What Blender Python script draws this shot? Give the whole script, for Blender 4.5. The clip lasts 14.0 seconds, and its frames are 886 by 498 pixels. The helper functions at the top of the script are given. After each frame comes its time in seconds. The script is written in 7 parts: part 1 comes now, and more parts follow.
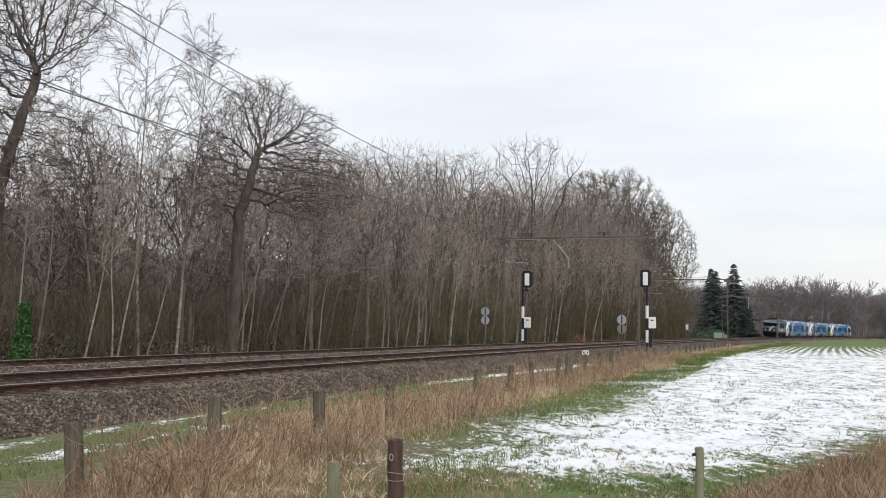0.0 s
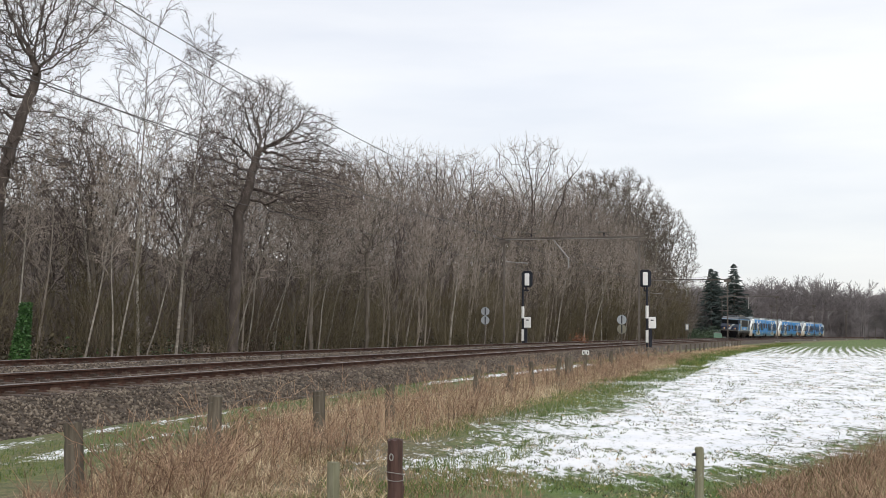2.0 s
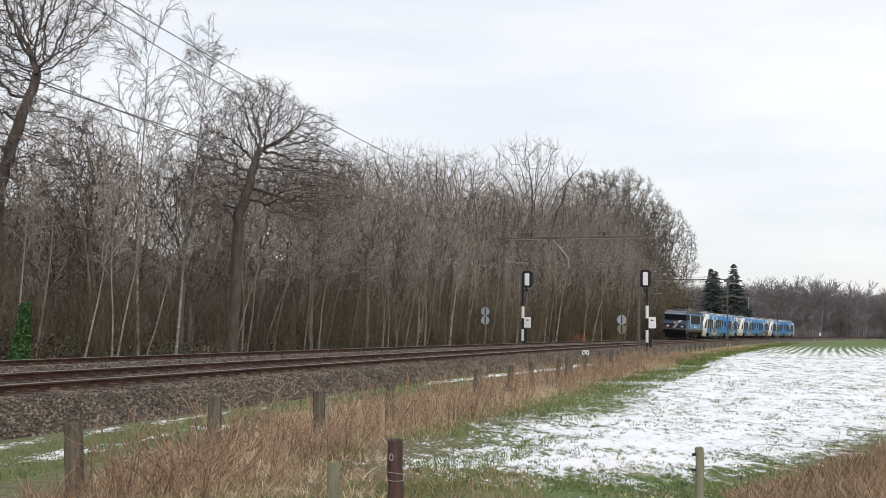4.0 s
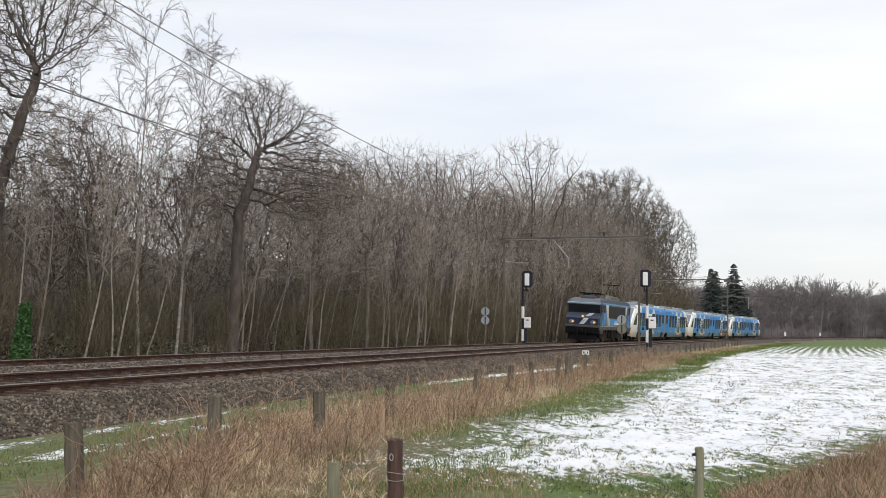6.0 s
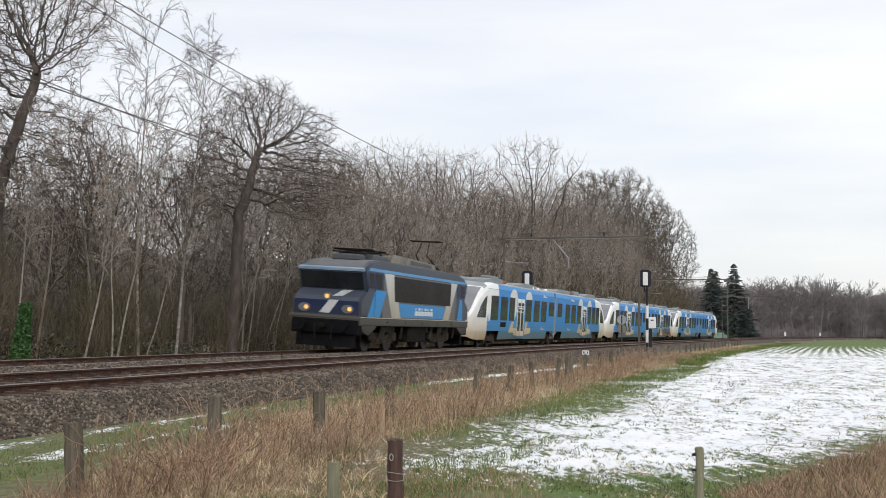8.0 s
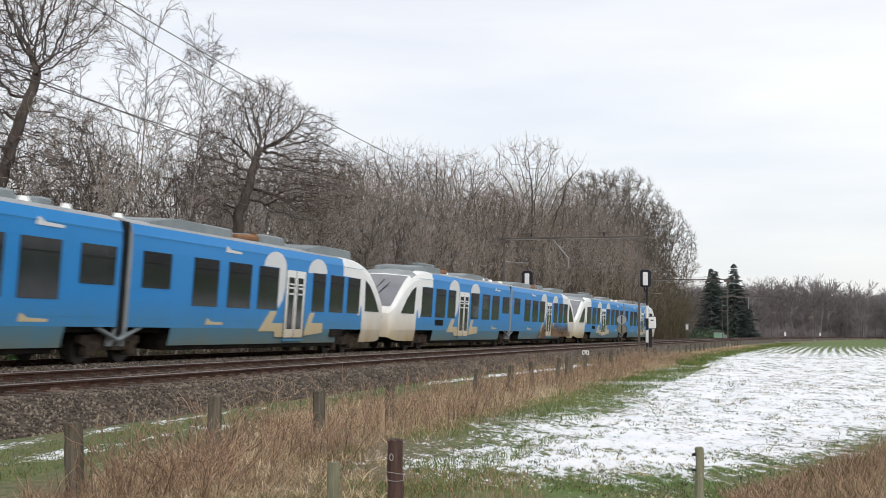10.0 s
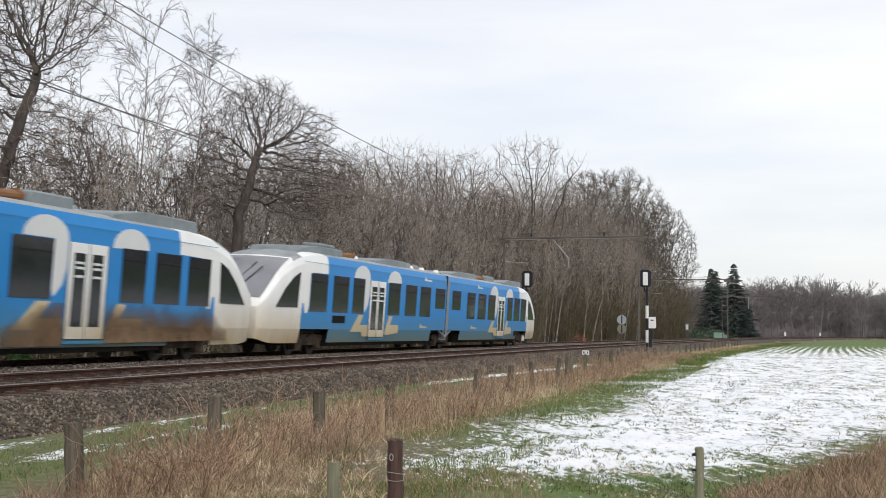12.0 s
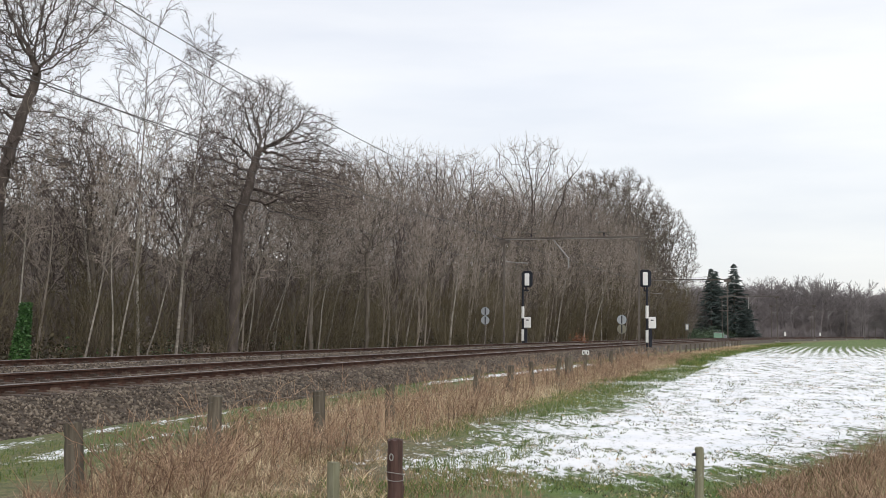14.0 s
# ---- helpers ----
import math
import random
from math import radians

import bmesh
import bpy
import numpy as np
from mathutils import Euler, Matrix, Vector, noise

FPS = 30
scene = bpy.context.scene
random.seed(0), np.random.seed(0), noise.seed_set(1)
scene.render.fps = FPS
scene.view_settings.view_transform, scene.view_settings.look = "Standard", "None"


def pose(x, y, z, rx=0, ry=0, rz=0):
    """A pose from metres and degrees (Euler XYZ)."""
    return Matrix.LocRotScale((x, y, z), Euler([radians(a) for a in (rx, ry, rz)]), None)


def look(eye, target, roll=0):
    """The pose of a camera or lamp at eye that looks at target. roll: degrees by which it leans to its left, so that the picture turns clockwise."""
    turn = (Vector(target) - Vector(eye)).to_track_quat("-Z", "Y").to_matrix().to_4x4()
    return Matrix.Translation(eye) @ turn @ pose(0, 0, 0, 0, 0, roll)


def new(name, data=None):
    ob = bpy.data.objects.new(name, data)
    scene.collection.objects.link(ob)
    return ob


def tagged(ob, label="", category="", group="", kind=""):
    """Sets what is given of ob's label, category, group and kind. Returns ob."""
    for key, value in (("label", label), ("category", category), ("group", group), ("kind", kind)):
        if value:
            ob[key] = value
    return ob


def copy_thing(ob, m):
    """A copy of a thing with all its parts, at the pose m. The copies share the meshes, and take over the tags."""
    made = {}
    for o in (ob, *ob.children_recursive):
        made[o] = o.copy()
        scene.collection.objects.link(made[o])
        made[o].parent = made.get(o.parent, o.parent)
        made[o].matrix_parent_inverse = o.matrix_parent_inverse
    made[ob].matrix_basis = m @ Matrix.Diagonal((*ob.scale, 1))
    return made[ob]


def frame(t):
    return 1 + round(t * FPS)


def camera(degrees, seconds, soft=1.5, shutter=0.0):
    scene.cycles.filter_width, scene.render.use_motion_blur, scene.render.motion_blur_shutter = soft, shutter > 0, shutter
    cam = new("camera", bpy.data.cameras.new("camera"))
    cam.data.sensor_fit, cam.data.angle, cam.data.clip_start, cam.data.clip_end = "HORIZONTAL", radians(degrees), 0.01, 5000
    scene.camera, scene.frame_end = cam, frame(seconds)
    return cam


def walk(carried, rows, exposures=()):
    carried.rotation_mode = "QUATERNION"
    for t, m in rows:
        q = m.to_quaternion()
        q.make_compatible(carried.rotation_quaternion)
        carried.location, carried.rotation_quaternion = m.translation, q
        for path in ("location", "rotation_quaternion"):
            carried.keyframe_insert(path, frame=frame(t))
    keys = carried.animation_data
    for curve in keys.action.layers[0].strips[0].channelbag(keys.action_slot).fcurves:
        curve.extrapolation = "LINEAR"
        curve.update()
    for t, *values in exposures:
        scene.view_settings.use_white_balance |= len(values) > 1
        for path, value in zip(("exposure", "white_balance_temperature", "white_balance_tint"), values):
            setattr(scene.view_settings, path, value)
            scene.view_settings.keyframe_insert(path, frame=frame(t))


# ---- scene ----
EYE = 0.9386                      # above the far track's rail top
cam = camera(40.825, 14.0, soft=0.6, shutter=0.22)
VIEW = look((0, 0, EYE), (0, 100, EYE + 100 * math.tan(0.06722)), roll=0.442)
walk(cam, [(0.0, VIEW), (14.0, VIEW)])

# ---- world and light: a thin, bright overcast ----
world = bpy.data.worlds.new("overcast")
scene.world = world
world.use_nodes = True
wn, wl = world.node_tree.nodes, world.node_tree.links
wn.clear()
sky = wn.new("ShaderNodeTexSky")
sky.sky_type, sky.sun_disc = "NISHITA", False
sky.sun_elevation, sky.sun_rotation = radians(32), radians(205)
sky_bg = wn.new("ShaderNodeBackground")
sky_bg.inputs["Strength"].default_value = 0.02
wl.new(sky.outputs[0], sky_bg.inputs["Color"])
coord = wn.new("ShaderNodeTexCoord")
stretch = wn.new("ShaderNodeMapping")
stretch.inputs["Scale"].default_value = (1.6, 1.6, 9.0)
wl.new(coord.outputs["Generated"], stretch.inputs[0])
clouds = wn.new("ShaderNodeTexNoise")
clouds.inputs["Scale"].default_value, clouds.inputs["Detail"].default_value = 1.7, 5
wl.new(stretch.outputs[0], clouds.inputs["Vector"])
ramp = wn.new("ShaderNodeValToRGB")
ramp.color_ramp.elements[0].position, ramp.color_ramp.elements[0].color = 0.3, (0.84, 0.86, 0.915, 1)
ramp.color_ramp.elements[1].position, ramp.color_ramp.elements[1].color = 0.6, (0.995, 0.99, 0.995, 1)
wl.new(clouds.outputs["Fac"], ramp.inputs[0])
cloud_bg = wn.new("ShaderNodeBackground")
cloud_bg.inputs["Strength"].default_value = 0.93
height = wn.new("ShaderNodeSeparateXYZ")
wl.new(coord.outputs["Generated"], height.inputs[0])
fade = wn.new("ShaderNodeMapRange")
for slot, value in ((1, 0.0), (2, 0.2), (3, 0.86), (4, 1.0)):
    fade.inputs[slot].default_value = value
wl.new(height.outputs["Z"], fade.inputs[0])
dim = wn.new("ShaderNodeVectorMath")
dim.operation = "SCALE"
wl.new(ramp.outputs[0], dim.inputs[0])
wl.new(fade.outputs[0], dim.inputs["Scale"])
wl.new(dim.outputs[0], cloud_bg.inputs["Color"])
both = wn.new("ShaderNodeAddShader")
wl.new(sky_bg.outputs[0], both.inputs[0])
wl.new(cloud_bg.outputs[0], both.inputs[1])
out = wn.new("ShaderNodeOutputWorld")
wl.new(both.outputs[0], out.inputs[0])
sun = new("sun", bpy.data.lights.new("sun", "SUN"))
sun.data.energy, sun.data.angle, sun.data.color = 1.6, radians(40), (1.0, 0.96, 0.9)
sun.matrix_world = look((15, -60, 42), (0, 0, 0))
scene.view_settings.exposure = 0.0

# ---- materials ----
def material(name, colors, scale=5.0, rough=0.8, metal=0.0, bump=0.0, detail=6, fine=0.0, island=0.0, stretch=(1, 1, 1), obj_random=0.0, emit=None, dist=0.02, spec=0.5):
    """A procedural surface: two noise scales through a colour ramp, with bump; island/obj_random vary it piece by piece."""
    m = bpy.data.materials.new(name)
    m.use_nodes = True
    n, l = m.node_tree.nodes, m.node_tree.links
    b = n["Principled BSDF"]
    b.inputs["Roughness"].default_value, b.inputs["Metallic"].default_value = rough, metal
    b.inputs["Specular IOR Level"].default_value = spec
    tc = n.new("ShaderNodeTexCoord")
    mp = n.new("ShaderNodeMapping")
    mp.inputs["Scale"].default_value = stretch
    l.new(tc.outputs["Object"], mp.inputs[0])
    a = n.new("ShaderNodeTexNoise")
    a.inputs["Scale"].default_value, a.inputs["Detail"].default_value = scale, detail
    l.new(mp.outputs[0], a.inputs["Vector"])
    value = a.outputs["Fac"]
    big = n.new("ShaderNodeTexNoise")
    big.inputs["Scale"].default_value, big.inputs["Detail"].default_value = scale * 0.13, 3
    l.new(mp.outputs[0], big.inputs["Vector"])
    mix = n.new("ShaderNodeMath")
    mix.operation = "MULTIPLY_ADD"
    l.new(big.outputs["Fac"], mix.inputs[0])
    mix.inputs[1].default_value = 0.5
    half = n.new("ShaderNodeMath")
    half.operation = "MULTIPLY"
    half.inputs[1].default_value = 0.5
    l.new(value, half.inputs[0])
    l.new(half.outputs[0], mix.inputs[2])
    value = mix.outputs[0]
    if island or obj_random:
        r = n.new("ShaderNodeNewGeometry").outputs["Random Per Island"] if island else n.new("ShaderNodeObjectInfo").outputs["Random"]
        add = n.new("ShaderNodeMath")
        add.operation = "MULTIPLY_ADD"
        l.new(r, add.inputs[0])
        add.inputs[1].default_value = island or obj_random
        l.new(value, add.inputs[2])
        off = n.new("ShaderNodeMath")
        off.operation = "SUBTRACT"
        l.new(add.outputs[0], off.inputs[0])
        off.inputs[1].default_value = (island or obj_random) / 2
        value = off.outputs[0]
    cr = n.new("ShaderNodeValToRGB")
    k = len(colors)
    while len(cr.color_ramp.elements) < k:
        cr.color_ramp.elements.new(0.5)
    for i, c in enumerate(colors):
        cr.color_ramp.elements[i].position = 0.5 if k == 1 else 0.33 + 0.34 * i / (k - 1)
        cr.color_ramp.elements[i].color = (*c, 1)
    l.new(value, cr.inputs[0])
    l.new(cr.outputs[0], b.inputs["Base Color"])
    if bump:
        bp = n.new("ShaderNodeBump")
        bp.inputs["Strength"].default_value, bp.inputs["Distance"].default_value = bump, dist
        l.new(a.outputs["Fac"], bp.inputs["Height"])
        l.new(bp.outputs[0], b.inputs["Normal"])
    if emit:
        b.inputs["Emission Color"].default_value = (*emit[:3], 1)
        b.inputs["Emission Strength"].default_value = emit[3]
    return m


M = {
    "steel_rail": material("rusty_rail", [(0.036, 0.02, 0.0155), (0.064, 0.034, 0.025), (0.105, 0.058, 0.042)], 9, 0.9, 0.0, 0.2, spec=0.15),
    "rail_top": material("polished_rail_top", [(0.15, 0.125, 0.115), (0.25, 0.225, 0.21)], 6, 0.5, 0.5),
    "sleeper": material("sleeper_wood", [(0.04, 0.026, 0.019), (0.08, 0.054, 0.04), (0.155, 0.112, 0.085)], 7, 0.9, 0, 0.4, obj_random=0.25),
    # bed darker than its loose stones: the gaps' shade is put into the colour
    "ballast": material("ballast_bed", [(0.025, 0.018, 0.013), (0.06, 0.045, 0.033), (0.125, 0.098, 0.073)], 14, 0.95, 0, 1.0, dist=0.05),
    "stone": material("ballast_stone", [(0.048, 0.036, 0.028), (0.12, 0.094, 0.072), (0.215, 0.178, 0.14)], 6, 0.92, 0, 0.3, island=0.45),
    "bark": material("grey_brown_bark", [(0.06, 0.049, 0.04), (0.115, 0.097, 0.08), (0.19, 0.166, 0.14)], 6, 0.95, 0, 0.6, island=0.25, stretch=(1, 1, 0.3)),
    "twig": material("brown_twig", [(0.165, 0.135, 0.112), (0.3, 0.254, 0.216), (0.45, 0.39, 0.342)], 0.6, 0.9, 0, 0, island=0.3),
    "twig_red": material("reddish_twig", [(0.165, 0.134, 0.112), (0.275, 0.23, 0.196), (0.4, 0.345, 0.302)], 0.6, 0.9, 0, 0, island=0.3),
    "twig_olive": material("olive_twig", [(0.062, 0.05, 0.025), (0.10, 0.083, 0.045), (0.15, 0.124, 0.08)], 0.6, 0.9, 0, 0, island=0.3),
    "birch": material("white_birch_bark", [(0.075, 0.062, 0.052), (0.24, 0.215, 0.185), (0.40, 0.37, 0.33)], 5, 0.85, 0, 0.4, stretch=(1, 1, 2.2)),
    "pale_bark": material("pale_young_bark", [(0.15, 0.123, 0.101), (0.229, 0.194, 0.163), (0.299, 0.264, 0.229)], 4, 0.9, 0, 0.3, island=0.35),
    "ivy": material("ivy_leaf", [(0.02, 0.06, 0.015), (0.045, 0.12, 0.03), (0.08, 0.18, 0.05)], 3, 0.5, 0, 0, island=0.4),
    # needle green lightened towards blue-grey, with distance haze in the colour
    "needle": material("hazed_spruce_needles", [(0.022, 0.034, 0.032), (0.04, 0.058, 0.054), (0.066, 0.088, 0.082)], 1.5, 0.85, 0, 0, island=0.4),
    "dry_grass": material("dry_grass", [(0.22, 0.15, 0.08), (0.48, 0.36, 0.22), (0.72, 0.59, 0.40)], 0.8, 0.85, 0, 0, island=0.5),
    "bramble": material("reddish_dead_stems", [(0.14, 0.082, 0.052), (0.29, 0.182, 0.118), (0.46, 0.32, 0.215)], 0.8, 0.85, 0, 0, island=0.5),
    "green_grass": material("green_grass", [(0.045, 0.088, 0.012), (0.095, 0.15, 0.024), (0.21, 0.215, 0.06)], 0.8, 0.75, 0, 0, island=0.5),
    "post": material("weathered_post_wood", [(0.055, 0.046, 0.034), (0.11, 0.093, 0.069), (0.185, 0.16, 0.125)], 5, 0.92, 0, 0.6, stretch=(6, 6, 0.7), obj_random=0.2),
    "post_brown": material("tarred_brown_post", [(0.03, 0.014, 0.012), (0.06, 0.027, 0.022), (0.10, 0.05, 0.04)], 5, 0.7, 0, 0.6, stretch=(6, 6, 0.7)),
    "wire": material("dull_wire", [(0.10, 0.09, 0.085), (0.16, 0.15, 0.14)], 4, 0.6, 0.5),
    "dark_wire": material("contact_wire", [(0.05, 0.045, 0.045), (0.09, 0.08, 0.08)], 4, 0.6, 0.3),
    "galv": material("weathered_galvanised_steel", [(0.07, 0.057, 0.049), (0.115, 0.098, 0.085), (0.17, 0.15, 0.13)], 3, 0.7, 0.3, 0.1),
    "galv_light": material("pale_galvanised_tube", [(0.252, 0.245, 0.238), (0.336, 0.329, 0.322)], 3, 0.6, 0.2),
    "black": material("black_painted_steel", [(0.01, 0.011, 0.017), (0.024, 0.026, 0.037)], 6, 0.65, 0, 0.05, spec=0.25),
    "white": material("white_enamel", [(0.62, 0.62, 0.61), (0.74, 0.74, 0.73)], 3, 0.5, 0),
    "sign_grey": material("grey_sign_back", [(0.22, 0.24, 0.26), (0.32, 0.34, 0.36)], 3, 0.55, 0.1),
    "cabinet_green": material("pale_green_cabinet", [(0.20, 0.36, 0.27), (0.28, 0.45, 0.35)], 3, 0.6, 0),
}

# ---- plan of the line: a gentle curve, s metres along it, lat metres across (negative towards the field) ----
HEAD, BEND, EASE, GRADE, CANT, SPACING = 0.29289, 0.00054936, -2.1883e-7, -0.0016388, 0.05688, 5.116
_S = np.arange(-420.0, 1600.5, 0.5)
_A = HEAD + BEND * np.minimum(_S, 700) + EASE * np.minimum(_S, 700) ** 2 / 2
_X = np.concatenate([[0], np.cumsum(np.sin((_A[1:] + _A[:-1]) / 2) * 0.5)])
_Y = np.concatenate([[0], np.cumsum(np.cos((_A[1:] + _A[:-1]) / 2) * 0.5)])
_X -= np.interp(0, _S, _X)
_Y += 63.027 - np.interp(0, _S, _Y)


def turn_at(s):
    return float(np.interp(s, _S, _A))


def at(s, lat=0.0, z=0.0):
    a = turn_at(s)
    return Vector((float(np.interp(s, _S, _X)) - math.cos(a) * lat, float(np.interp(s, _S, _Y)) + math.sin(a) * lat, z + GRADE * s))


def along(x, y):
    """s and lat of plan points (arrays)."""
    s = (x - 0.0) * math.sin(HEAD + 0.02) + (y - 63.0) * math.cos(HEAD + 0.02)
    for _ in range(4):
        a, px, py = np.interp(s, _S, _A), np.interp(s, _S, _X), np.interp(s, _S, _Y)
        s = np.clip(s + (x - px) * np.sin(a) + (y - py) * np.cos(a), -400, 1500)
    a, px, py = np.interp(s, _S, _A), np.interp(s, _S, _X), np.interp(s, _S, _Y)
    return s, -(x - px) * np.cos(a) + (y - py) * np.sin(a)


def ground_z(x, y):
    x, y = np.asarray(x, float), np.asarray(y, float)
    s, lat = along(x, y)
    z = -0.63 + GRADE * np.clip(s, -60, 520)
    z = z - 0.22 * np.exp(-((lat + 2.55) / 4.2) ** 6)                       # under the ballast
    z = z + 0.05 * np.sin(x * 0.31 + 1.3 * np.sin(y * 0.17)) * np.sin(y * 0.23 + 0.7) * np.clip((-lat - 8) / 3, 0, 1)
    return z + 0.25 * np.clip((lat - 7) / 10, 0, 1)


def gz(x, y):
    return float(ground_z(np.array([x]), np.array([y]))[0])


def on_ground(s, lat, dz=0.0):
    p = at(s, lat)
    return Vector((p.x, p.y, gz(p.x, p.y) + dz))


# ---- mesh helpers ----
def mesh_of(name, verts, faces, mats, smooth=False, index=None):
    me = bpy.data.meshes.new(name)
    me.from_pydata([tuple(v) for v in verts], [], [tuple(f) for f in faces])
    for m in (mats if isinstance(mats, (list, tuple)) else [mats]):
        me.materials.append(m)
    if index is not None:
        me.polygons.foreach_set("material_index", index)
    if smooth:
        me.polygons.foreach_set("use_smooth", [True] * len(me.polygons))
    me.update()
    return me


def part(name, bm, mat, parent=None, label="", smooth=False):
    """One bmesh (or a finished mesh) as one object under a thing or part."""
    if isinstance(bm, bpy.types.Mesh):
        me = bm
    else:
        bmesh.ops.recalc_face_normals(bm, faces=bm.faces)
        me = bpy.data.meshes.new(name)
        bm.to_mesh(me)
        bm.free()
        if smooth:
            me.polygons.foreach_set("use_smooth", [True] * len(me.polygons))
    if mat is not None and not me.materials:
        for m in (mat if isinstance(mat, (list, tuple)) else [mat]):
            me.materials.append(m)
    ob = new(name, me)
    if parent is not None:
        ob.parent = parent
    return tagged(ob, label)


def thing(name, m, label, category, group="", kind=""):
    ob = new(name)
    ob.empty_display_size = 0.2
    ob.matrix_basis = m
    return tagged(ob, label, category, group, kind)


def box(x0, x1, y0, y1, z0, z1, bevel=0.0, bm=None):
    own = bm is None
    bm = bmesh.new() if own else bm
    r = bmesh.ops.create_cube(bm, size=1, matrix=Matrix.Translation(((x0 + x1) / 2, (y0 + y1) / 2, (z0 + z1) / 2)) @ Matrix.Diagonal((x1 - x0, y1 - y0, z1 - z0, 1)))
    if bevel:
        edges = {e for v in r["verts"] for e in v.link_edges}
        bmesh.ops.bevel(bm, geom=list(edges), offset=bevel, segments=2, affect="EDGES", profile=0.5)
    return bm


def rod(a, b, r0, r1=None, sides=8, bm=None):
    bm = bmesh.new() if bm is None else bm
    a, b = Vector(a), Vector(b)
    d = b - a
    m = Matrix.Translation((a + b) / 2) @ d.to_track_quat("Z", "Y").to_matrix().to_4x4()
    bmesh.ops.create_cone(bm, cap_ends=True, segments=sides, radius1=r0, radius2=r0 if r1 is None else r1, depth=d.length, matrix=m)
    return bm


def tube(points, radius, sides=4):
    """Verts and faces of a tube along points (used for wires)."""
    vs, fs = [], []
    for i, p in enumerate(points):
        d = (points[min(i + 1, len(points) - 1)] - points[max(i - 1, 0)]).normalized()
        u = d.cross(Vector((0.0123, 0.02, 1))).normalized()
        w = d.cross(u)
        for k in range(sides):
            t = 2 * math.pi * k / sides
            vs.append(p + (u * math.cos(t) + w * math.sin(t)) * radius)
        if i:
            o = (i - 1) * sides
            fs += [(o + k, o + (k + 1) % sides, o + sides + (k + 1) % sides, o + sides + k) for k in range(sides)]
    return vs, fs


def prism(profile, y0, y1, bm=None):
    """A closed profile in x, z drawn out from y0 to y1."""
    bm = bmesh.new() if bm is None else bm
    a = [bm.verts.new((x, y0, z)) for x, z in profile]
    b = [bm.verts.new((x, y1, z)) for x, z in profile]
    bm.faces.new(a)
    bm.faces.new(b[::-1])
    for i in range(len(a)):
        j = (i + 1) % len(a)
        bm.faces.new((a[j], a[i], b[i], b[j]))
    return bm


# ---- ground ----
def snow_cover(s, lat, x, y):
    """How much of the ground lies under snow: the field beyond the verge, thinner towards its edges."""
    edge = -lat - (13.2 - 0.018 * np.clip(s + 14, 0, 50) + 0.35 * np.sin(s * 0.31) + 0.25 * np.sin(s * 0.83 + 1))
    d = np.clip(0.375 + edge * 0.06, 0, 0.474) * (edge > -0.8)
    near = y - (10.3 + 1.45 * np.clip(x - 2.9, 0, 30))
    d = d * np.clip(0.64 + near / 10.0, 0, 1)
    d = d * (1 - 0.22 * np.clip((s - 50) / 50, 0, 1)) * (1 - 0.8 * np.clip((s - 88) / 40, 0, 1))
    verge = np.clip(1 - np.abs(lat + 8.0) / 1.0, 0, 1) * 0.47 + np.clip(1 - np.abs(lat + 9.3) / 0.9, 0, 1) * 0.5 * (s < -43)
    band = np.clip(1 - np.abs(lat + 8.3 + 0.05 * (s + 20)) / 1.1, 0, 1) * 0.6 * ((s > -28) & (s < -3))
    verge = verge * np.clip(0.72 + 0.3 * (s < -38) + 0.5 * np.sin(s * 0.9 + 2 * np.sin(s * 0.37)) * np.sin(s * 0.23 + 1), 0, 1)
    return np.maximum(np.maximum(d, verge), np.maximum(band, 0.0))


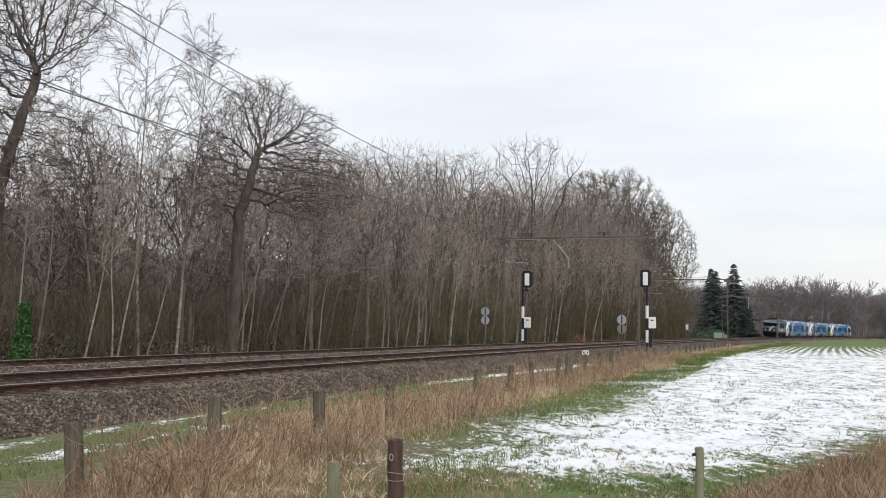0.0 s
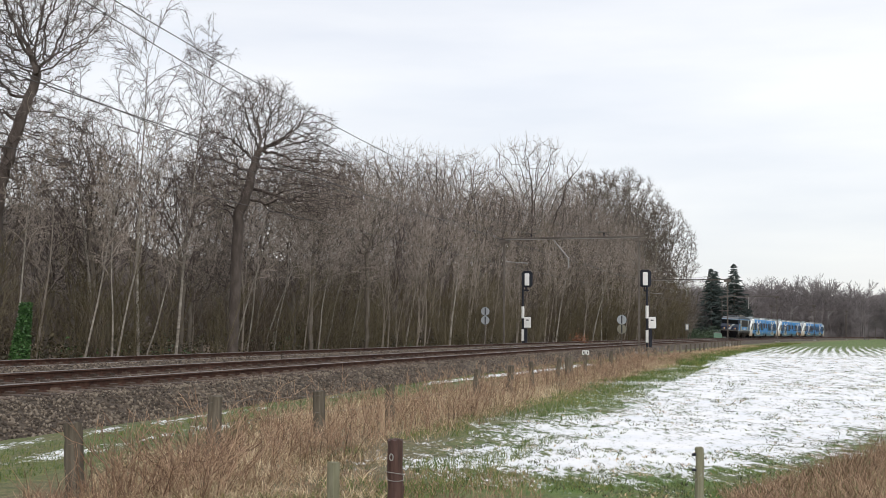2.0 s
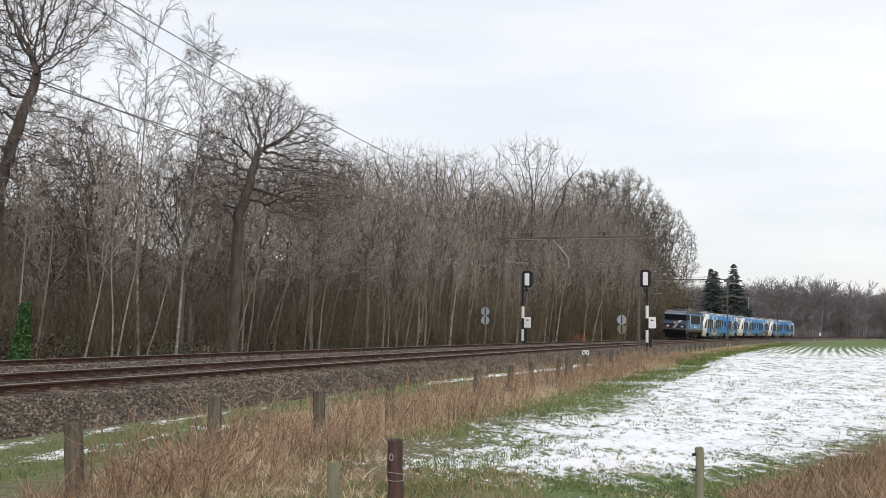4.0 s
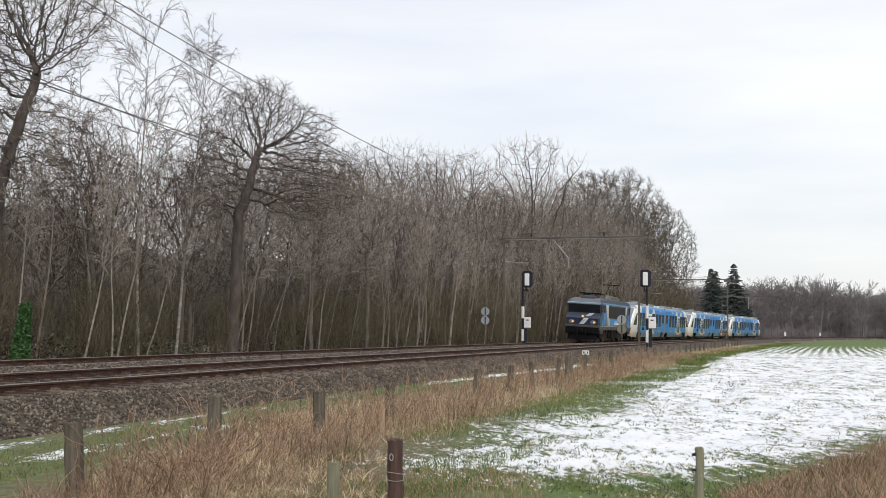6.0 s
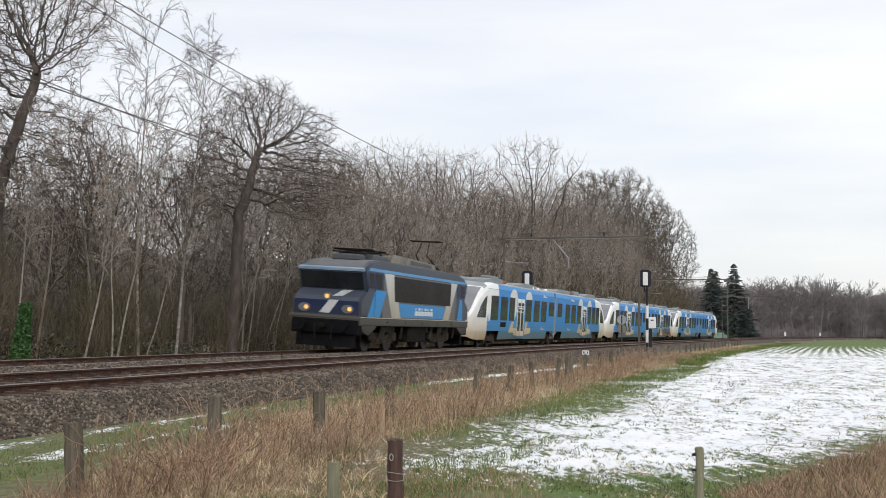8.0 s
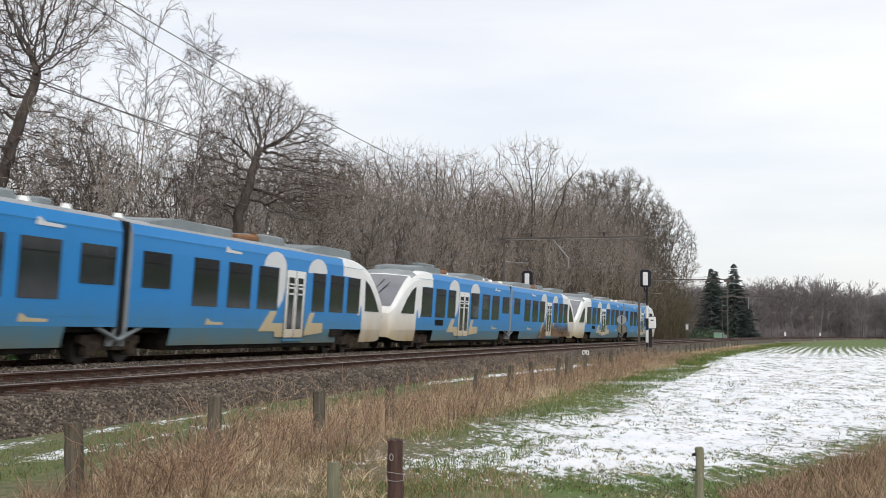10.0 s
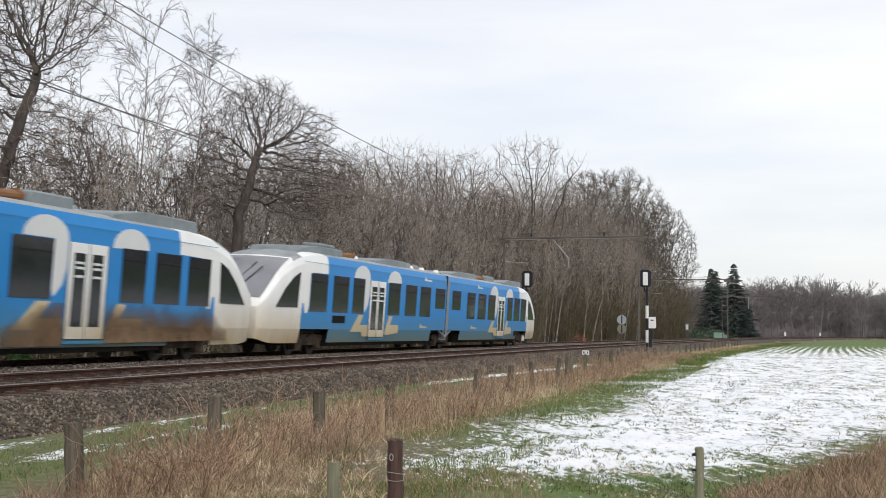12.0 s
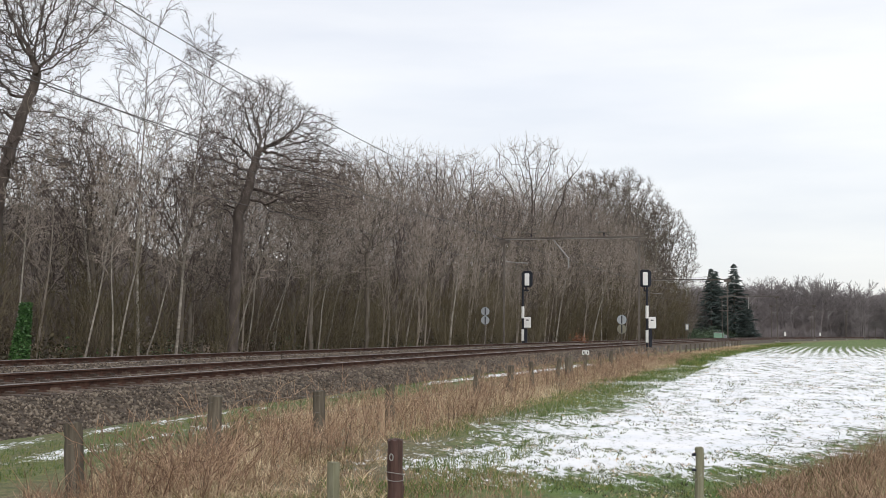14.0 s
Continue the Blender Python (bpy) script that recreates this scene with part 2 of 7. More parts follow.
def ground_material():
    m = bpy.data.materials.new("winter_field")
    m.use_nodes = True
    n, l = m.node_tree.nodes, m.node_tree.links
    b = n["Principled BSDF"]
    b.inputs["Roughness"].default_value = 0.9
    geo = n.new("ShaderNodeNewGeometry")

    def noise_at(scale, detail, stretch=(1, 1, 1), rough=0.6):
        mp = n.new("ShaderNodeMapping")
        mp.inputs["Scale"].default_value = stretch
        mp.inputs["Rotation"].default_value = (0, 0, 0.3)
        l.new(geo.outputs["Position"], mp.inputs[0])
        t = n.new("ShaderNodeTexNoise")
        t.inputs["Scale"].default_value, t.inputs["Detail"].default_value, t.inputs["Roughness"].default_value = scale, detail, rough
        l.new(mp.outputs[0], t.inputs["Vector"])
        return t.outputs["Fac"]

    def ramp_of(value, stops):
        r = n.new("ShaderNodeValToRGB")
        while len(r.color_ramp.elements) < len(stops):
            r.color_ramp.elements.new(0.5)
        for e, (p, c) in zip(r.color_ramp.elements, stops):
            e.position, e.color = p, (*c, 1)
        l.new(value, r.inputs[0])
        return r.outputs[0]

    def blend(fac, a, c):
        x = n.new("ShaderNodeMix")
        x.data_type = "RGBA"
        l.new(fac, x.inputs["Factor"])
        l.new(a, x.inputs["A"])
        l.new(c, x.inputs["B"])
        return x.outputs["Result"]

    def math_of(op, a, c):
        x = n.new("ShaderNodeMath")
        x.operation, x.use_clamp = op, True
        for i, v in enumerate((a, c)):
            if isinstance(v, (int, float)):
                x.inputs[i].default_value = v
            else:
                l.new(v, x.inputs[i])
        return x.outputs[0]

    fine = n.new("ShaderNodeMix").outputs["Result"]
    fine.node.inputs["Factor"].default_value = 0.55
    l.new(noise_at(9.0, 7), fine.node.inputs["A"])
    l.new(noise_at(60.0, 5, (1, 0.6, 1), 0.75), fine.node.inputs["B"])
    mid = noise_at(1.3, 6)
    grass = ramp_of(fine, [(0.36, (0.03, 0.075, 0.009)), (0.5, (0.075, 0.148, 0.02)), (0.64, (0.17, 0.23, 0.05))])
    earth = ramp_of(fine, [(0.36, (0.05, 0.034, 0.022)), (0.5, (0.13, 0.092, 0.06)), (0.64, (0.29, 0.21, 0.135))])
    litter = n.new("ShaderNodeAttribute")
    litter.attribute_name = "litter"
    base = grass
    patch = ramp_of(mid, [(0.42, (0, 0, 0)), (0.6, (1, 1, 1))])
    base = blend(math_of("MULTIPLY", patch, 0.42), base, earth)
    base = blend(litter.outputs["Fac"], base, earth)
    snow = n.new("ShaderNodeAttribute")
    snow.attribute_name = "snow"
    a = noise_at(8.0, 8, (1.3, 0.34, 1), 0.84)
    c = noise_at(1.5, 6, (1, 0.6, 1), 0.62)
    both_noise = math_of("ADD", math_of("MULTIPLY", a, 0.72), math_of("MULTIPLY", c, 0.28))
    # drill rows that follow the railway's curve show through the thinner snow far out
    rows = n.new("ShaderNodeAttribute")
    rows.attribute_name = "drill"
    wave = n.new("ShaderNodeMath")
    wave.operation = "SINE"
    l.new(rows.outputs["Fac"], wave.inputs[0])
    far = n.new("ShaderNodeAttribute")
    far.attribute_name = "far"
    ridge = n.new("ShaderNodeMath")
    ridge.operation = "MULTIPLY_ADD"
    l.new(wave.outputs[0], ridge.inputs[0])
    ridge.inputs[1].default_value, ridge.inputs[2].default_value = 0.5, 0.5
    both_noise = math_of("SUBTRACT", both_noise, math_of("MULTIPLY", math_of("MULTIPLY", ridge.outputs[0], far.outputs["Fac"]), 0.12))
    over = math_of("SUBTRACT", math_of("ADD", both_noise, snow.outputs["Fac"]), 0.90)
    mask = math_of("MULTIPLY", over, 28.0)
    has = math_of("MULTIPLY", math_of("GREATER_THAN", snow.outputs["Fac"], 0.02), mask)
    white = ramp_of(mid, [(0.3, (0.80, 0.83, 0.88)), (0.6, (0.90, 0.91, 0.93))])
    l.new(blend(has, base, white), b.inputs["Base Color"])
    height = math_of("ADD", math_of("MULTIPLY", fine, 0.5), math_of("MULTIPLY", has, 0.35))
    bp = n.new("ShaderNodeBump")
    bp.inputs["Strength"].default_value, bp.inputs["Distance"].default_value = 0.7, 0.06
    l.new(height, bp.inputs["Height"])
    l.new(bp.outputs[0], b.inputs["Normal"])
    return m


def build_ground():
    xs = np.unique(np.concatenate([np.linspace(-3000, -60, 30), np.linspace(-60, -20, 40), np.linspace(-20, 40, 120), np.linspace(40, 140, 60), np.linspace(140, 400, 50), np.linspace(400, 3500, 30)]))
    ys = np.unique(np.concatenate([np.linspace(-600, -20, 20), np.linspace(-20, 6, 12), np.linspace(6, 70, 150), np.linspace(70, 200, 70), np.linspace(200, 450, 60), np.linspace(450, 4500, 40)]))
    gx, gy = np.meshgrid(xs, ys)
    zs = ground_z(gx, gy)
    verts = np.stack([gx, gy, zs], -1).reshape(-1, 3)
    nx, ny = len(xs), len(ys)
    i = np.arange((nx) * (ny)).reshape(ny, nx)
    faces = np.stack([i[:-1, :-1], i[:-1, 1:], i[1:, 1:], i[1:, :-1]], -1).reshape(-1, 4)
    me = mesh_of("ground", verts.tolist(), faces.tolist(), ground_material(), True)
    s, lat = along(verts[:, 0], verts[:, 1])
    cover = snow_cover(s, lat, verts[:, 0], verts[:, 1])
    me.attributes.new("snow", "FLOAT", "POINT").data.foreach_set("value", cover.astype(np.float32))
    me.attributes.new("drill", "FLOAT", "POINT").data.foreach_set("value", (lat * 9.5 + 1.5 * np.sin(s * 0.05)).astype(np.float32))
    me.attributes.new("far", "FLOAT", "POINT").data.foreach_set("value", np.clip((s - 12) / 40, 0, 1).astype(np.float32))
    woods = np.clip((lat - 2) / 3, 0, 1)
    strip = np.clip(1.6 - np.abs(lat + 11.0 + 1.2 * np.clip((-42.5 - s) / 8, 0, 1)) / 1.7, 0, 1)
    me.attributes.new("litter", "FLOAT", "POINT").data.foreach_set("value", np.maximum(np.maximum(woods, strip * 0.8), 0.4 * ((lat < -6.8) & (lat > -10.5))).astype(np.float32))
    tagged(new("ground", me), "flat winter field with patchy thin snow over green grass", "ground", kind="structure")


build_ground()


# ---- the double track ----
RAIL_PROFILE = [(-0.0625, -0.159), (0.0625, -0.159), (0.0625, -0.145), (0.012, -0.125), (0.009, -0.045), (0.036, -0.035), (0.036, -0.006), (0.03, 0.0), (-0.03, 0.0), (-0.036, -0.006), (-0.036, -0.035), (-0.009, -0.045), (-0.012, -0.125), (-0.0625, -0.145)]
STOPS = np.concatenate([np.arange(-340, -70, 10.0), np.arange(-70, 60, 1.5), np.arange(60, 200, 5.0), np.arange(200, 640, 12.0)])


def sweep(profile, lat0, tilt):
    vs, fs, mi = [], [], []
    n = len(profile)
    for i, s in enumerate(STOPS):
        for u, w in profile:
            vs.append(at(s, lat0 + u, w + tilt * u))
        if i:
            o = (i - 1) * n
            for k in range(n):
                j = (k + 1) % n
                fs.append((o + k, o + j, o + n + j, o + n + k))
                mi.append(1 if k in (6, 7, 8) else 0)
    return vs, fs, mi


def build_track(lat0, label):
    track = thing("railway_track", Matrix(), label, "track", "pair of tracks", "structure")
    near_edge = [(-2.5, -0.72), (-1.55, -0.165)] if lat0 < -1 else [(-3.45, -0.30), (-2.7, -0.11), (-1.9, 0.05), (-1.0, 0.0)]
    bed = near_edge + [(-0.88, -0.15), (-0.66, -0.165), (0.66, -0.165), (1.62, -0.165), (2.6, -0.70)]      # stones are heaped between the tracks
    n = len(bed)
    vs, fs = [], []
    for i, s in enumerate(STOPS):
        for u, w in bed:
            vs.append(at(s, lat0 + u, w + CANT * u * (abs(u) < 2)))
        if i:
            o = (i - 1) * n
            fs += [(o + k, o + k + 1, o + n + 1 + k, o + n + k) for k in range(n - 1)]
    part("ballast_bed", mesh_of("ballast_bed", vs, fs, M["ballast"]), None, track, "grey-brown crushed stone bed, darkened for shade between the stones")
    for side in (-1, 1):
        vs, fs, mi = sweep([(u, w + side * 0.7525 * CANT) for u, w in RAIL_PROFILE], lat0 + side * 0.7525, CANT)
        part("rail", mesh_of("rail", vs, fs, [M["steel_rail"], M["rail_top"]], index=mi), None, track, "rusty steel rail with a worn bright top")
    return track


near_track = build_track(-SPACING, "rusty rails on dark sleepers in stone ballast")
far_track = build_track(0.0, "rusty rails on dark sleepers in stone ballast")


def build_sleepers(track, lat0, s0, count):
    me = bpy.data.meshes.new("sleeper")
    bm = box(-0.13, 0.13, -1.3, 1.3, -0.16, -0.004, 0.012)
    for y in (-0.7525, 0.7525):
        for side in (-1, 1):
            box(-0.08, 0.08, y + side * 0.12 - 0.05, y + side * 0.12 + 0.05, -0.004, 0.035, bm=bm)
    bm.to_mesh(me)
    bm.free()
    me.materials.append(M["sleeper"])
    rng = random.Random(5)
    for i in range(count):
        s = s0 + i * 0.6
        p = at(s, lat0, -0.124)
        ob = new("sleeper", me)
        ob.parent = track
        ob.matrix_basis = Matrix.Translation(p) @ Matrix.Rotation(math.pi / 2 - turn_at(s) + rng.uniform(-0.012, 0.012), 4, "Z") @ Matrix.Rotation(-CANT * -1, 4, "X")


build_sleepers(near_track, -SPACING, -52, 260)
build_sleepers(far_track, 0.0, -52, 200)

# ---- bare winter trees ----
class Wood:
    """Collects the tubes and twig spikes of one plant in layers: trunk, limbs, twigs."""

    def __init__(self, seed):
        self.layers = [([], []), ([], []), ([], [])]
        self.rng = random.Random(seed)

    def tube(self, pts, r0, r1, sides, layer):
        v, f = self.layers[layer]
        o, n = len(v), len(pts)
        for i, p in enumerate(pts):
            d = (pts[min(i + 1, n - 1)] - pts[max(i - 1, 0)])
            d = d.normalized() if d.length > 1e-6 else Vector((0, 0, 1))
            u = d.cross(Vector((0.31, 0.95, 0.05))).normalized()
            w = d.cross(u)
            r = r0 + (r1 - r0) * i / (n - 1)
            for k in range(sides):
                t = 2 * math.pi * k / sides
                v.append(p + (u * math.cos(t) + w * math.sin(t)) * r)
            if i:
                a = o + (i - 1) * sides
                f += [(a + k, a + (k + 1) % sides, a + sides + (k + 1) % sides, a + sides + k) for k in range(sides)]

    def spike(self, p, d, length, r, layer=2):
        v, f = self.layers[layer]
        u = d.cross(Vector((0.3, 0.2, 0.9))).normalized() * r
        w = d.cross(u).normalized() * r
        o = len(v)
        v += [p + u, p - u * 0.5 + w * 0.87, p - u * 0.5 - w * 0.87, p + d * length]
        f += [(o, o + 1, o + 3), (o + 1, o + 2, o + 3), (o + 2, o, o + 3)]

    def path(self, p, d, length, n, wander, lift):
        g, pts = self.rng.gauss, [p.copy()]
        for _ in range(n):
            d = (d + Vector((g(0, wander), g(0, wander), g(0, wander) + lift))).normalized()
            p = p + d * (length / n)
            pts.append(p.copy())
        return pts, d

    def limb(self, p, d, length, r, level, style):
        rng = self.rng
        if level and "dome" in style:                # a rounded crown: shoots stop at its shell
            height, reach = style["dome"]
            far = lambda q: (q.x ** 2 + q.y ** 2) / reach ** 2 + ((q.z - height * 0.56) / (height * 0.44)) ** 2
            if far(p) > 1.0:
                return
            for _ in range(3):
                if far(p + d * length) > 1.08:
                    length *= 0.72
        if level >= style["levels"]:
            r = max(r, style["fine"])
            if style["bend"]:
                self.spike(p, d, length * 0.62, r)
                self.spike(p + d * length * 0.5, (d + Vector((rng.gauss(0, 0.4), rng.gauss(0, 0.4), style["lift"][-1] * 3 + rng.gauss(0, 0.3)))).normalized(), length * 0.6, r * 0.75)
            else:
                self.spike(p, d, length, r)
            return
        n = style["segs"][level]
        pts, end = self.path(p, d, length, n, style["wander"][level], style["lift"][level])
        tip = max(r * style["taper"], style["fine"])
        self.tube(pts, r, tip, 6 if level == 0 else 3, min(level, 2) if level < style["barklevels"] + 1 else 2)
        kids = style["kids"][level]
        first = style["first"] if level == 0 else 0.15
        for i in range(kids):
            t = first + (1 - first) * (i + rng.random()) / kids
            x = min(t * n, n - 1e-3)
            k = int(x)
            q = pts[k].lerp(pts[k + 1], x - k)
            axis = (pts[k + 1] - pts[k]).normalized()
            side = axis.cross(Vector((rng.gauss(0, 1), rng.gauss(0, 1), rng.gauss(0, 1)))).normalized()
            spread = style["spread"][level] * rng.uniform(0.7, 1.25)
            dd = (axis * math.cos(spread) + side * math.sin(spread)).normalized()
            rr = (r + (tip - r) * t) * style["thin"][level]
            ll = length * style["shrink"][level] * rng.uniform(0.6, 1.15) * (1.12 - style["short"][level] * t)
            self.limb(q, dd, ll, max(rr, style["fine"]), level + 1, style)
        if level:
            self.limb(pts[-1], end, length * 0.35, tip, level + 1, style)
        else:
            count, ratio, fan = style["tops"]
            for i in range(count):
                a = 6.283 * i / count + rng.random()
                out = Vector((math.cos(a), math.sin(a), 0)) * math.sin(fan) + end * math.cos(fan)
                self.limb(pts[-1], out.normalized(), length * ratio * rng.uniform(0.9, 1.06), tip * 0.8, 1, style)


BIRCH = dict(levels=3, barklevels=1, bend=True, fine=0.0085, tops=(2, 0.2, 0.3), leader=0.84, segs=[8, 5, 4], wander=[0.03, 0.09, 0.12], lift=[0.02, 0.05, -0.14, -0.32], taper=0.12, kids=[22, 9, 6], first=0.3,
             spread=[0.62, 0.6, 0.6], thin=[0.36, 0.42, 0.5], shrink=[0.33, 0.42, 0.55], short=[0.55, 0.4, 0.3])
BEECH = dict(levels=4, barklevels=2, bend=False, fine=0.010, tops=(5, 0.85, 0.5), leader=0.5, segs=[5, 6, 3, 1], wander=[0.05, 0.17, 0.2, 0.18], lift=[0.04, 0.05, 0.04, 0.03, 0.03], taper=0.5, kids=[7, 6, 4, 4], first=0.35,
             spread=[0.8, 0.7, 0.75, 0.8], thin=[0.5, 0.5, 0.5, 0.55], shrink=[0.75, 0.5, 0.52, 0.62], short=[0.2, 0.4, 0.3, 0.3])
YOUNG = dict(levels=3, barklevels=1, bend=False, fine=0.006, tops=(2, 0.2, 0.3), leader=0.84, segs=[7, 3, 2], wander=[0.05, 0.13, 0.14], lift=[0.03, 0.10, 0.05, 0.02], taper=0.15, kids=[13, 4, 3], first=0.3,
             spread=[0.7, 0.6, 0.6], thin=[0.36, 0.45, 0.5], shrink=[0.27, 0.45, 0.5], short=[0.5, 0.4, 0.3])
SHRUB = dict(levels=2, barklevels=0, bend=False, fine=0.010, tops=(2, 0.3, 0.3), leader=0.84, segs=[4, 2], wander=[0.10, 0.16], lift=[0.05, 0.06, 0.04], taper=0.3, kids=[5, 4], first=0.12,
             spread=[0.6, 0.7], thin=[0.6, 0.6], shrink=[0.42, 0.55], short=[0.4, 0.3])


def grow(seed, style, height, girth, lean=(0, 0), stems=1):
    w = Wood(seed)
    for i in range(stems):
        a = 6.283 * i / stems + w.rng.random()
        tilt = (0, 0) if stems == 1 else (math.cos(a) * w.rng.uniform(0.05, 0.4), math.sin(a) * w.rng.uniform(0.05, 0.4))
        k = 1 if stems == 1 else w.rng.uniform(0.55, 1.1)
        w.limb(Vector((tilt[0] * 0.5, tilt[1] * 0.5, -0.15)), Vector((lean[0] + tilt[0], lean[1] + tilt[1], 1)).normalized(), height * style["leader"] * k, girth, 0, style)
    return w


def tree_of(name, wood, mats, label, category="tree", group="", height=0.0):
    """A tree in two parts, trunk and crown (limbs and twigs); height sets its true height."""
    t = thing(name, Matrix(), label, category, group)
    if height:
        zs = sorted(p.z for p in wood.layers[2][0])
        k = height / zs[int(len(zs) * 0.98)]
        wood.layers = [([p * k for p in v], f) for v, f in wood.layers]
    trunk, limbs, twigs = wood.layers
    part("trunk", mesh_of("trunk", trunk[0], trunk[1], mats[0], True), None, t)
    n = len(limbs[0])
    crown = mesh_of("crown", limbs[0] + twigs[0], limbs[1] + [tuple(i + n for i in q) for q in twigs[1]], [mats[1], mats[2]], index=[0] * len(limbs[1]) + [1] * len(twigs[1]))
    tagged(part("crown", crown, None, t), kind="stuff")
    return t


def spot(x, y, spin=0.0, scale=1.0):
    return Matrix.Translation((x, y, gz(x, y))) @ Matrix.Rotation(spin, 4, "Z")


def put_copies(model, places):
    """The model goes to the first place, copies to the rest. places: pose matrix, scale."""
    for i, (m, k) in enumerate(places[1:]):
        c = copy_thing(model, m)
        c.scale = (k, k, k)
    model.matrix_basis = places[0][0]
    model.scale = (places[0][1],) * 3


def scatter(name, woods, places, mat, label, category, spread=None):
    """Many copies of small plants joined into one mesh of kind stuff. places: x, y, z, spin, scale, which."""
    vs, fs, base = [], [], 0
    data = []
    for w in woods:
        v = np.array([tuple(p) for layer in w.layers for p in layer[0]])
        f, o = [], 0
        for layer in w.layers:
            f += [tuple(i + o for i in q) + ((-1,) if len(q) == 3 else ()) for q in layer[1]]
            o += len(layer[0])
        data.append((v, np.array(f)))
    for x, y, z, spin, k, which in places:
        v, f = data[which]
        c, s = math.cos(spin) * k, math.sin(spin) * k
        vs.append(np.stack([v[:, 0] * c - v[:, 1] * s + x, v[:, 0] * s + v[:, 1] * c + y, v[:, 2] * k + z], 1))
        g = f + base
        g[f < 0] = -1
        fs.append(g)
        base += len(v)
    v, f = np.concatenate(vs), np.concatenate(fs)
    return stuff(name, v, f, mat, label, category)


def stuff(name, v, f, mat, label, category):
    """One object of kind stuff from vertex and quad arrays."""
    return tagged(new(name, fast_mesh(name, v, f, [mat])), label, category, kind="stuff")


def fast_mesh(name, v, f, mats, index=None, smooth=False):
    """A mesh from vertex and quad arrays (-1 as the fourth index of a triangle)."""
    me = bpy.data.meshes.new(name)
    size = np.where(f[:, 3] < 0, 3, 4)
    start = np.concatenate([[0], np.cumsum(size)[:-1]])
    flat = f.reshape(-1)
    flat = flat[flat >= 0]
    me.vertices.add(len(v))
    me.vertices.foreach_set("co", np.asarray(v, np.float32).reshape(-1))
    me.loops.add(len(flat))
    me.loops.foreach_set("vertex_index", flat.astype(np.int32))
    me.polygons.add(len(f))
    me.polygons.foreach_set("loop_start", start.astype(np.int32))
    for m in mats:
        me.materials.append(m)
    if index is not None:
        me.polygons.foreach_set("material_index", np.asarray(index, np.int32))
    if smooth:
        me.polygons.foreach_set("use_smooth", np.ones(len(f), bool))
    me.update(calc_edges=True)
    me.validate()
    return me


def unit(a):
    return a / np.maximum(np.linalg.norm(a, axis=-1, keepdims=True), 1e-9)


def colonise(seed, trunk, blobs, count, step, kill, gnarl, lift, girth, tip):
    """Branches that grow towards buds spread through the crown's volume. Returns places, parents, radii and the number of trunk nodes.
    blobs: centre x, y, z and radii x, y, z of the crown's rounded masses."""
    rng = np.random.RandomState(seed)
    pts = [np.array(trunk[0], float)]
    for a, b in zip(trunk, trunk[1:]):
        a, b = np.array(a, float), np.array(b, float)
        n = max(1, int(round(np.linalg.norm(b - a) / (step * 1.6))))
        pts += [a + (b - a) * (i + 1) / n + rng.normal(0, 0.03, 3) * (1, 1, 0) for i in range(n)]
    P, par = list(pts), [0] + list(range(len(pts) - 1))
    n_trunk = len(P)
    vol = np.array([b[3] * b[4] * b[5] for b in blobs], float)
    which = rng.choice(len(blobs), count, p=vol / vol.sum())
    B = np.array(blobs, float)[which]
    A = B[:, :3] + unit(rng.normal(0, 1, (count, 3))) * (rng.uniform(0, 1, (count, 1)) ** 0.38) * B[:, 3:]
    A = A[A[:, 2] > 0.6]
    pos = np.array(P)
    d = np.linalg.norm(A[:, None] - pos[None], axis=2)
    near, dist = d.argmin(1), d.min(1)
    kids = np.zeros(20000, int)
    for _ in range(150):
        live = dist > kill
        A, near, dist = A[live], near[live], dist[live]
        if not len(A) or len(P) > 9000:
            break
        base = np.array(P)
        aim = unit(A - base[near])
        pull = np.zeros((len(P), 3))
        np.add.at(pull, near, aim / np.maximum(dist, 0.3)[:, None])
        mixed = rng.permutation(len(A))
        who, first = np.unique(near[mixed], return_index=True)
        # a node that has branched already, or is drawn equally to all sides, makes for one bud alone
        lone = (kids[who] > 0) | (np.linalg.norm(pull[who], axis=1) < 0.3)
        way = np.where(lone[:, None], aim[mixed[first]], unit(pull[who]))
        keep = kids[who] < 6
        who, way = who[keep], way[keep]
        if not len(who):
            break
        way = unit(way + rng.normal(0, gnarl, (len(who), 3)) + np.array((0, 0, lift)))
        fresh = base[who] + way * step
        kids[who] += 1
        o = len(P)
        P += list(fresh)
        par += list(who)
        d = np.linalg.norm(A[:, None] - fresh[None], axis=2)
        k, m = d.argmin(1), d.min(1)
        closer = m < dist
        near[closer], dist[closer] = k[closer] + o, m[closer]
    P, par = np.array(P), np.array(par)
    R = np.zeros(len(P))
    load = np.zeros(len(P))
    for i in range(len(P) - 1, 0, -1):
        load[i] = max(load[i], 1.0)
        load[par[i]] += load[i]
    load[0] = max(load[0], 1.0)
    R = tip + (girth - tip) * ((load - 1) / max(load[0] - 1, 1)) ** 0.56
    return P, par, R, n_trunk


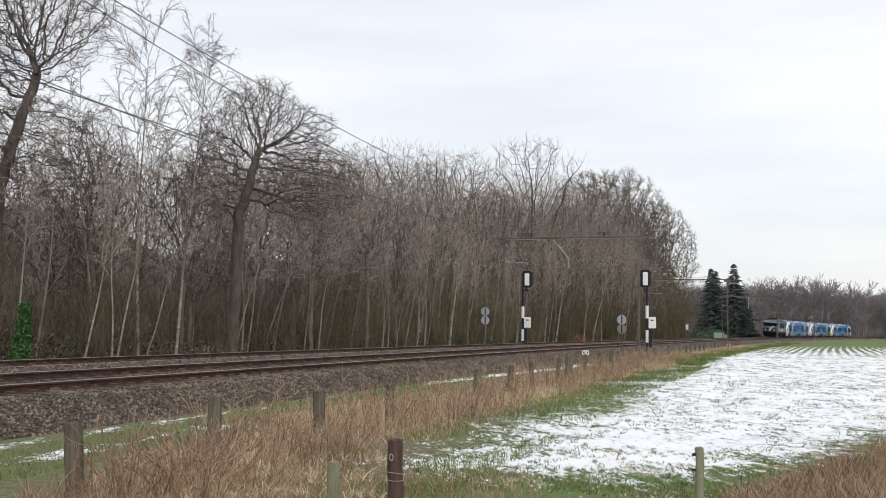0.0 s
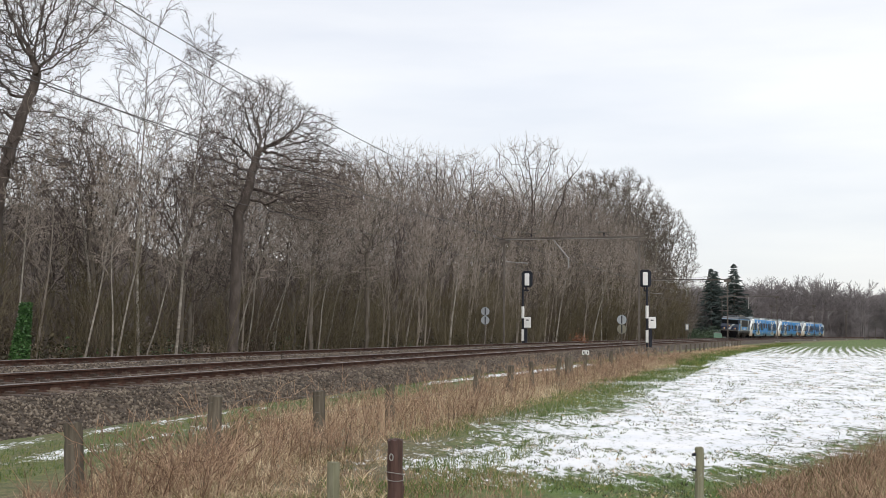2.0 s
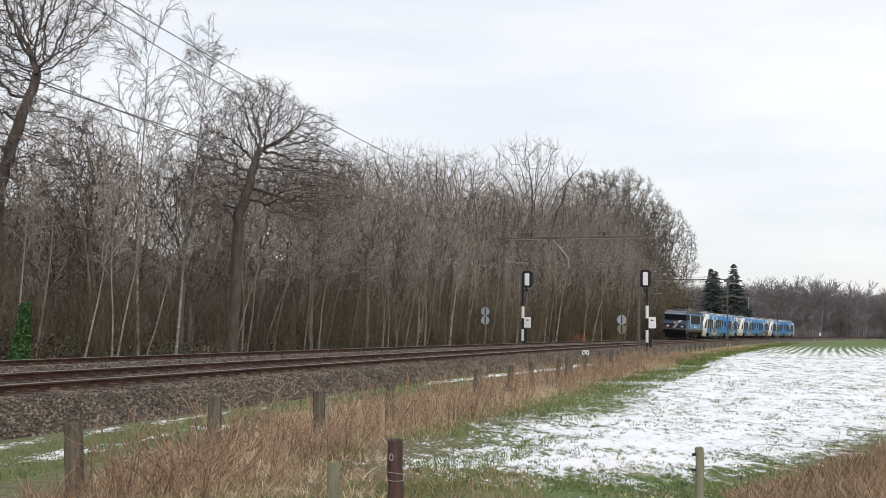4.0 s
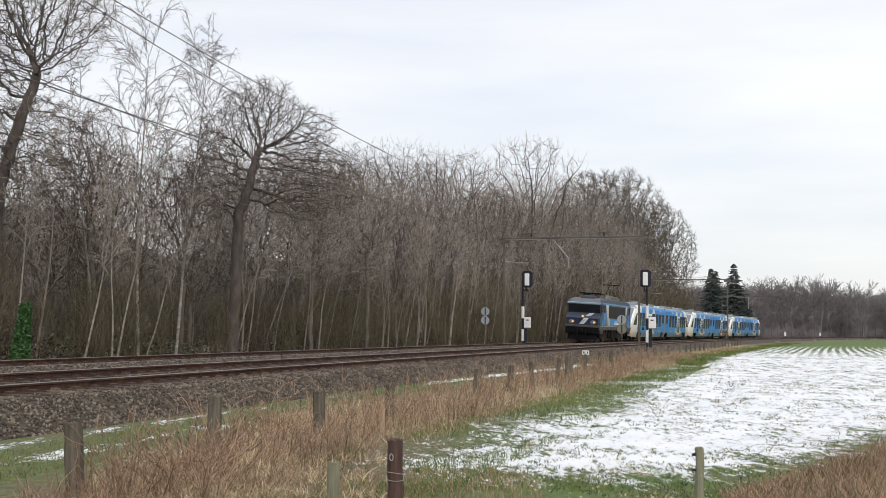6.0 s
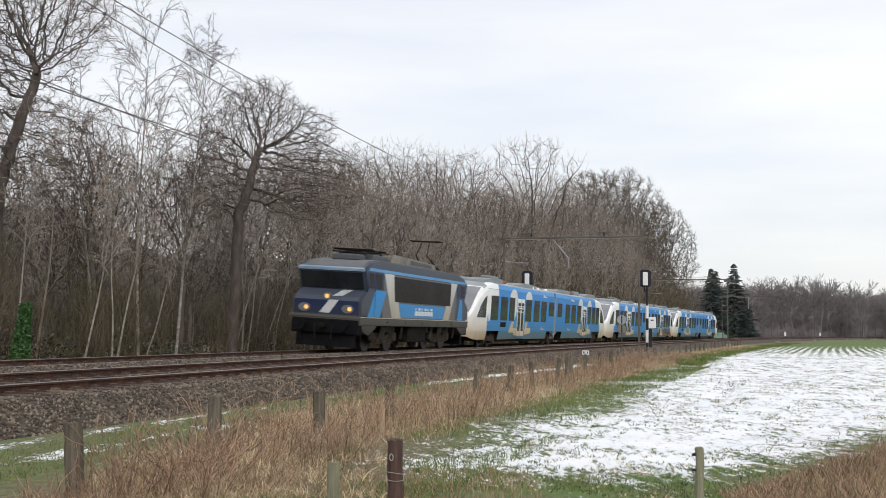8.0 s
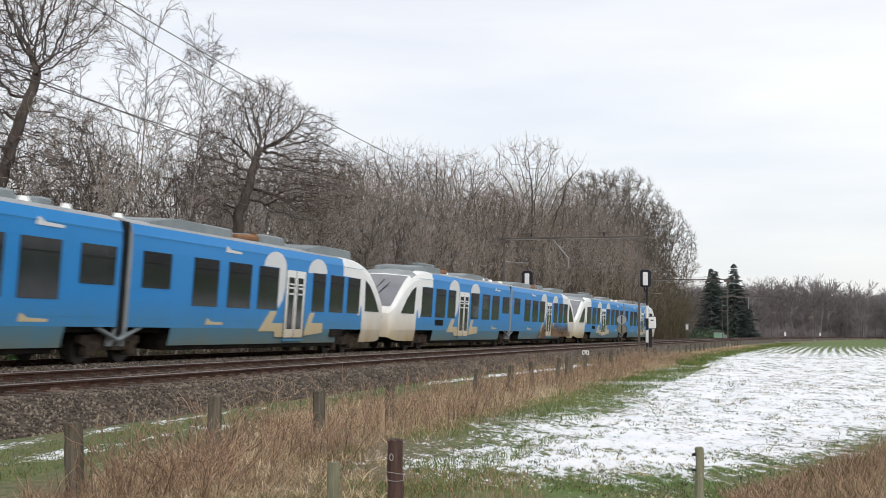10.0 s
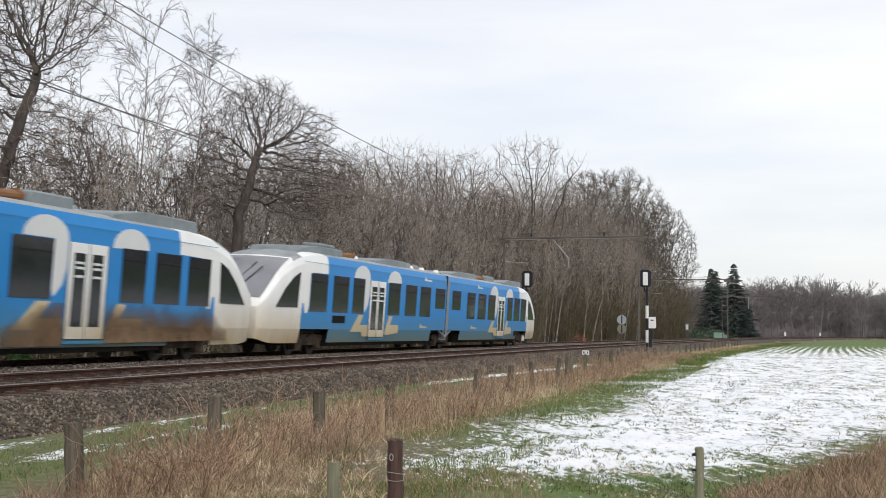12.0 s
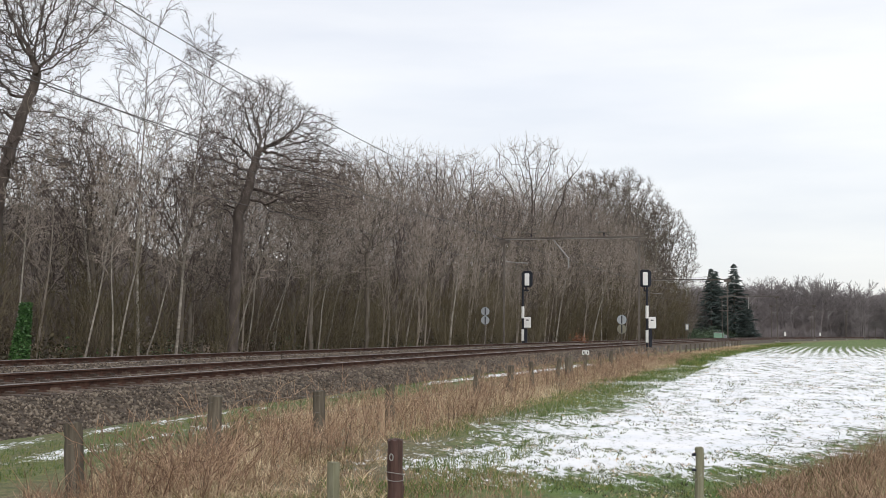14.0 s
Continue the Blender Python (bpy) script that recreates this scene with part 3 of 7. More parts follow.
def skin(P, par, R, sel, sides, main):
    """Tubes round the chosen branch segments."""
    q = par[sel]
    axis = unit(P - P[par])
    axis[0] = (0, 0, 1)
    ref = np.array((0.31, 0.95, 0.05))
    u = unit(np.cross(axis, ref))
    w = np.cross(axis, u)
    same = (main[q] == sel)[:, None]
    u0, w0 = np.where(same, u[q], u[sel]), np.where(same, w[q], w[sel])
    r0 = np.where(same[:, 0], R[q], np.minimum(R[q], R[sel] * 1.2))
    t = 2 * np.pi * np.arange(sides) / sides
    c, s = np.cos(t)[None, :, None], np.sin(t)[None, :, None]
    low = P[q][:, None] + (u0[:, None] * c + w0[:, None] * s) * r0[:, None, None]
    high = P[sel][:, None] + (u[sel][:, None] * c + w[sel][:, None] * s) * R[sel][:, None, None]
    v = np.concatenate([low, high], 1).reshape(-1, 3)
    o = (np.arange(len(sel)) * 2 * sides)[:, None]
    k = np.arange(sides)[None]
    f = np.stack([o + k, o + (k + 1) % sides, o + sides + (k + 1) % sides, o + sides + k], -1).reshape(-1, 4)
    return v, f


def sprays(P, par, R, limit, per, length, r, lift, spread, seed):
    """Fine twigs, each a shoot with a side shoot, on all the thin branches."""
    rng = np.random.RandomState(seed)
    thin = np.repeat(np.flatnonzero(R < limit), per)
    n = len(thin)
    axis = unit(P[thin] - P[par[thin]])
    d = unit(axis + rng.normal(0, spread, (n, 3)) + np.array((0, 0, lift)))
    L = length * rng.uniform(0.5, 1.3, (n, 1))
    start = P[par[thin]] + (P[thin] - P[par[thin]]) * rng.uniform(0.3, 1, (n, 1))
    e = unit(d + rng.normal(0, 0.55, (n, 3)) + np.array((0, 0, lift)))
    start = np.concatenate([start, start + d * L * 0.45])
    d = np.concatenate([d, e])
    L = np.concatenate([L, L * 0.7])
    u = unit(np.cross(d, np.array((0.3, 0.2, 0.9)))) * r
    w = unit(np.cross(d, u)) * r
    v = np.stack([start + u, start - u * 0.5 + w * 0.87, start - u * 0.5 - w * 0.87, start + d * L], 1).reshape(-1, 3)
    o = (np.arange(2 * n) * 4)[:, None]
    f = np.concatenate([np.concatenate([o + a, o + b, o + 3, -np.ones_like(o)], 1) for a, b in ((0, 1), (1, 2), (2, 0))])
    return v, f


def crown_tree(name, seed, trunk, blobs, mats, label, group="", count=900, step=0.35, kill=0.62, gnarl=0.16, lift=0.03, girth=0.2, tip=0.010, per=2, twig=0.5, fine=0.007, twig_lift=0.1, spread=0.55):
    """A bare tree grown into a crown shape: trunk, and a crown of limbs and twigs."""
    P, par, R, nt = colonise(seed, trunk, blobs, count, step, kill, gnarl, lift, girth, tip)
    idx = np.arange(len(P))
    main = np.zeros(len(P), int)
    order = idx[1:][np.argsort(R[1:])]
    main[par[order]] = order
    main[idx[:nt - 1]] = idx[1:nt]
    t = thing(name, Matrix(), label, "tree", group)
    P[0, 2] -= 0.3
    v, f = skin(P, par, R, idx[1:nt], 8, main)
    me = fast_mesh("trunk", v, f, [mats[0]], smooth=True)
    bm = bmesh.new()
    bm.from_mesh(me)
    bmesh.ops.remove_doubles(bm, verts=bm.verts, dist=1e-4)
    bm.to_mesh(me)
    bm.free()
    part("trunk", me, None, t)
    rest = idx[nt:]
    thick = R[rest] > 0.05
    v1, f1 = skin(P, par, R, rest[thick], 5, main)
    v2, f2 = skin(P, par, R, rest[~thick], 3, main)
    v3, f3 = sprays(P, par, R, tip * 2.2, per, twig, fine, twig_lift, spread, seed)
    g2, g3 = f2 + len(v1), np.where(f3 < 0, -1, f3 + len(v1) + len(v2))
    index = np.concatenate([np.zeros(len(f1) + len(f2), int), np.ones(len(f3), int)])
    tagged(part("crown", fast_mesh("crown", np.concatenate([v1, v2, v3]), np.concatenate([f1, g2, g3]), [mats[1], mats[2]], index), None, t), kind="stuff")
    return t


CANOPY = [(-60, 14), (-30, 14), (-20, 14), (-10, 14.2), (0, 14.6), (12, 15.2), (24, 16), (34, 17.2), (45, 18.2), (60, 20.2), (80, 21), (100, 23), (115, 25), (130, 26), (140, 25.5), (150, 24), (160, 20), (170, 12)]


def canopy(s):
    return float(np.interp(s, [c[0] for c in CANOPY], [c[1] for c in CANOPY]))


def wood_tree(seed, shape, mats, label):
    """A woodland tree 12 m high: crooked (oak), fanned (ash) or domed (beech)."""
    r = random.Random(seed)
    bend = [(r.uniform(-0.2, 0.2), r.uniform(-0.2, 0.2)) for _ in range(3)]
    if shape == "oak":
        trunk = [(0, 0, 0), (bend[0][0], bend[0][1], 2.5), (bend[1][0] * 2, bend[1][1] * 2, 5.2)]
        blobs = [(r.uniform(-0.6, 0.6), r.uniform(-0.6, 0.6), 9.0, 2.9, 2.9, 2.8), (r.uniform(-1.5, 1.5), r.uniform(-1.5, 1.5), 6.6, 3.0, 3.0, 2.2)]
        return crown_tree("tree", seed, trunk, blobs, mats, label, "woodland trees", 1700, 0.36, 0.42, 0.30, 0.02, 0.17, 0.012, 1, 0.75, 0.0095, 0.12, 0.5)
    if shape == "fan":
        trunk = [(0, 0, 0), (bend[0][0], bend[0][1], 2.5), (bend[1][0], bend[1][1], 4.6)]
        blobs = [(0, 0, 9.0, 3.3, 3.3, 2.9), (r.uniform(-0.8, 0.8), 0, 6.6, 2.4, 2.4, 2.6)]
        return crown_tree("tree", seed, trunk, blobs, mats, label, "woodland trees", 1700, 0.38, 0.42, 0.14, 0.08, 0.15, 0.011, 1, 0.85, 0.0095, 0.35, 0.4)
    trunk = [(0, 0, 0), (bend[0][0], bend[0][1], 1.5), (bend[1][0], bend[1][1], 3.0)]
    blobs = [(0, 0, 7.0, 4.0, 4.0, 4.9), (0, 0, 4.2, 3.6, 3.6, 3.0)]
    return crown_tree("tree", seed, trunk, blobs, mats, label, "woodland trees", 4200, 0.32, 0.38, 0.12, 0.05, 0.2, 0.009, 8, 0.42, 0.008, 0.3, 0.6)


def build_woods():
    rng = random.Random(21)
    label = "tall bare deciduous tree in the winter wood beside the railway"
    kinds = [wood_tree(60 + i, "fan", [M["bark"], M["oak_bark"], M["twig_red"] if i % 2 else M["twig"]], label) for i in range(4)]
    kinds += [wood_tree(40 + i, "oak", [M["bark"], M["oak_bark"], M["twig"]], "bare crooked-limbed oak in the winter wood") for i in range(3)]
    domes = [wood_tree(70 + i, "dome", [M["bark"], M["bark"], M["twig_dome"]], "broad domed bare beech at the end of the wood") for i in range(2)]
    places = {k: [] for k in range(len(kinds))}
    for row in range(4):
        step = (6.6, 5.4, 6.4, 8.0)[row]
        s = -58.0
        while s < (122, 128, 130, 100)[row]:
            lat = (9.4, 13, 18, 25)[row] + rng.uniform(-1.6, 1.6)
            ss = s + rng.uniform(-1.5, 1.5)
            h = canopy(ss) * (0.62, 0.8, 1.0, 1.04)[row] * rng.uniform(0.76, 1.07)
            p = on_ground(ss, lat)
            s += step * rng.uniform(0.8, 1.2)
            if ss < -8 + 1.85 * (lat - 9):           # trees thinned in a wedge shaped to the camera's view
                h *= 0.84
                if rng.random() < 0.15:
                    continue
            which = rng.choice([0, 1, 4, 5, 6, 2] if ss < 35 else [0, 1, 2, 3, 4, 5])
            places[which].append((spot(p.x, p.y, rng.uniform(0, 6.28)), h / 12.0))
    places[1].append((spot(9.8, 133.0, 0.3), 23.6 / 12.0))
    put_copies(domes[0], [(spot(30.4, 205.0, 0.4), 30.0 / 12), (spot(37.2, 212.0, 2.4), 25.4 / 12)])
    put_copies(domes[1], [(spot(24.0, 190.0, 1.2), 27.6 / 12), (spot(35.0, 226.0, 4.4), 24.5 / 12), (spot(16.8, 172.0, 3.1), 20.0 / 12)])
    for k, model in enumerate(kinds):
        put_copies(model, places[k])

    pale = [tree_of("young_tree", grow(80 + i, YOUNG, 8, 0.055, (rng.uniform(0.02, 0.24), rng.uniform(-0.1, 0.1))), [M["pale_bark"], M["pale_bark"], M["twig_olive"] if i < 2 else M["twig"]], "slender pale-stemmed young tree at the edge of the wood", "tree", "young trees") for i in range(5)]
    places = {k: [] for k in range(5)}
    for s in np.concatenate([np.arange(-34, 8, 2.4), np.arange(8, 118, 1.3)]):
        p = on_ground(s + rng.uniform(-1, 1), rng.uniform(5.4, 12 if s < 8 else 9))
        places[rng.randrange(5)].append((spot(p.x, p.y, rng.uniform(-0.6, 0.6)), rng.uniform(0.55, 1.15) * (1.0 + max(s, 0) / 130)))
    for k, model in enumerate(pale):
        put_copies(model, places[k])

    # understorey: dense multi-stemmed shrubs right through the wood
    shrubs = [grow(110 + i, SHRUB, 4.2, 0.02, stems=7) for i in range(5)]
    for name, mat, n, lo, hi in (("undergrowth", M["understorey"], 250, 5.3, 24), ("undergrowth", M["twig_olive"], 150, 4.9, 8.5), ("undergrowth", M["understorey"], 90, 11, 30)):
        pl = []
        for _ in range(n):
            ss, lat = rng.uniform(-36, 140), rng.uniform(lo, hi)
            p = on_ground(ss, lat)
            low = np.clip((lat - 3.2) / 6, 0.25, 1)
            pl.append((p.x, p.y, p.z, rng.uniform(0, 6.28), rng.uniform(0.6, 1.35) * (0.75 + 0.25 * low) * (1 + max(ss, 0) / 120), rng.randrange(5)))
        scatter(name, shrubs, pl, mat, "dense tangle of bare shrubs and saplings under the trees", "undergrowth")

    # tall scrub that closes the far end of the wood down to the ground
    pl = []
    for _ in range(70):
        p = on_ground(rng.uniform(105, 158), rng.uniform(7, 16))
        pl.append((p.x, p.y, p.z, rng.uniform(0, 6.28), rng.uniform(1.7, 3.0), rng.randrange(5)))
    scatter("undergrowth", shrubs, pl, M["twig_dome"], "tall bare scrub closing the end of the wood", "undergrowth")

    # the wood's depth as a sheet behind the distinct rows, shade painted in
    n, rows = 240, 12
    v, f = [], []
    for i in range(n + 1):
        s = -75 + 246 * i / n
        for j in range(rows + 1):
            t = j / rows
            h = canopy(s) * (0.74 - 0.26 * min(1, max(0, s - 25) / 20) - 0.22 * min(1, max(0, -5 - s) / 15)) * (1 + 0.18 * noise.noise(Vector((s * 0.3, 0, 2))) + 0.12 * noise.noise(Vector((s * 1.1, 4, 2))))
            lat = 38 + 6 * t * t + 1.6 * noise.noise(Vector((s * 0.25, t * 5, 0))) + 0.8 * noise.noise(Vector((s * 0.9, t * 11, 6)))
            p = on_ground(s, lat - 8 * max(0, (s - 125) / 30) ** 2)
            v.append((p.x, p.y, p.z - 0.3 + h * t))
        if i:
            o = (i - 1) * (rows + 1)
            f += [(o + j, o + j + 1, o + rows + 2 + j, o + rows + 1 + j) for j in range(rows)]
    stuff("deep_wood", np.array(v), np.array(f), M["deep_wood"], "dark brown backing sheet coloured for the shade deep in the wood", "wood")


M["oak_bark"] = material("dark_oak_bark", [(0.045, 0.035, 0.031), (0.082, 0.066, 0.058), (0.14, 0.117, 0.104)], 6, 0.95, 0, 0.6, island=0.2, stretch=(1, 1, 0.3))
# darker than the twigs above: shade low in the wood is put into this colour
M["understorey"] = material("shaded_stems", [(0.046, 0.034, 0.023), (0.086, 0.067, 0.047), (0.15, 0.119, 0.087)], 0.6, 0.9, 0, 0, island=0.35)
M["twig_dome"] = material("grey_brown_beech_twig", [(0.085, 0.069, 0.057), (0.135, 0.112, 0.094), (0.19, 0.16, 0.136)], 0.6, 0.9, 0, 0, island=0.3)
# dark tone of the backing sheet holds the shade between the deep trees
M["deep_wood"] = material("shaded_backing", [(0.05, 0.04, 0.036), (0.085, 0.07, 0.063), (0.145, 0.122, 0.11)], 3.5, 0.95, 0, 1.0, stretch=(1, 1, 0.35), dist=0.3)
build_woods()


def build_single_trees():
    rng = random.Random(8)
    # old oak over the line: the trunk leans and forks high up, one limb reaches out low
    t = crown_tree("oak", 7, [(-0.1, 0, 0), (-0.1, 0.1, 3.2), (0.05, 0, 6.2), (0.6, 0, 8.2), (1.2, 0.1, 10.2)],
                   [(0.6, 0, 13.0, 3.4, 3.4, 3.2), (-1.2, 0, 10.2, 3.2, 3.2, 2.6), (1.5, -0.6, 7.4, 2.6, 2.6, 1.9)],
                   [M["oak_bark"], M["oak_bark"], M["oak_twig"]], "large old oak with twisting dark limbs", "", 7000, 0.2, 0.25, 0.34, 0.03, 0.22, 0.009, 3, 0.34, 0.0048, 0.05, 0.7)
    t.matrix_basis = spot(-15.25, 40.5)
    t = crown_tree("oak", 26, [(0, 0, 0), (0.05, 0.1, 3.0), (0.2, 0, 6.4), (0.75, 0.05, 8.4), (1.0, 0, 9.3)],
                   [(1.1, 0, 11.1, 1.9, 2.2, 1.6), (2.9, 0.3, 10.2, 1.7, 1.6, 1.3), (-0.7, 0.2, 10.0, 1.4, 1.5, 1.2), (3.2, 0, 8.0, 2.6, 2.2, 1.9), (-0.9, 0.3, 7.8, 1.9, 2.0, 1.6)],
                   [M["oak_bark"], M["oak_bark"], M["oak_twig"]], "spreading oak with a broad crooked crown", "", 6500, 0.2, 0.25, 0.36, 0.03, 0.25, 0.0095, 3, 0.34, 0.0055, 0.05, 0.7)
    t.matrix_basis = spot(-9.15, 52.0)
    # smaller trees with dense brushy crowns between the oaks and birches
    for seed, x, y, h, r in ((31, -11.0, 50.0, 9.4, 1.9), (32, -13.6, 46.0, 10.6, 1.6), (34, -6.6, 60.0, 10.6, 2.3), (36, -17.2, 46.0, 8.4, 2.0), (38, -11.6, 61.0, 10.8, 2.4), (39, -4.2, 66.0, 11.4, 2.4), (41, -7.4, 70.0, 12.4, 2.6)):
        t = crown_tree("tree", seed, [(0, 0, 0), (0.1, 0, h * 0.3), (-0.1, 0, h * 0.5)], [(0, 0, h * 0.74, r, r, h * 0.24), (0.2, 0, h * 0.52, r * 0.8, r * 0.8, h * 0.2)],
                       [M["bark"], M["bark"], M["twig"]], "bare tree with a dense brushy crown", "woodland trees", 2200, 0.24, 0.3, 0.24, 0.05, 0.12, 0.008, 2, 0.36, 0.006, 0.15, 0.6)
        t.matrix_basis = spot(x, y, seed)
    for seed, x, y, h, lean in ((3, -11.7, 46.0, 14.2, (0.01, 0)), (4, -10.4, 46.5, 13.4, (0.03, 0.05)), (5, -13.5, 46.0, 11.2, (0.0, 0.0))):
        t = tree_of("birch", grow(seed, BIRCH, h, 0.075, lean), [M["birch"], M["birch_limb"], M["birch_limb"]], "tall bare birch with drooping fine twigs", "tree", "birches", h)
        t.matrix_basis = spot(x, y, 0.0)
    slim = dict(BIRCH, kids=[13, 6, 4], first=0.5, wander=[0.05, 0.1, 0.12])
    for seed, x, y, h, lean in ((11, -13.8, 38.0, 8.4, (0.27, 0)), (12, -11.5, 38.0, 7.4, (0.26, 0.05)), (13, -11.0, 40.0, 8.6, (0.25, 0)), (14, -11.2, 40.5, 7.2, (0.06, 0)), (15, -11.36, 45.5, 7.0, (0.13, 0)), (23, -9.33, 53.0, 8.2, (0.13, 0)), (24, -8.97, 54.5, 8.0, (0.12, 0)), (25, -8.48, 56.0, 8.6, (0.13, 0)), (26, -8.1, 57.0, 8.0, (0.10, 0)), (27, -6.45, 65.0, 9.2, (0.26, 0)), (28, -2.58, 80.0, 9.5, (0.12, 0)), (29, -5.2, 66.5, 7.0, (0.16, 0)),
                                (16, 18.0, 135.0, 14.0, (0.05, 0)), (17, 16.3, 130.0, 12.5, (0.06, 0)), (18, 10.6, 112.0, 10.5, (0.12, 0)), (20, 0.45, 80.0, 9.0, (0.12, 0.0)), (22, -6.3, 60.0, 8.5, (0.1, 0))):
        t = tree_of("birch", grow(seed, slim, h, 0.042 if y < 80 else 0.085, lean), [M["birch"], M["pale_bark"], M["twig"]], "slim leaning birch with a pale trunk", "tree", "birches", h)
        t.matrix_basis = spot(x, y, 0.0)


def leaf_cloud(points, size, rng):
    """Small bent leaves (two triangles each) at the points."""
    v, f = [], []
    for p in points:
        d = Vector((rng.gauss(0, 1), rng.gauss(0, 1), rng.gauss(0, 0.6))).normalized()
        u = d.cross(Vector((rng.gauss(0, 1), rng.gauss(0, 1), rng.gauss(0, 1)))).normalized()
        k = size * rng.uniform(0.6, 1.3)
        o = len(v)
        v += [p - d * k, p + u * k * 0.5, p + d * k, p - u * k * 0.5 + Vector((0, 0, k * 0.3))]
        f.append((o, o + 1, o + 2, -1))
        f.append((o, o + 2, o + 3, -1))
    return np.array([tuple(q) for q in v]), np.array(f)


def build_greens():
    rng = random.Random(31)
    # ivy round the leaning birch
    pts = []
    for _ in range(3200):
        h = rng.uniform(0.0, 2.15)
        a, r = rng.uniform(0, 6.28), 0.1 + 0.2 * rng.random() ** 0.5 * (1.25 - 0.4 * h)
        pts.append(Vector((-13.38 + 0.1 * h + math.cos(a) * r, 37.7 + math.sin(a) * r, gz(-13.4, 37.7) + 0.1 + h)))
    v, f = leaf_cloud(pts, 0.055, rng)
    stuff("ivy", v, f, M["ivy"], "dark green ivy climbing a birch trunk", "ivy")
    # a small beech bush that kept its dead leaves
    pts = [Vector((11.9 + rng.gauss(0, 0.42), 104 + rng.gauss(0, 0.4), gz(11.9, 104) + abs(rng.gauss(0.6, 0.4)))) for _ in range(900)]
    v, f = leaf_cloud(pts, 0.07, rng)
    stuff("bush", v, f, M["rust_leaf"], "small bush holding rust-brown dead leaves", "bush")
    # evergreen shrubs by the line farther on
    pts = []
    for _ in range(60):
        p = on_ground(rng.uniform(150, 205), rng.uniform(6.4, 8.5))
        k = rng.uniform(0.5, 1.2)
        for _ in range(110):
            pts.append(p + Vector((rng.gauss(0, 0.9 * k), rng.gauss(0, 0.9 * k), abs(rng.gauss(0.8, 0.6)) * k)))
    v, f = leaf_cloud(pts, 0.16, rng)
    stuff("evergreen_shrubs", v, f, M["evergreen"], "dark green evergreen shrubs along the railway", "shrubs")


def build_low_brush():
    """Low brambles and ivy that keep some leaves under the edge of the wood."""
    rng = random.Random(52)
    for mat, count, label in (("brush_leaf", 240, "dark brownish-green brambles under the edge of the wood"), ("ivy", 12, "dark green ivy over low stems at the edge of the wood")):
        pts = []
        for _ in range(count):
            p = on_ground(rng.uniform(-38, 45), rng.uniform(6.0, 12.0))
            k = rng.uniform(0.5, 1.3)
            for _ in range(90):
                pts.append(p + Vector((rng.gauss(0, 0.8 * k), rng.gauss(0, 0.8 * k), abs(rng.gauss(0.45, 0.5)) * k)))
        v, f = leaf_cloud(pts, 0.075, rng)
        stuff("brambles", v, f, M[mat], label, "undergrowth")


M["oak_twig"] = material("grey_oak_twig", [(0.095, 0.073, 0.064), (0.16, 0.126, 0.112), (0.24, 0.195, 0.174)], 0.6, 0.9, 0, 0, island=0.3)
M["birch_limb"] = material("birch_twig", [(0.045, 0.033, 0.03), (0.08, 0.06, 0.054), (0.13, 0.1, 0.09)], 0.6, 0.9, 0, 0, island=0.3)
M["brush_leaf"] = material("dark_bramble_leaf", [(0.022, 0.02, 0.009), (0.045, 0.04, 0.018), (0.085, 0.068, 0.032)], 1.5, 0.7, 0, 0, island=0.45)
build_low_brush()
M["rust_leaf"] = material("rust_brown_dead_leaf", [(0.09, 0.035, 0.018), (0.2, 0.075, 0.035), (0.3, 0.13, 0.07)], 2, 0.8, 0, 0, island=0.5)
M["evergreen"] = material("evergreen_leaf", [(0.02, 0.04, 0.02), (0.04, 0.075, 0.035), (0.07, 0.11, 0.055)], 1.5, 0.6, 0, 0, island=0.4)
build_single_trees()
build_greens()


def spruce(seed, height):
    w = Wood(seed)
    rng = w.rng
    w.tube([Vector((0, 0, -0.1)), Vector((0.03, 0, height * 0.5)), Vector((0, 0, height))], height * 0.016, 0.02, 6, 0)
    z = height * 0.08
    while z < height * 0.99:
        t = 1 - z / height
        reach = height * 0.32 * (t ** 0.8) * rng.uniform(0.75, 1.15) + 0.12
        for k in range(9):
            a = 6.283 * k / 9 + rng.random()
            d = Vector((math.cos(a), math.sin(a), rng.uniform(-0.22, 0.12))).normalized()
            r = reach * rng.uniform(0.6, 1.15)
            p = Vector((0, 0, z + rng.uniform(-0.15, 0.15)))
            w.spike(p, d, r, 0.03, 1)
            n = max(4, int(r * 5))
            for i in range(n):
                q = p + d * r * (0.18 + 0.82 * i / n)
                for side in (-1, 1):
                    e = (d * 0.6 + Vector((-d.y, d.x, 0)) * side * rng.uniform(0.5, 1.0) + Vector((0, 0, rng.uniform(-0.55, 0.05)))).normalized()
                    w.spike(q, e, (0.42 + 0.4 * t) * rng.uniform(0.7, 1.3), 0.10, 2)
        z += height * 0.024 + 0.05
    return w


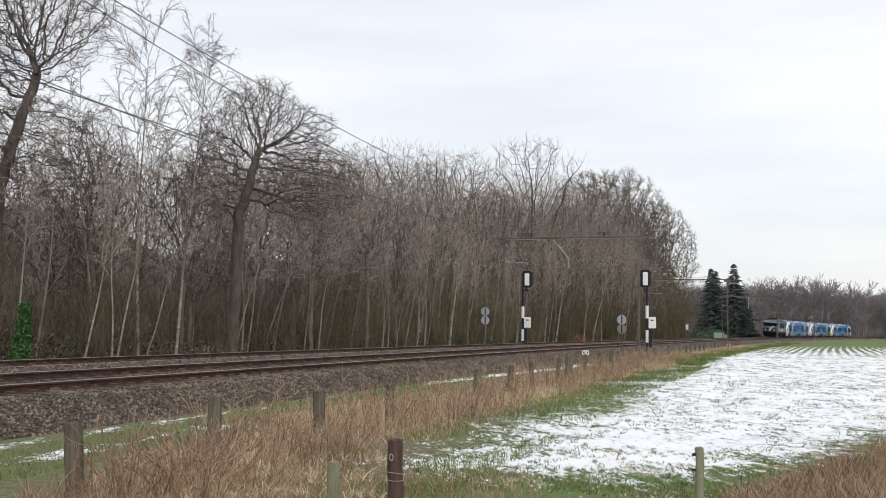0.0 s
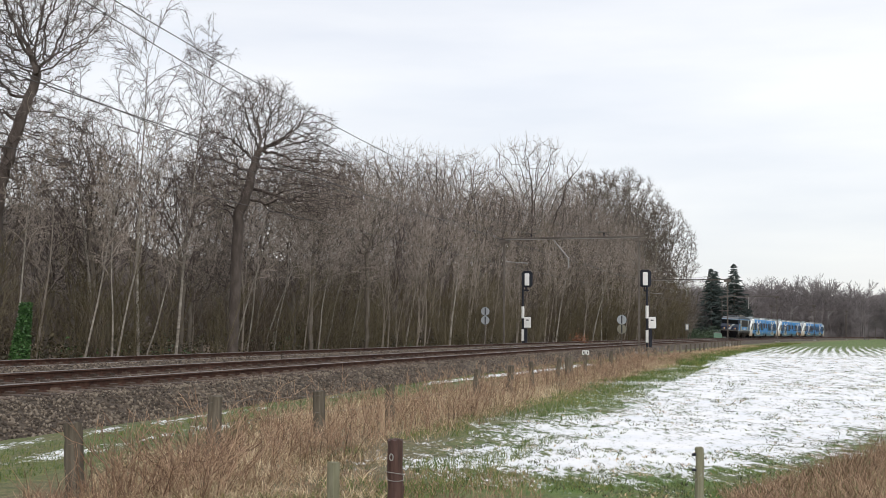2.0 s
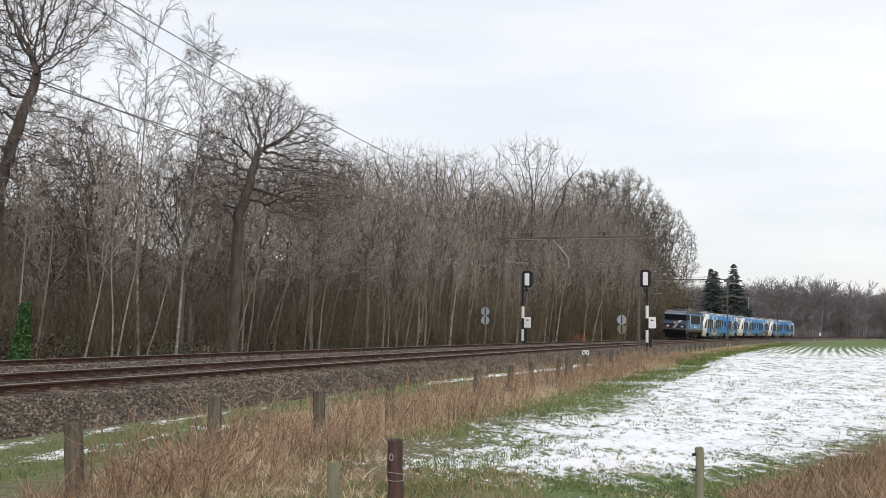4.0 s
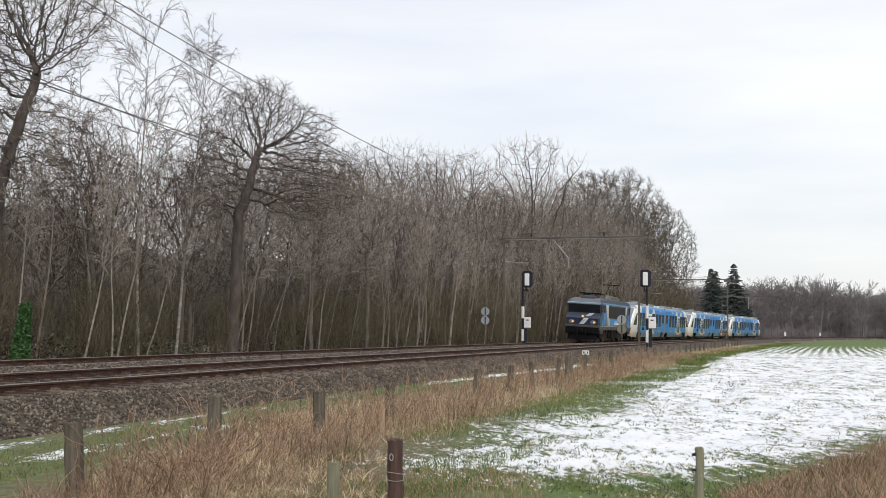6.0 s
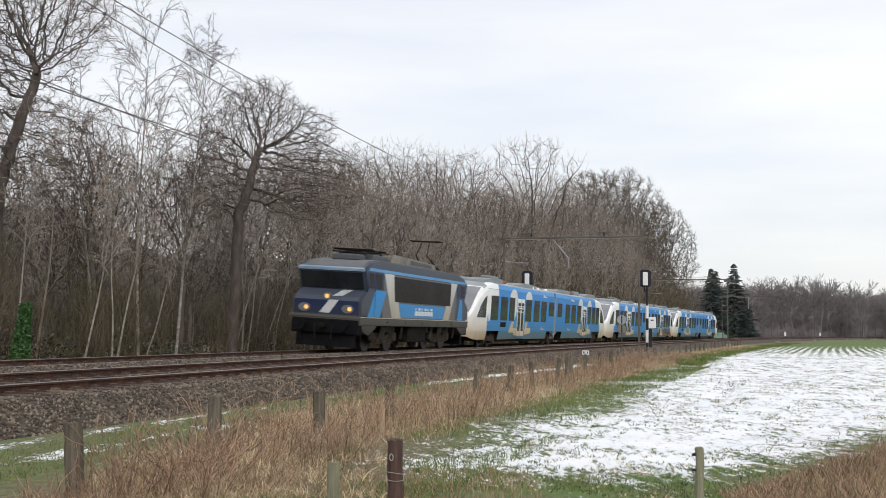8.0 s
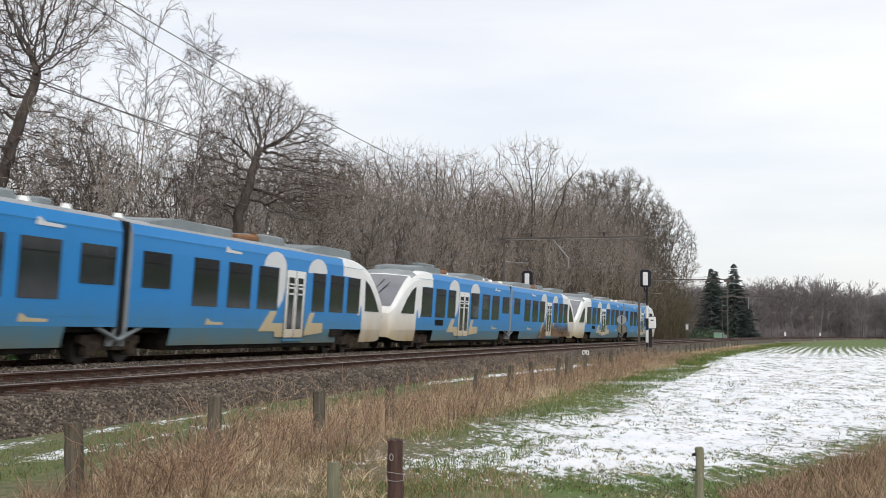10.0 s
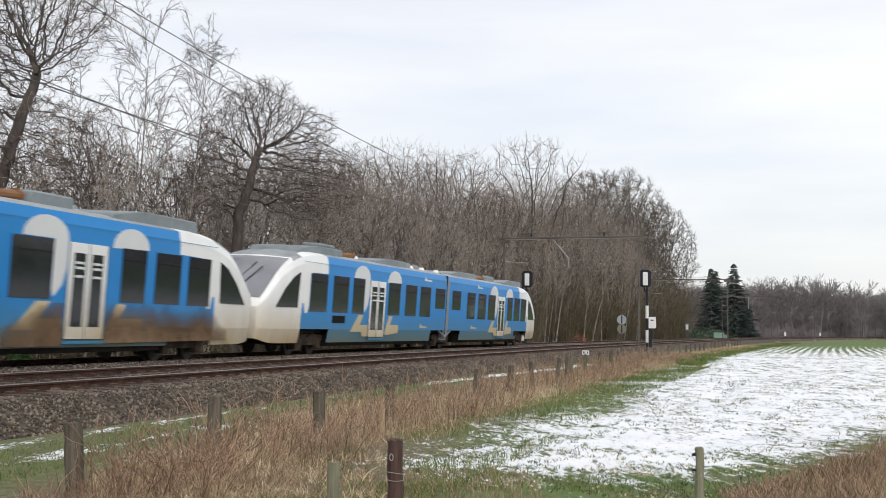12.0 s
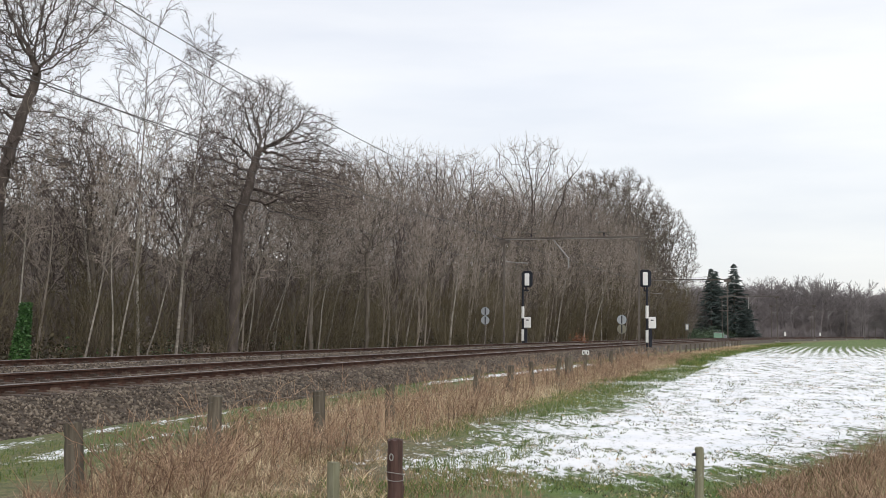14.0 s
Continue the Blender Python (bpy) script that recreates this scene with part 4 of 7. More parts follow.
def build_far_trees():
    rng = random.Random(77)
    for seed, x, y, h in ((1, 62.4, 255.0, 16.6), (2, 56.4, 250.0, 15.0), (3, 60.6, 264.0, 15.2), (5, 67.9, 266.0, 9.0)):
        t = tree_of("spruce", spruce(seed, h), [M["bark"], M["needle"], M["needle"]], "dark green spruce standing by the railway", "tree", "spruces")
        t.matrix_basis = spot(x, y, seed)
    far = dict(BEECH, levels=3, tops=(6, 0.95, 0.6), wander=[0.05, 0.12, 0.16, 0.18], lift=[0.04, 0.03, 0.03, 0.02, 0.02], spread=[0.95, 0.7, 0.8, 0.9], segs=[4, 2, 1], kids=[11, 9, 9], fine=0.024, first=0.12, shrink=[0.75, 0.5, 0.4], dome=(11.6, 5.0))
    woods = [grow(200 + i, far, 13, 0.16) for i in range(5)]
    pl = []
    for _ in range(80):
        x = rng.uniform(84, 178)
        y = 385 + rng.uniform(0, 60) + (x - 120) * 0.15
        pl.append((x, y, gz(x, y), rng.uniform(0, 6.28), 1.78 * rng.uniform(0.82, 1.02) * (1 - 0.07 * math.sin(x * 0.09)), rng.randrange(5)))
    scatter("far_wood", woods, pl, M["hazed_twig"], "distant bare wood across the end of the field", "wood")
    pl = []
    for _ in range(16):
        s, lat = rng.uniform(178, 235), rng.uniform(9, 30)
        p = on_ground(s, lat)
        pl.append((p.x, p.y, p.z, rng.uniform(0, 6.28), rng.uniform(0.45, 0.8), rng.randrange(5)))
    for _ in range(12):
        x, y = rng.uniform(109, 121), rng.uniform(296, 318)
        pl.append((x, y, gz(x, y), rng.uniform(0, 6.28), rng.uniform(0.9, 1.25), rng.randrange(5)))
    scatter("far_wood", woods, pl, M["hazed_twig"], "bare trees by the line beyond the spruces", "wood")
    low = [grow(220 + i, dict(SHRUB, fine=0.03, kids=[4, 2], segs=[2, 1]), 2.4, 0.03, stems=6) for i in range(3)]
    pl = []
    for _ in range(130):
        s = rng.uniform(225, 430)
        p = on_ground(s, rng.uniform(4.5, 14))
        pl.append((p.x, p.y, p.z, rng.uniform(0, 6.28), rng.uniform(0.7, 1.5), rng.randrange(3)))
    scatter("hedge", low, pl, M["hazed_twig"], "low bare hedge along the far railway", "hedge")
    # one sheet backs the distant trees, in the same hazed colour
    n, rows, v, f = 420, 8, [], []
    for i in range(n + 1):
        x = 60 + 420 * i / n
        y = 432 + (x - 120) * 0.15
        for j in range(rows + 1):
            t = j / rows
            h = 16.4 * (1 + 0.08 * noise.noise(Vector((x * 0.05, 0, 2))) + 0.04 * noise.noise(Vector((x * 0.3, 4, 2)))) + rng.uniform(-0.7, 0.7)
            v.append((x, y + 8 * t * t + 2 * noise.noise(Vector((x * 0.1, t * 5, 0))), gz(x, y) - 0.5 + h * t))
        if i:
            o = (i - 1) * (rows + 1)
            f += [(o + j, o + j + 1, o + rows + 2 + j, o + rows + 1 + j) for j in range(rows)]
    stuff("deep_wood", np.array(v), np.array(f), M["hazed_twig"], "hazed backing sheet of the distant wood", "wood")


# paler and greyer than the near twigs: distance haze is mixed into the colour
M["hazed_twig"] = material("hazed_branches", [(0.125, 0.11, 0.112), (0.172, 0.154, 0.158), (0.225, 0.205, 0.209)], 0.6, 0.95, 0, 0, island=0.3)
build_far_trees()

# ---- overhead line ----
def lattice_mast(height, parent, steel):
    """Two channels braced by diagonal bars."""
    for side in (-0.12, 0.12):
        part("mast_channel", box(side - 0.035, side + 0.035, -0.06, 0.06, -0.7, height), steel, parent)
    n = int((height + 0.5) / 0.55)
    for i in range(n):
        z = -0.4 + i * 0.55
        a, b = (-0.12, 0.12) if i % 2 else (0.12, -0.12)
        part("brace", rod((a, 0, z), (b, 0, z + 0.55), 0.014, sides=4), steel, parent)


def build_portal(s, near_lat, far_lat, lattice=True):
    m = Matrix.Translation(at(s, 0)) @ Matrix.Rotation(math.pi / 2 - turn_at(s), 4, "Z")
    t = thing("catenary_portal", m, "weathered steel catenary portal spanning both tracks", "catenary portal", "catenary portals")
    mast = thing("mast", Matrix.Translation((0, near_lat, 0)), "lattice steel mast", "")
    mast.parent = t
    lattice_mast(7.35, mast, M["galv"])
    part("footing", box(-0.35, 0.35, -0.35, 0.35, -0.95, -0.45, 0.03), M["concrete"], mast, "concrete mast footing")
    mast = thing("mast", Matrix.Translation((0, far_lat, 0)), "slender steel mast", "")
    mast.parent = t
    part("post", box(-0.06, 0.06, -0.06, 0.06, -0.9, 7.35, 0.01), M["galv"], mast)
    part("footing", box(-0.3, 0.3, -0.3, 0.3, -0.95, -0.45, 0.03), M["concrete"], mast, "concrete mast footing")
    beam = part("beam", box(-0.09, 0.09, near_lat - 0.45, far_lat + 0.45, 7.32, 7.42, 0.015), M["galv"], t)
    part("chord", box(-0.04, 0.04, near_lat, far_lat, 7.27, 7.305), M["galv_light"], beam)
    for end in (near_lat, far_lat):
        part("bracket", box(-0.12, 0.12, end - 0.4, end + 0.4, 7.05, 7.27, 0.02), M["galv"], beam)
    for lat in (-SPACING, 0.0):
        hanger = part("insulator", rod((0, lat, 7.46), (0, lat, 7.68), 0.05, sides=8), M["black"], t, "dark insulator on the beam")
        part("cap", box(-0.2, 0.2, lat - 0.42, lat + 0.42, 7.66, 7.71), M["galv"], hanger)
    if s < 100:
        arm = part("drop_tube", rod((0, -2.65, 5.25), (0, -2.65, 5.95), 0.045), M["galv_light"], t, "pale hanging tube")
        part("stay", rod((0, -1.6, 7.2), (0, -2.65, 5.93), 0.045), M["galv_light"], arm)
    else:
        arm = part("drop_tube", rod((0, -2.65, 5.2), (0, -2.65, 7.25), 0.07), M["galv_light"], t, "pale hanging tube")
        part("stay", rod((0, -3.9, 7.2), (0, -2.65, 5.9), 0.06), M["galv_light"], arm)
    for lat in (-SPACING, 0.0):
        part("steady_arm", rod((0, -2.65, 5.3), (0, lat + (0.3 if lat < -1 else -0.3), 5.14), 0.012), M["galv"], arm)
    part("side_arm", rod((0, far_lat, 5.75), (0, far_lat - 1.7, 5.62), 0.035), M["galv_light"], t)
    return t


M["concrete"] = material("old_concrete", [(0.2, 0.19, 0.175), (0.32, 0.31, 0.29)], 5, 0.9, 0, 0.3)
PORTALS = [-51.0, 21.0, 88.0, 156.4, 224.2, 293.0, 361.0]
for s in PORTALS:
    build_portal(s, -7.5, 1.95)


def build_wires():
    def span(lat, top, sag, radius, s0, s1):
        n = 24
        return tube([at(s0 + (s1 - s0) * i / n, lat, top - sag * (1 - (2 * i / n - 1) ** 2)) for i in range(n + 1)], radius)

    for lat in (-SPACING, 0.0):
        for a, b in zip(PORTALS, PORTALS[1:]):
            r = 0.0115 if a < 0 else 0.013
            for name, top, sag, label in (("messenger_wire", 7.73, 1.18, "dark messenger wire sagging over the track"), ("auxiliary_wire", 7.76, 2.0, "dark auxiliary wire over the track"), ("contact_wire", 5.12, 0.04, "dark taut contact wire over the track")):
                if name == "auxiliary_wire" and (a > 30 or lat == 0.0):
                    continue
                v, f = span(lat + (0.12 if name == "contact_wire" else 0), top, sag, r, a, b)
                tagged(new(name, mesh_of(name, v, f, M["dark_wire"])), label, "wire", "overhead wires")
    v, f = tube([at(-51, 3.0, 7.7), at(-14, 3.0, 7.1), at(21, 2.35, 7.45)], 0.011)
    joint = at(-41.0, -SPACING, 6.8)
    clamp = thing("wire_clamp", Matrix.Translation(joint), "small dark clamp joining a side wire to the overhead wire", "wire clamp")
    part("clamp", box(-0.03, 0.03, -0.025, 0.025, -0.03, 0.03, 0.008), M["dark_wire"], clamp)
    sv, sf = tube([Vector((0, 0, 0)), at(-42.1, -SPACING, 6.6) - joint], 0.007)
    part("side_wire", mesh_of("side_wire", sv, sf, M["dark_wire"]), None, clamp)
    tagged(new("feeder_wire", mesh_of("feeder_wire", v, f, M["dark_wire"])), "dark feeder wire along the far masts", "wire", "overhead wires")


build_wires()


# ---- signals and signs ----
def build_signal(s, lat, height, pillar, head_x=0.32):
    m = Matrix.Translation(at(s, lat, 0)) @ Matrix.Rotation(-turn_at(s) + 0.15, 4, "Z")
    t = thing("railway_signal", m, "black railway signal with white panels on a banded post", "signal", "railway signals")
    foot = gz(*at(s, lat).xy) - at(s, lat).z - 0.1
    post = part("post", rod((0, 0, foot), (0, 0, height - 0.9), 0.075, sides=10), M["black"], t)
    for z0, z1 in ((0.15, 1.02), (1.85, 2.75)):
        part("white_band", rod((0, 0, z0), (0, 0, z1), 0.115, sides=12), M["white"], post)
    bm = bmesh.new()
    c = 0.17
    w, z0, z1 = 0.42, height - 1.25, height
    ring = [(-w, z0 + c), (-w + c, z0), (w - c, z0), (w, z0 + c), (w, z1 - c), (w - c, z1), (-w + c, z1), (-w, z1 - c)]
    prism(ring, -0.05, 0.02, bm)
    head = part("backboard", bm, M["black"], t, "black signal backboard")
    head.location.x = head_x
    part("white_panel", box(-0.17, 0.17, -0.30, -0.051, z0 + 0.13, z1 - 0.2, 0.03), M["white"], head, "white rear cover")
    part("hood", box(-0.2, 0.2, 0.02, 0.3, z0 + 0.15, z1 - 0.15, 0.03), M["black"], head)
    part("bracket", box(min(0.0, head_x), max(0.1, head_x + 0.13), -0.04, 0.04, height - 1.55, height - 1.43), M["black"], t)
    part("drop", box(head_x - 0.12, head_x - 0.02, -0.06, 0.06, height - 1.55, height - 1.2), M["black"], t)
    plate = part("number_plate", box(0.1, 0.62, -0.10, -0.06, 1.15, 1.95, 0.015), M["white"], t, "white plate on the post")
    part("bar", box(0.25, 0.45, -0.115, -0.1, 1.68, 1.76), M["black"], plate)
    part("plate_rim", box(0.07, 0.65, -0.06, -0.02, 1.12, 1.98), M["black"], plate)
    part("junction_box", box(0.12, 0.34, -0.14, 0.14, -0.2, 1.1, 0.03), M["black"] if pillar else M["sign_grey"], t)
    for i in range(6):
        part("rung", box(-0.3, 0.0, 0.05, 0.08, 2.9 + i * 0.3 - 0.02, 2.9 + i * 0.3), M["black"], post)
    return t


build_signal(28.0, 2.3, 5.45, True)
build_signal(24.6, -7.55, 5.3, True, -0.12)


def build_discs(s, lat, zs, mats):
    m = Matrix.Translation(at(s, lat, 0)) @ Matrix.Rotation(-turn_at(s) + 0.1, 4, "Z")
    t = thing("disc_sign", m, "grey backs of round railway signs on a thin post", "sign", "disc signs")
    foot = gz(*at(s, lat).xy) - at(s, lat).z - 0.1
    part("post", rod((0, 0.03, foot), (0, 0.03, max(zs) + 0.3), 0.03), M["galv"], t)
    for z, mat in zip(zs, mats):
        disc = part("disc", rod((0, -0.02, z), (0, 0.0, z), 0.29, sides=28), M[mat], t)
        part("stiffener", box(-0.035, 0.035, -0.045, -0.021, z - 0.24, z + 0.24), M["black"], disc)
        part("rim", rod((0, 0.002, z), (0, 0.014, z), 0.31, sides=28), M["black"], disc)


M["disc_dull"] = material("dull_yellow_grey_sign", [(0.12, 0.11, 0.08), (0.19, 0.18, 0.14)], 3, 0.6)
build_discs(18.4, 2.6, (1.6, 2.2), ("sign_grey", "sign_grey"))
build_discs(12.7, -7.6, (1.05, 1.62), ("disc_dull", "sign_grey"))


def build_small_signs():
    # kilometre marker
    p = at(-2.4, -8.05)
    z = gz(p.x, p.y)
    t = thing("kilometre_marker", Matrix.Translation((p.x, p.y, z)) @ Matrix.Rotation(-0.2, 4, "Z"), "small cream kilometre board with dark figures on a post", "sign")
    part("post", box(-0.04, 0.04, 0.0, 0.05, -0.1, 0.42), M["galv"], t)
    board = part("board", box(-0.17, 0.17, -0.02, 0.0, 0.37, 0.58, 0.008), M["white"], t)
    part("border", box(-0.18, 0.18, 0.0, 0.012, 0.36, 0.59), M["black"], board)
    for x in (-0.1, -0.04, 0.08):
        part("bar", box(x - 0.02, x + 0.022, -0.028, -0.02, 0.42, 0.53), M["black"], board)
    # tall white board beyond
    p = at(124, 2.7)
    t = thing("line_board", Matrix.Translation(p) @ Matrix.Rotation(-0.35, 4, "Z"), "grey upright line board on a post", "sign")
    part("post", box(-0.05, 0.05, 0.0, 0.06, -0.7, 1.3), M["galv"], t)
    board = part("board", box(-0.26, 0.26, -0.03, 0.0, 1.25, 2.25, 0.01), M["sign_grey"], t)
    part("inset", box(-0.14, 0.14, -0.045, -0.03, 1.4, 2.1), M["white"], board)
    # relay cabinet
    p = on_ground(171, 4.7)
    t = thing("relay_cabinet", Matrix.Translation(p) @ Matrix.Rotation(-0.35, 4, "Z"), "pale green trackside relay cabinet", "cabinet")
    body = part("body", box(-0.95, 0.75, -0.5, 0.5, 0.15, 1.5, 0.02), M["cabinet_green"], t)
    for i in range(2):
        door = part("door", box(-0.9 + i * 0.82, -0.12 + i * 0.82, -0.53, -0.5, 0.22, 1.42, 0.01), M["cabinet_green"], body)
        part("handle", box(-0.2 + i * 0.82, -0.16 + i * 0.82, -0.56, -0.53, 0.75, 0.95), M["black"], door)
    part("roof", box(-1.05, 0.85, -0.6, 0.6, 1.5, 1.58, 0.02), M["white"], t, "pale overhanging roof")
    part("plinth", box(-0.95, 0.75, -0.5, 0.5, -0.1, 0.15), M["concrete"], t)
    for dx in (0.95, 1.3):
        q = p + Vector((dx * 1.0, -dx * 0.35, 0))
        t = thing("trackside_box", Matrix.Translation(q) @ Matrix.Rotation(-0.35, 4, "Z"), "small pale trackside box on legs", "box", "trackside boxes")
        part("body", box(-0.14, 0.14, -0.15, 0.15, 0.3, 1.2, 0.02), M["sign_grey"], t)
        part("leg", box(-0.05, 0.05, -0.05, 0.05, -0.1, 0.3), M["galv"], t)
    # white posts by the far curve
    for s in (255, 318):
        p = on_ground(s, 3.2)
        t = thing("marker_post", Matrix.Translation(p), "small white marker by the far track", "marker", "markers")
        part("board", box(-0.25, 0.25, -0.04, 0.0, 0.9, 1.9, 0.02), M["white"], t)
        part("post", box(-0.06, 0.06, 0.0, 0.06, -0.1, 1.8), M["galv"], t)
    # cable duct cover beside the far track
    p = at(22.3, 2.35, -0.15)
    t = thing("duct_slab", Matrix.Translation(p) @ Matrix.Rotation(math.pi / 2 - turn_at(22), 4, "Z"), "pale concrete duct slab beside the track", "slab")
    for i in range(4):
        part("slab", box(-1.9 + i * 0.95, -0.98 + i * 0.95, -0.2, 0.2, -0.45, 0.06, 0.02), M["concrete"], t)


build_small_signs()


# ---- fences ----
def post_mesh(seed, radius, height, sides=9):
    rng = random.Random(seed)
    bm = bmesh.new()
    rows = 7
    rings = []
    for j in range(rows + 1):
        z = -0.3 + (height + 0.3) * j / rows
        dx, dy = rng.gauss(0, 0.004), rng.gauss(0, 0.004)
        k = radius * (1.04 - 0.08 * j / rows)
        rings.append([bm.verts.new((dx + math.cos(6.283 * i / sides) * k * rng.uniform(0.94, 1.05), dy + math.sin(6.283 * i / sides) * k * rng.uniform(0.94, 1.05), z + (rng.uniform(-0.012, 0.012) if j == rows else 0))) for i in range(sides)])
    for a, b in zip(rings, rings[1:]):
        for i in range(sides):
            bm.faces.new((a[i], a[(i + 1) % sides], b[(i + 1) % sides], b[i]))
    top = bm.verts.new((rng.gauss(0, 0.01), rng.gauss(0, 0.01), height + 0.012))
    for i in range(sides):
        bm.faces.new((rings[-1][i], rings[-1][(i + 1) % sides], top))
    return bm


def build_fences():
    rng = random.Random(14)
    stations = [(-51.54, 11.38), (-48.28, 11.1), (-45.41, 11.3), (-43.14, 11.58), (-35.2, 11.0), (-33.2, 11.3), (-29.6, 11.1), (-24.8, 10.9), (-23.5, 11.0), (-20.8, 10.6), (-17.8, 10.6), (-14.2, 10.6), (-10.7, 10.5), (-7.2, 10.3)]
    stations += [(-4 + 3.3 * i, 10.45) for i in range(24)]
    tops = []
    for i, (s, lat) in enumerate(stations):
        p = on_ground(s, -lat)
        h = (0.68 if i not in (2, 3) else 0.62) + rng.uniform(-0.05, 0.04)
        r = 0.085 if i < 3 else 0.075 + rng.uniform(-0.01, 0.012)
        t = thing("fence_post", Matrix.Translation(p) @ pose(0, 0, 0, rng.gauss(0, 2.5), rng.gauss(0, 2.5), 0), "weathered grey round timber fence post in dead grass", "fence post", "railway fence posts")
        part("post", post_mesh(300 + i, r, h), M["post"], t)
        tops.append((p, h))
    for k in (0.9, 0.55):
        pts = []
        for (p, h), (q, g) in zip(tops[:16], tops[1:17]):
            pts += [p + Vector((0.0, -0.08, h * k)), (p + q) / 2 + Vector((0, -0.08, h * k - 0.03))]
        v, f = tube(pts, 0.0022, 3)
        tagged(new("fence_wire", mesh_of("fence_wire", v, f, M["wire"])), "thin sagging fence wire between the posts", "wire", "fence wires")
    # the field's own fence, nearer
    for seed, x, y, r, top, mat, label in ((1, -0.365, 9.5, 0.063, 0.062, "post_brown", "dark brown tarred fence post with wire bound round it"), (2, -0.70, 7.8, 0.042, 0.065, "post_green", "slim grey-green square-cut fence post"), (3, 2.04, 9.5, 0.036, 0.015, "post_green", "slim weathered fence post with wire knots")):
        z = gz(x, y)
        t = thing("fence_post", Matrix.Translation((x, y, z)), label, "fence post", "field fence posts")
        post = part("post", post_mesh(500 + seed, r, top - z, 12 if seed != 2 else 4), M[mat], t)
        if seed == 1:
            for dz in (0.26, 0.305):
                vs, fs = tube([Vector((math.cos(a) * r * 1.09, math.sin(a) * r * 1.09, top - z - dz + 0.012 * math.sin(a * 1.0 + dz * 40))) for a in np.linspace(0, 6.4, 22)], 0.0032, 4)
                part("binding_wire", mesh_of("binding_wire", vs, fs, M["galv_light"]), None, post, "bright wire bound round the post")
            vs, fs = tube([Vector((-0.028 + math.cos(a) * 0.014, -r * 1.06, top - z - 0.13 + math.sin(a) * 0.026)) for a in np.linspace(0, 6.4, 16)], 0.005, 5)
            part("insulator", mesh_of("insulator", vs, fs, M["galv_light"]), None, post, "pale ring insulator")
        if seed == 3:
            vs, fs = tube([Vector((-r * 1.1, -0.02, top - z - 0.25)), Vector((0.0, -r * 1.1, top - z - 0.21)), Vector((r * 1.1, -0.02, top - z - 0.16))], 0.003, 4)
            part("wire_knot", mesh_of("wire_knot", vs, fs, M["galv_light"]), None, post)
            part("insulator", rod((-r * 1.7, -0.01, top - z - 0.05), (-r * 0.8, -0.01, top - z - 0.05), 0.012), M["black"], post)
            part("insulator", rod((-r * 1.7, -0.01, top - z - 0.17), (-r * 0.8, -0.01, top - z - 0.17), 0.012), M["black"], post)


M["post_green"] = material("mossy_post_wood", [(0.13, 0.12, 0.08), (0.2, 0.19, 0.13), (0.28, 0.26, 0.19)], 6, 0.92, 0, 0.5, stretch=(6, 6, 0.7))
build_fences()


# ---- grass, dead stems and stones ----
def blades(name, places, mat, label, category, seed):
    """Bent grass blades: x, y, z, length, width, lean. Four triangles each."""
    rng = np.random.RandomState(seed)
    x, y, z, L, w, lean = [np.asarray(a, float) for a in places]
    n = len(x)
    a = rng.uniform(0, 6.283, n)
    c, s = np.cos(a), np.sin(a)
    b = rng.uniform(0, 6.283, n)
    pts = []
    for t, k in ((0, 1.0), (0.5, 0.8), (0.85, 0.45)):
        off = lean * L * t ** 1.7
        h = L * t * (1 - 0.35 * lean * t)
        for side in (-1, 1):
            pts.append(np.stack([x + c * off + np.cos(b) * side * w * k, y + s * off + np.sin(b) * side * w * k, z + h], 1))
    pts.append(np.stack([x + c * lean * L * 1.05, y + s * lean * L * 1.05, z + L * (1 - 0.5 * lean)], 1))
    v = np.stack(pts, 1).reshape(-1, 3)
    o = (np.arange(n) * 7)[:, None]
    q1 = np.concatenate([o, o + 1, o + 3, o + 2], 1)
    q2 = np.concatenate([o + 2, o + 3, o + 5, o + 4], 1)
    tri = np.concatenate([o + 4, o + 5, o + 6, -np.ones_like(o)], 1)
    stuff(name, v, np.concatenate([q1, q2, tri]), mat, label, category)


def strip_points(n, s0, s1, lat0, lat1, seed, power=1.6):
    """Random points on the ground in a strip, denser towards the near end."""
    rng = np.random.RandomState(seed)
    s = s0 + (s1 - s0) * rng.uniform(0, 1, n) ** power
    lat = -(lat0 + (lat1 - lat0) * rng.uniform(0, 1, n))
    a = np.interp(s, _S, _A)
    x = np.interp(s, _S, _X) - np.cos(a) * lat
    y = np.interp(s, _S, _Y) + np.sin(a) * lat
    return s, lat, x, y, ground_z(x, y), rng


def patchy(x, y, scale, seed):
    r = np.random.RandomState(seed)
    v = np.zeros_like(x)
    for k in range(5):
        a, ph, f = r.uniform(0, 6.28), r.uniform(0, 6.28), scale * r.uniform(0.6, 1.8)
        v += np.sin((x * np.cos(a) + y * np.sin(a)) * f + ph)
    return v / 5


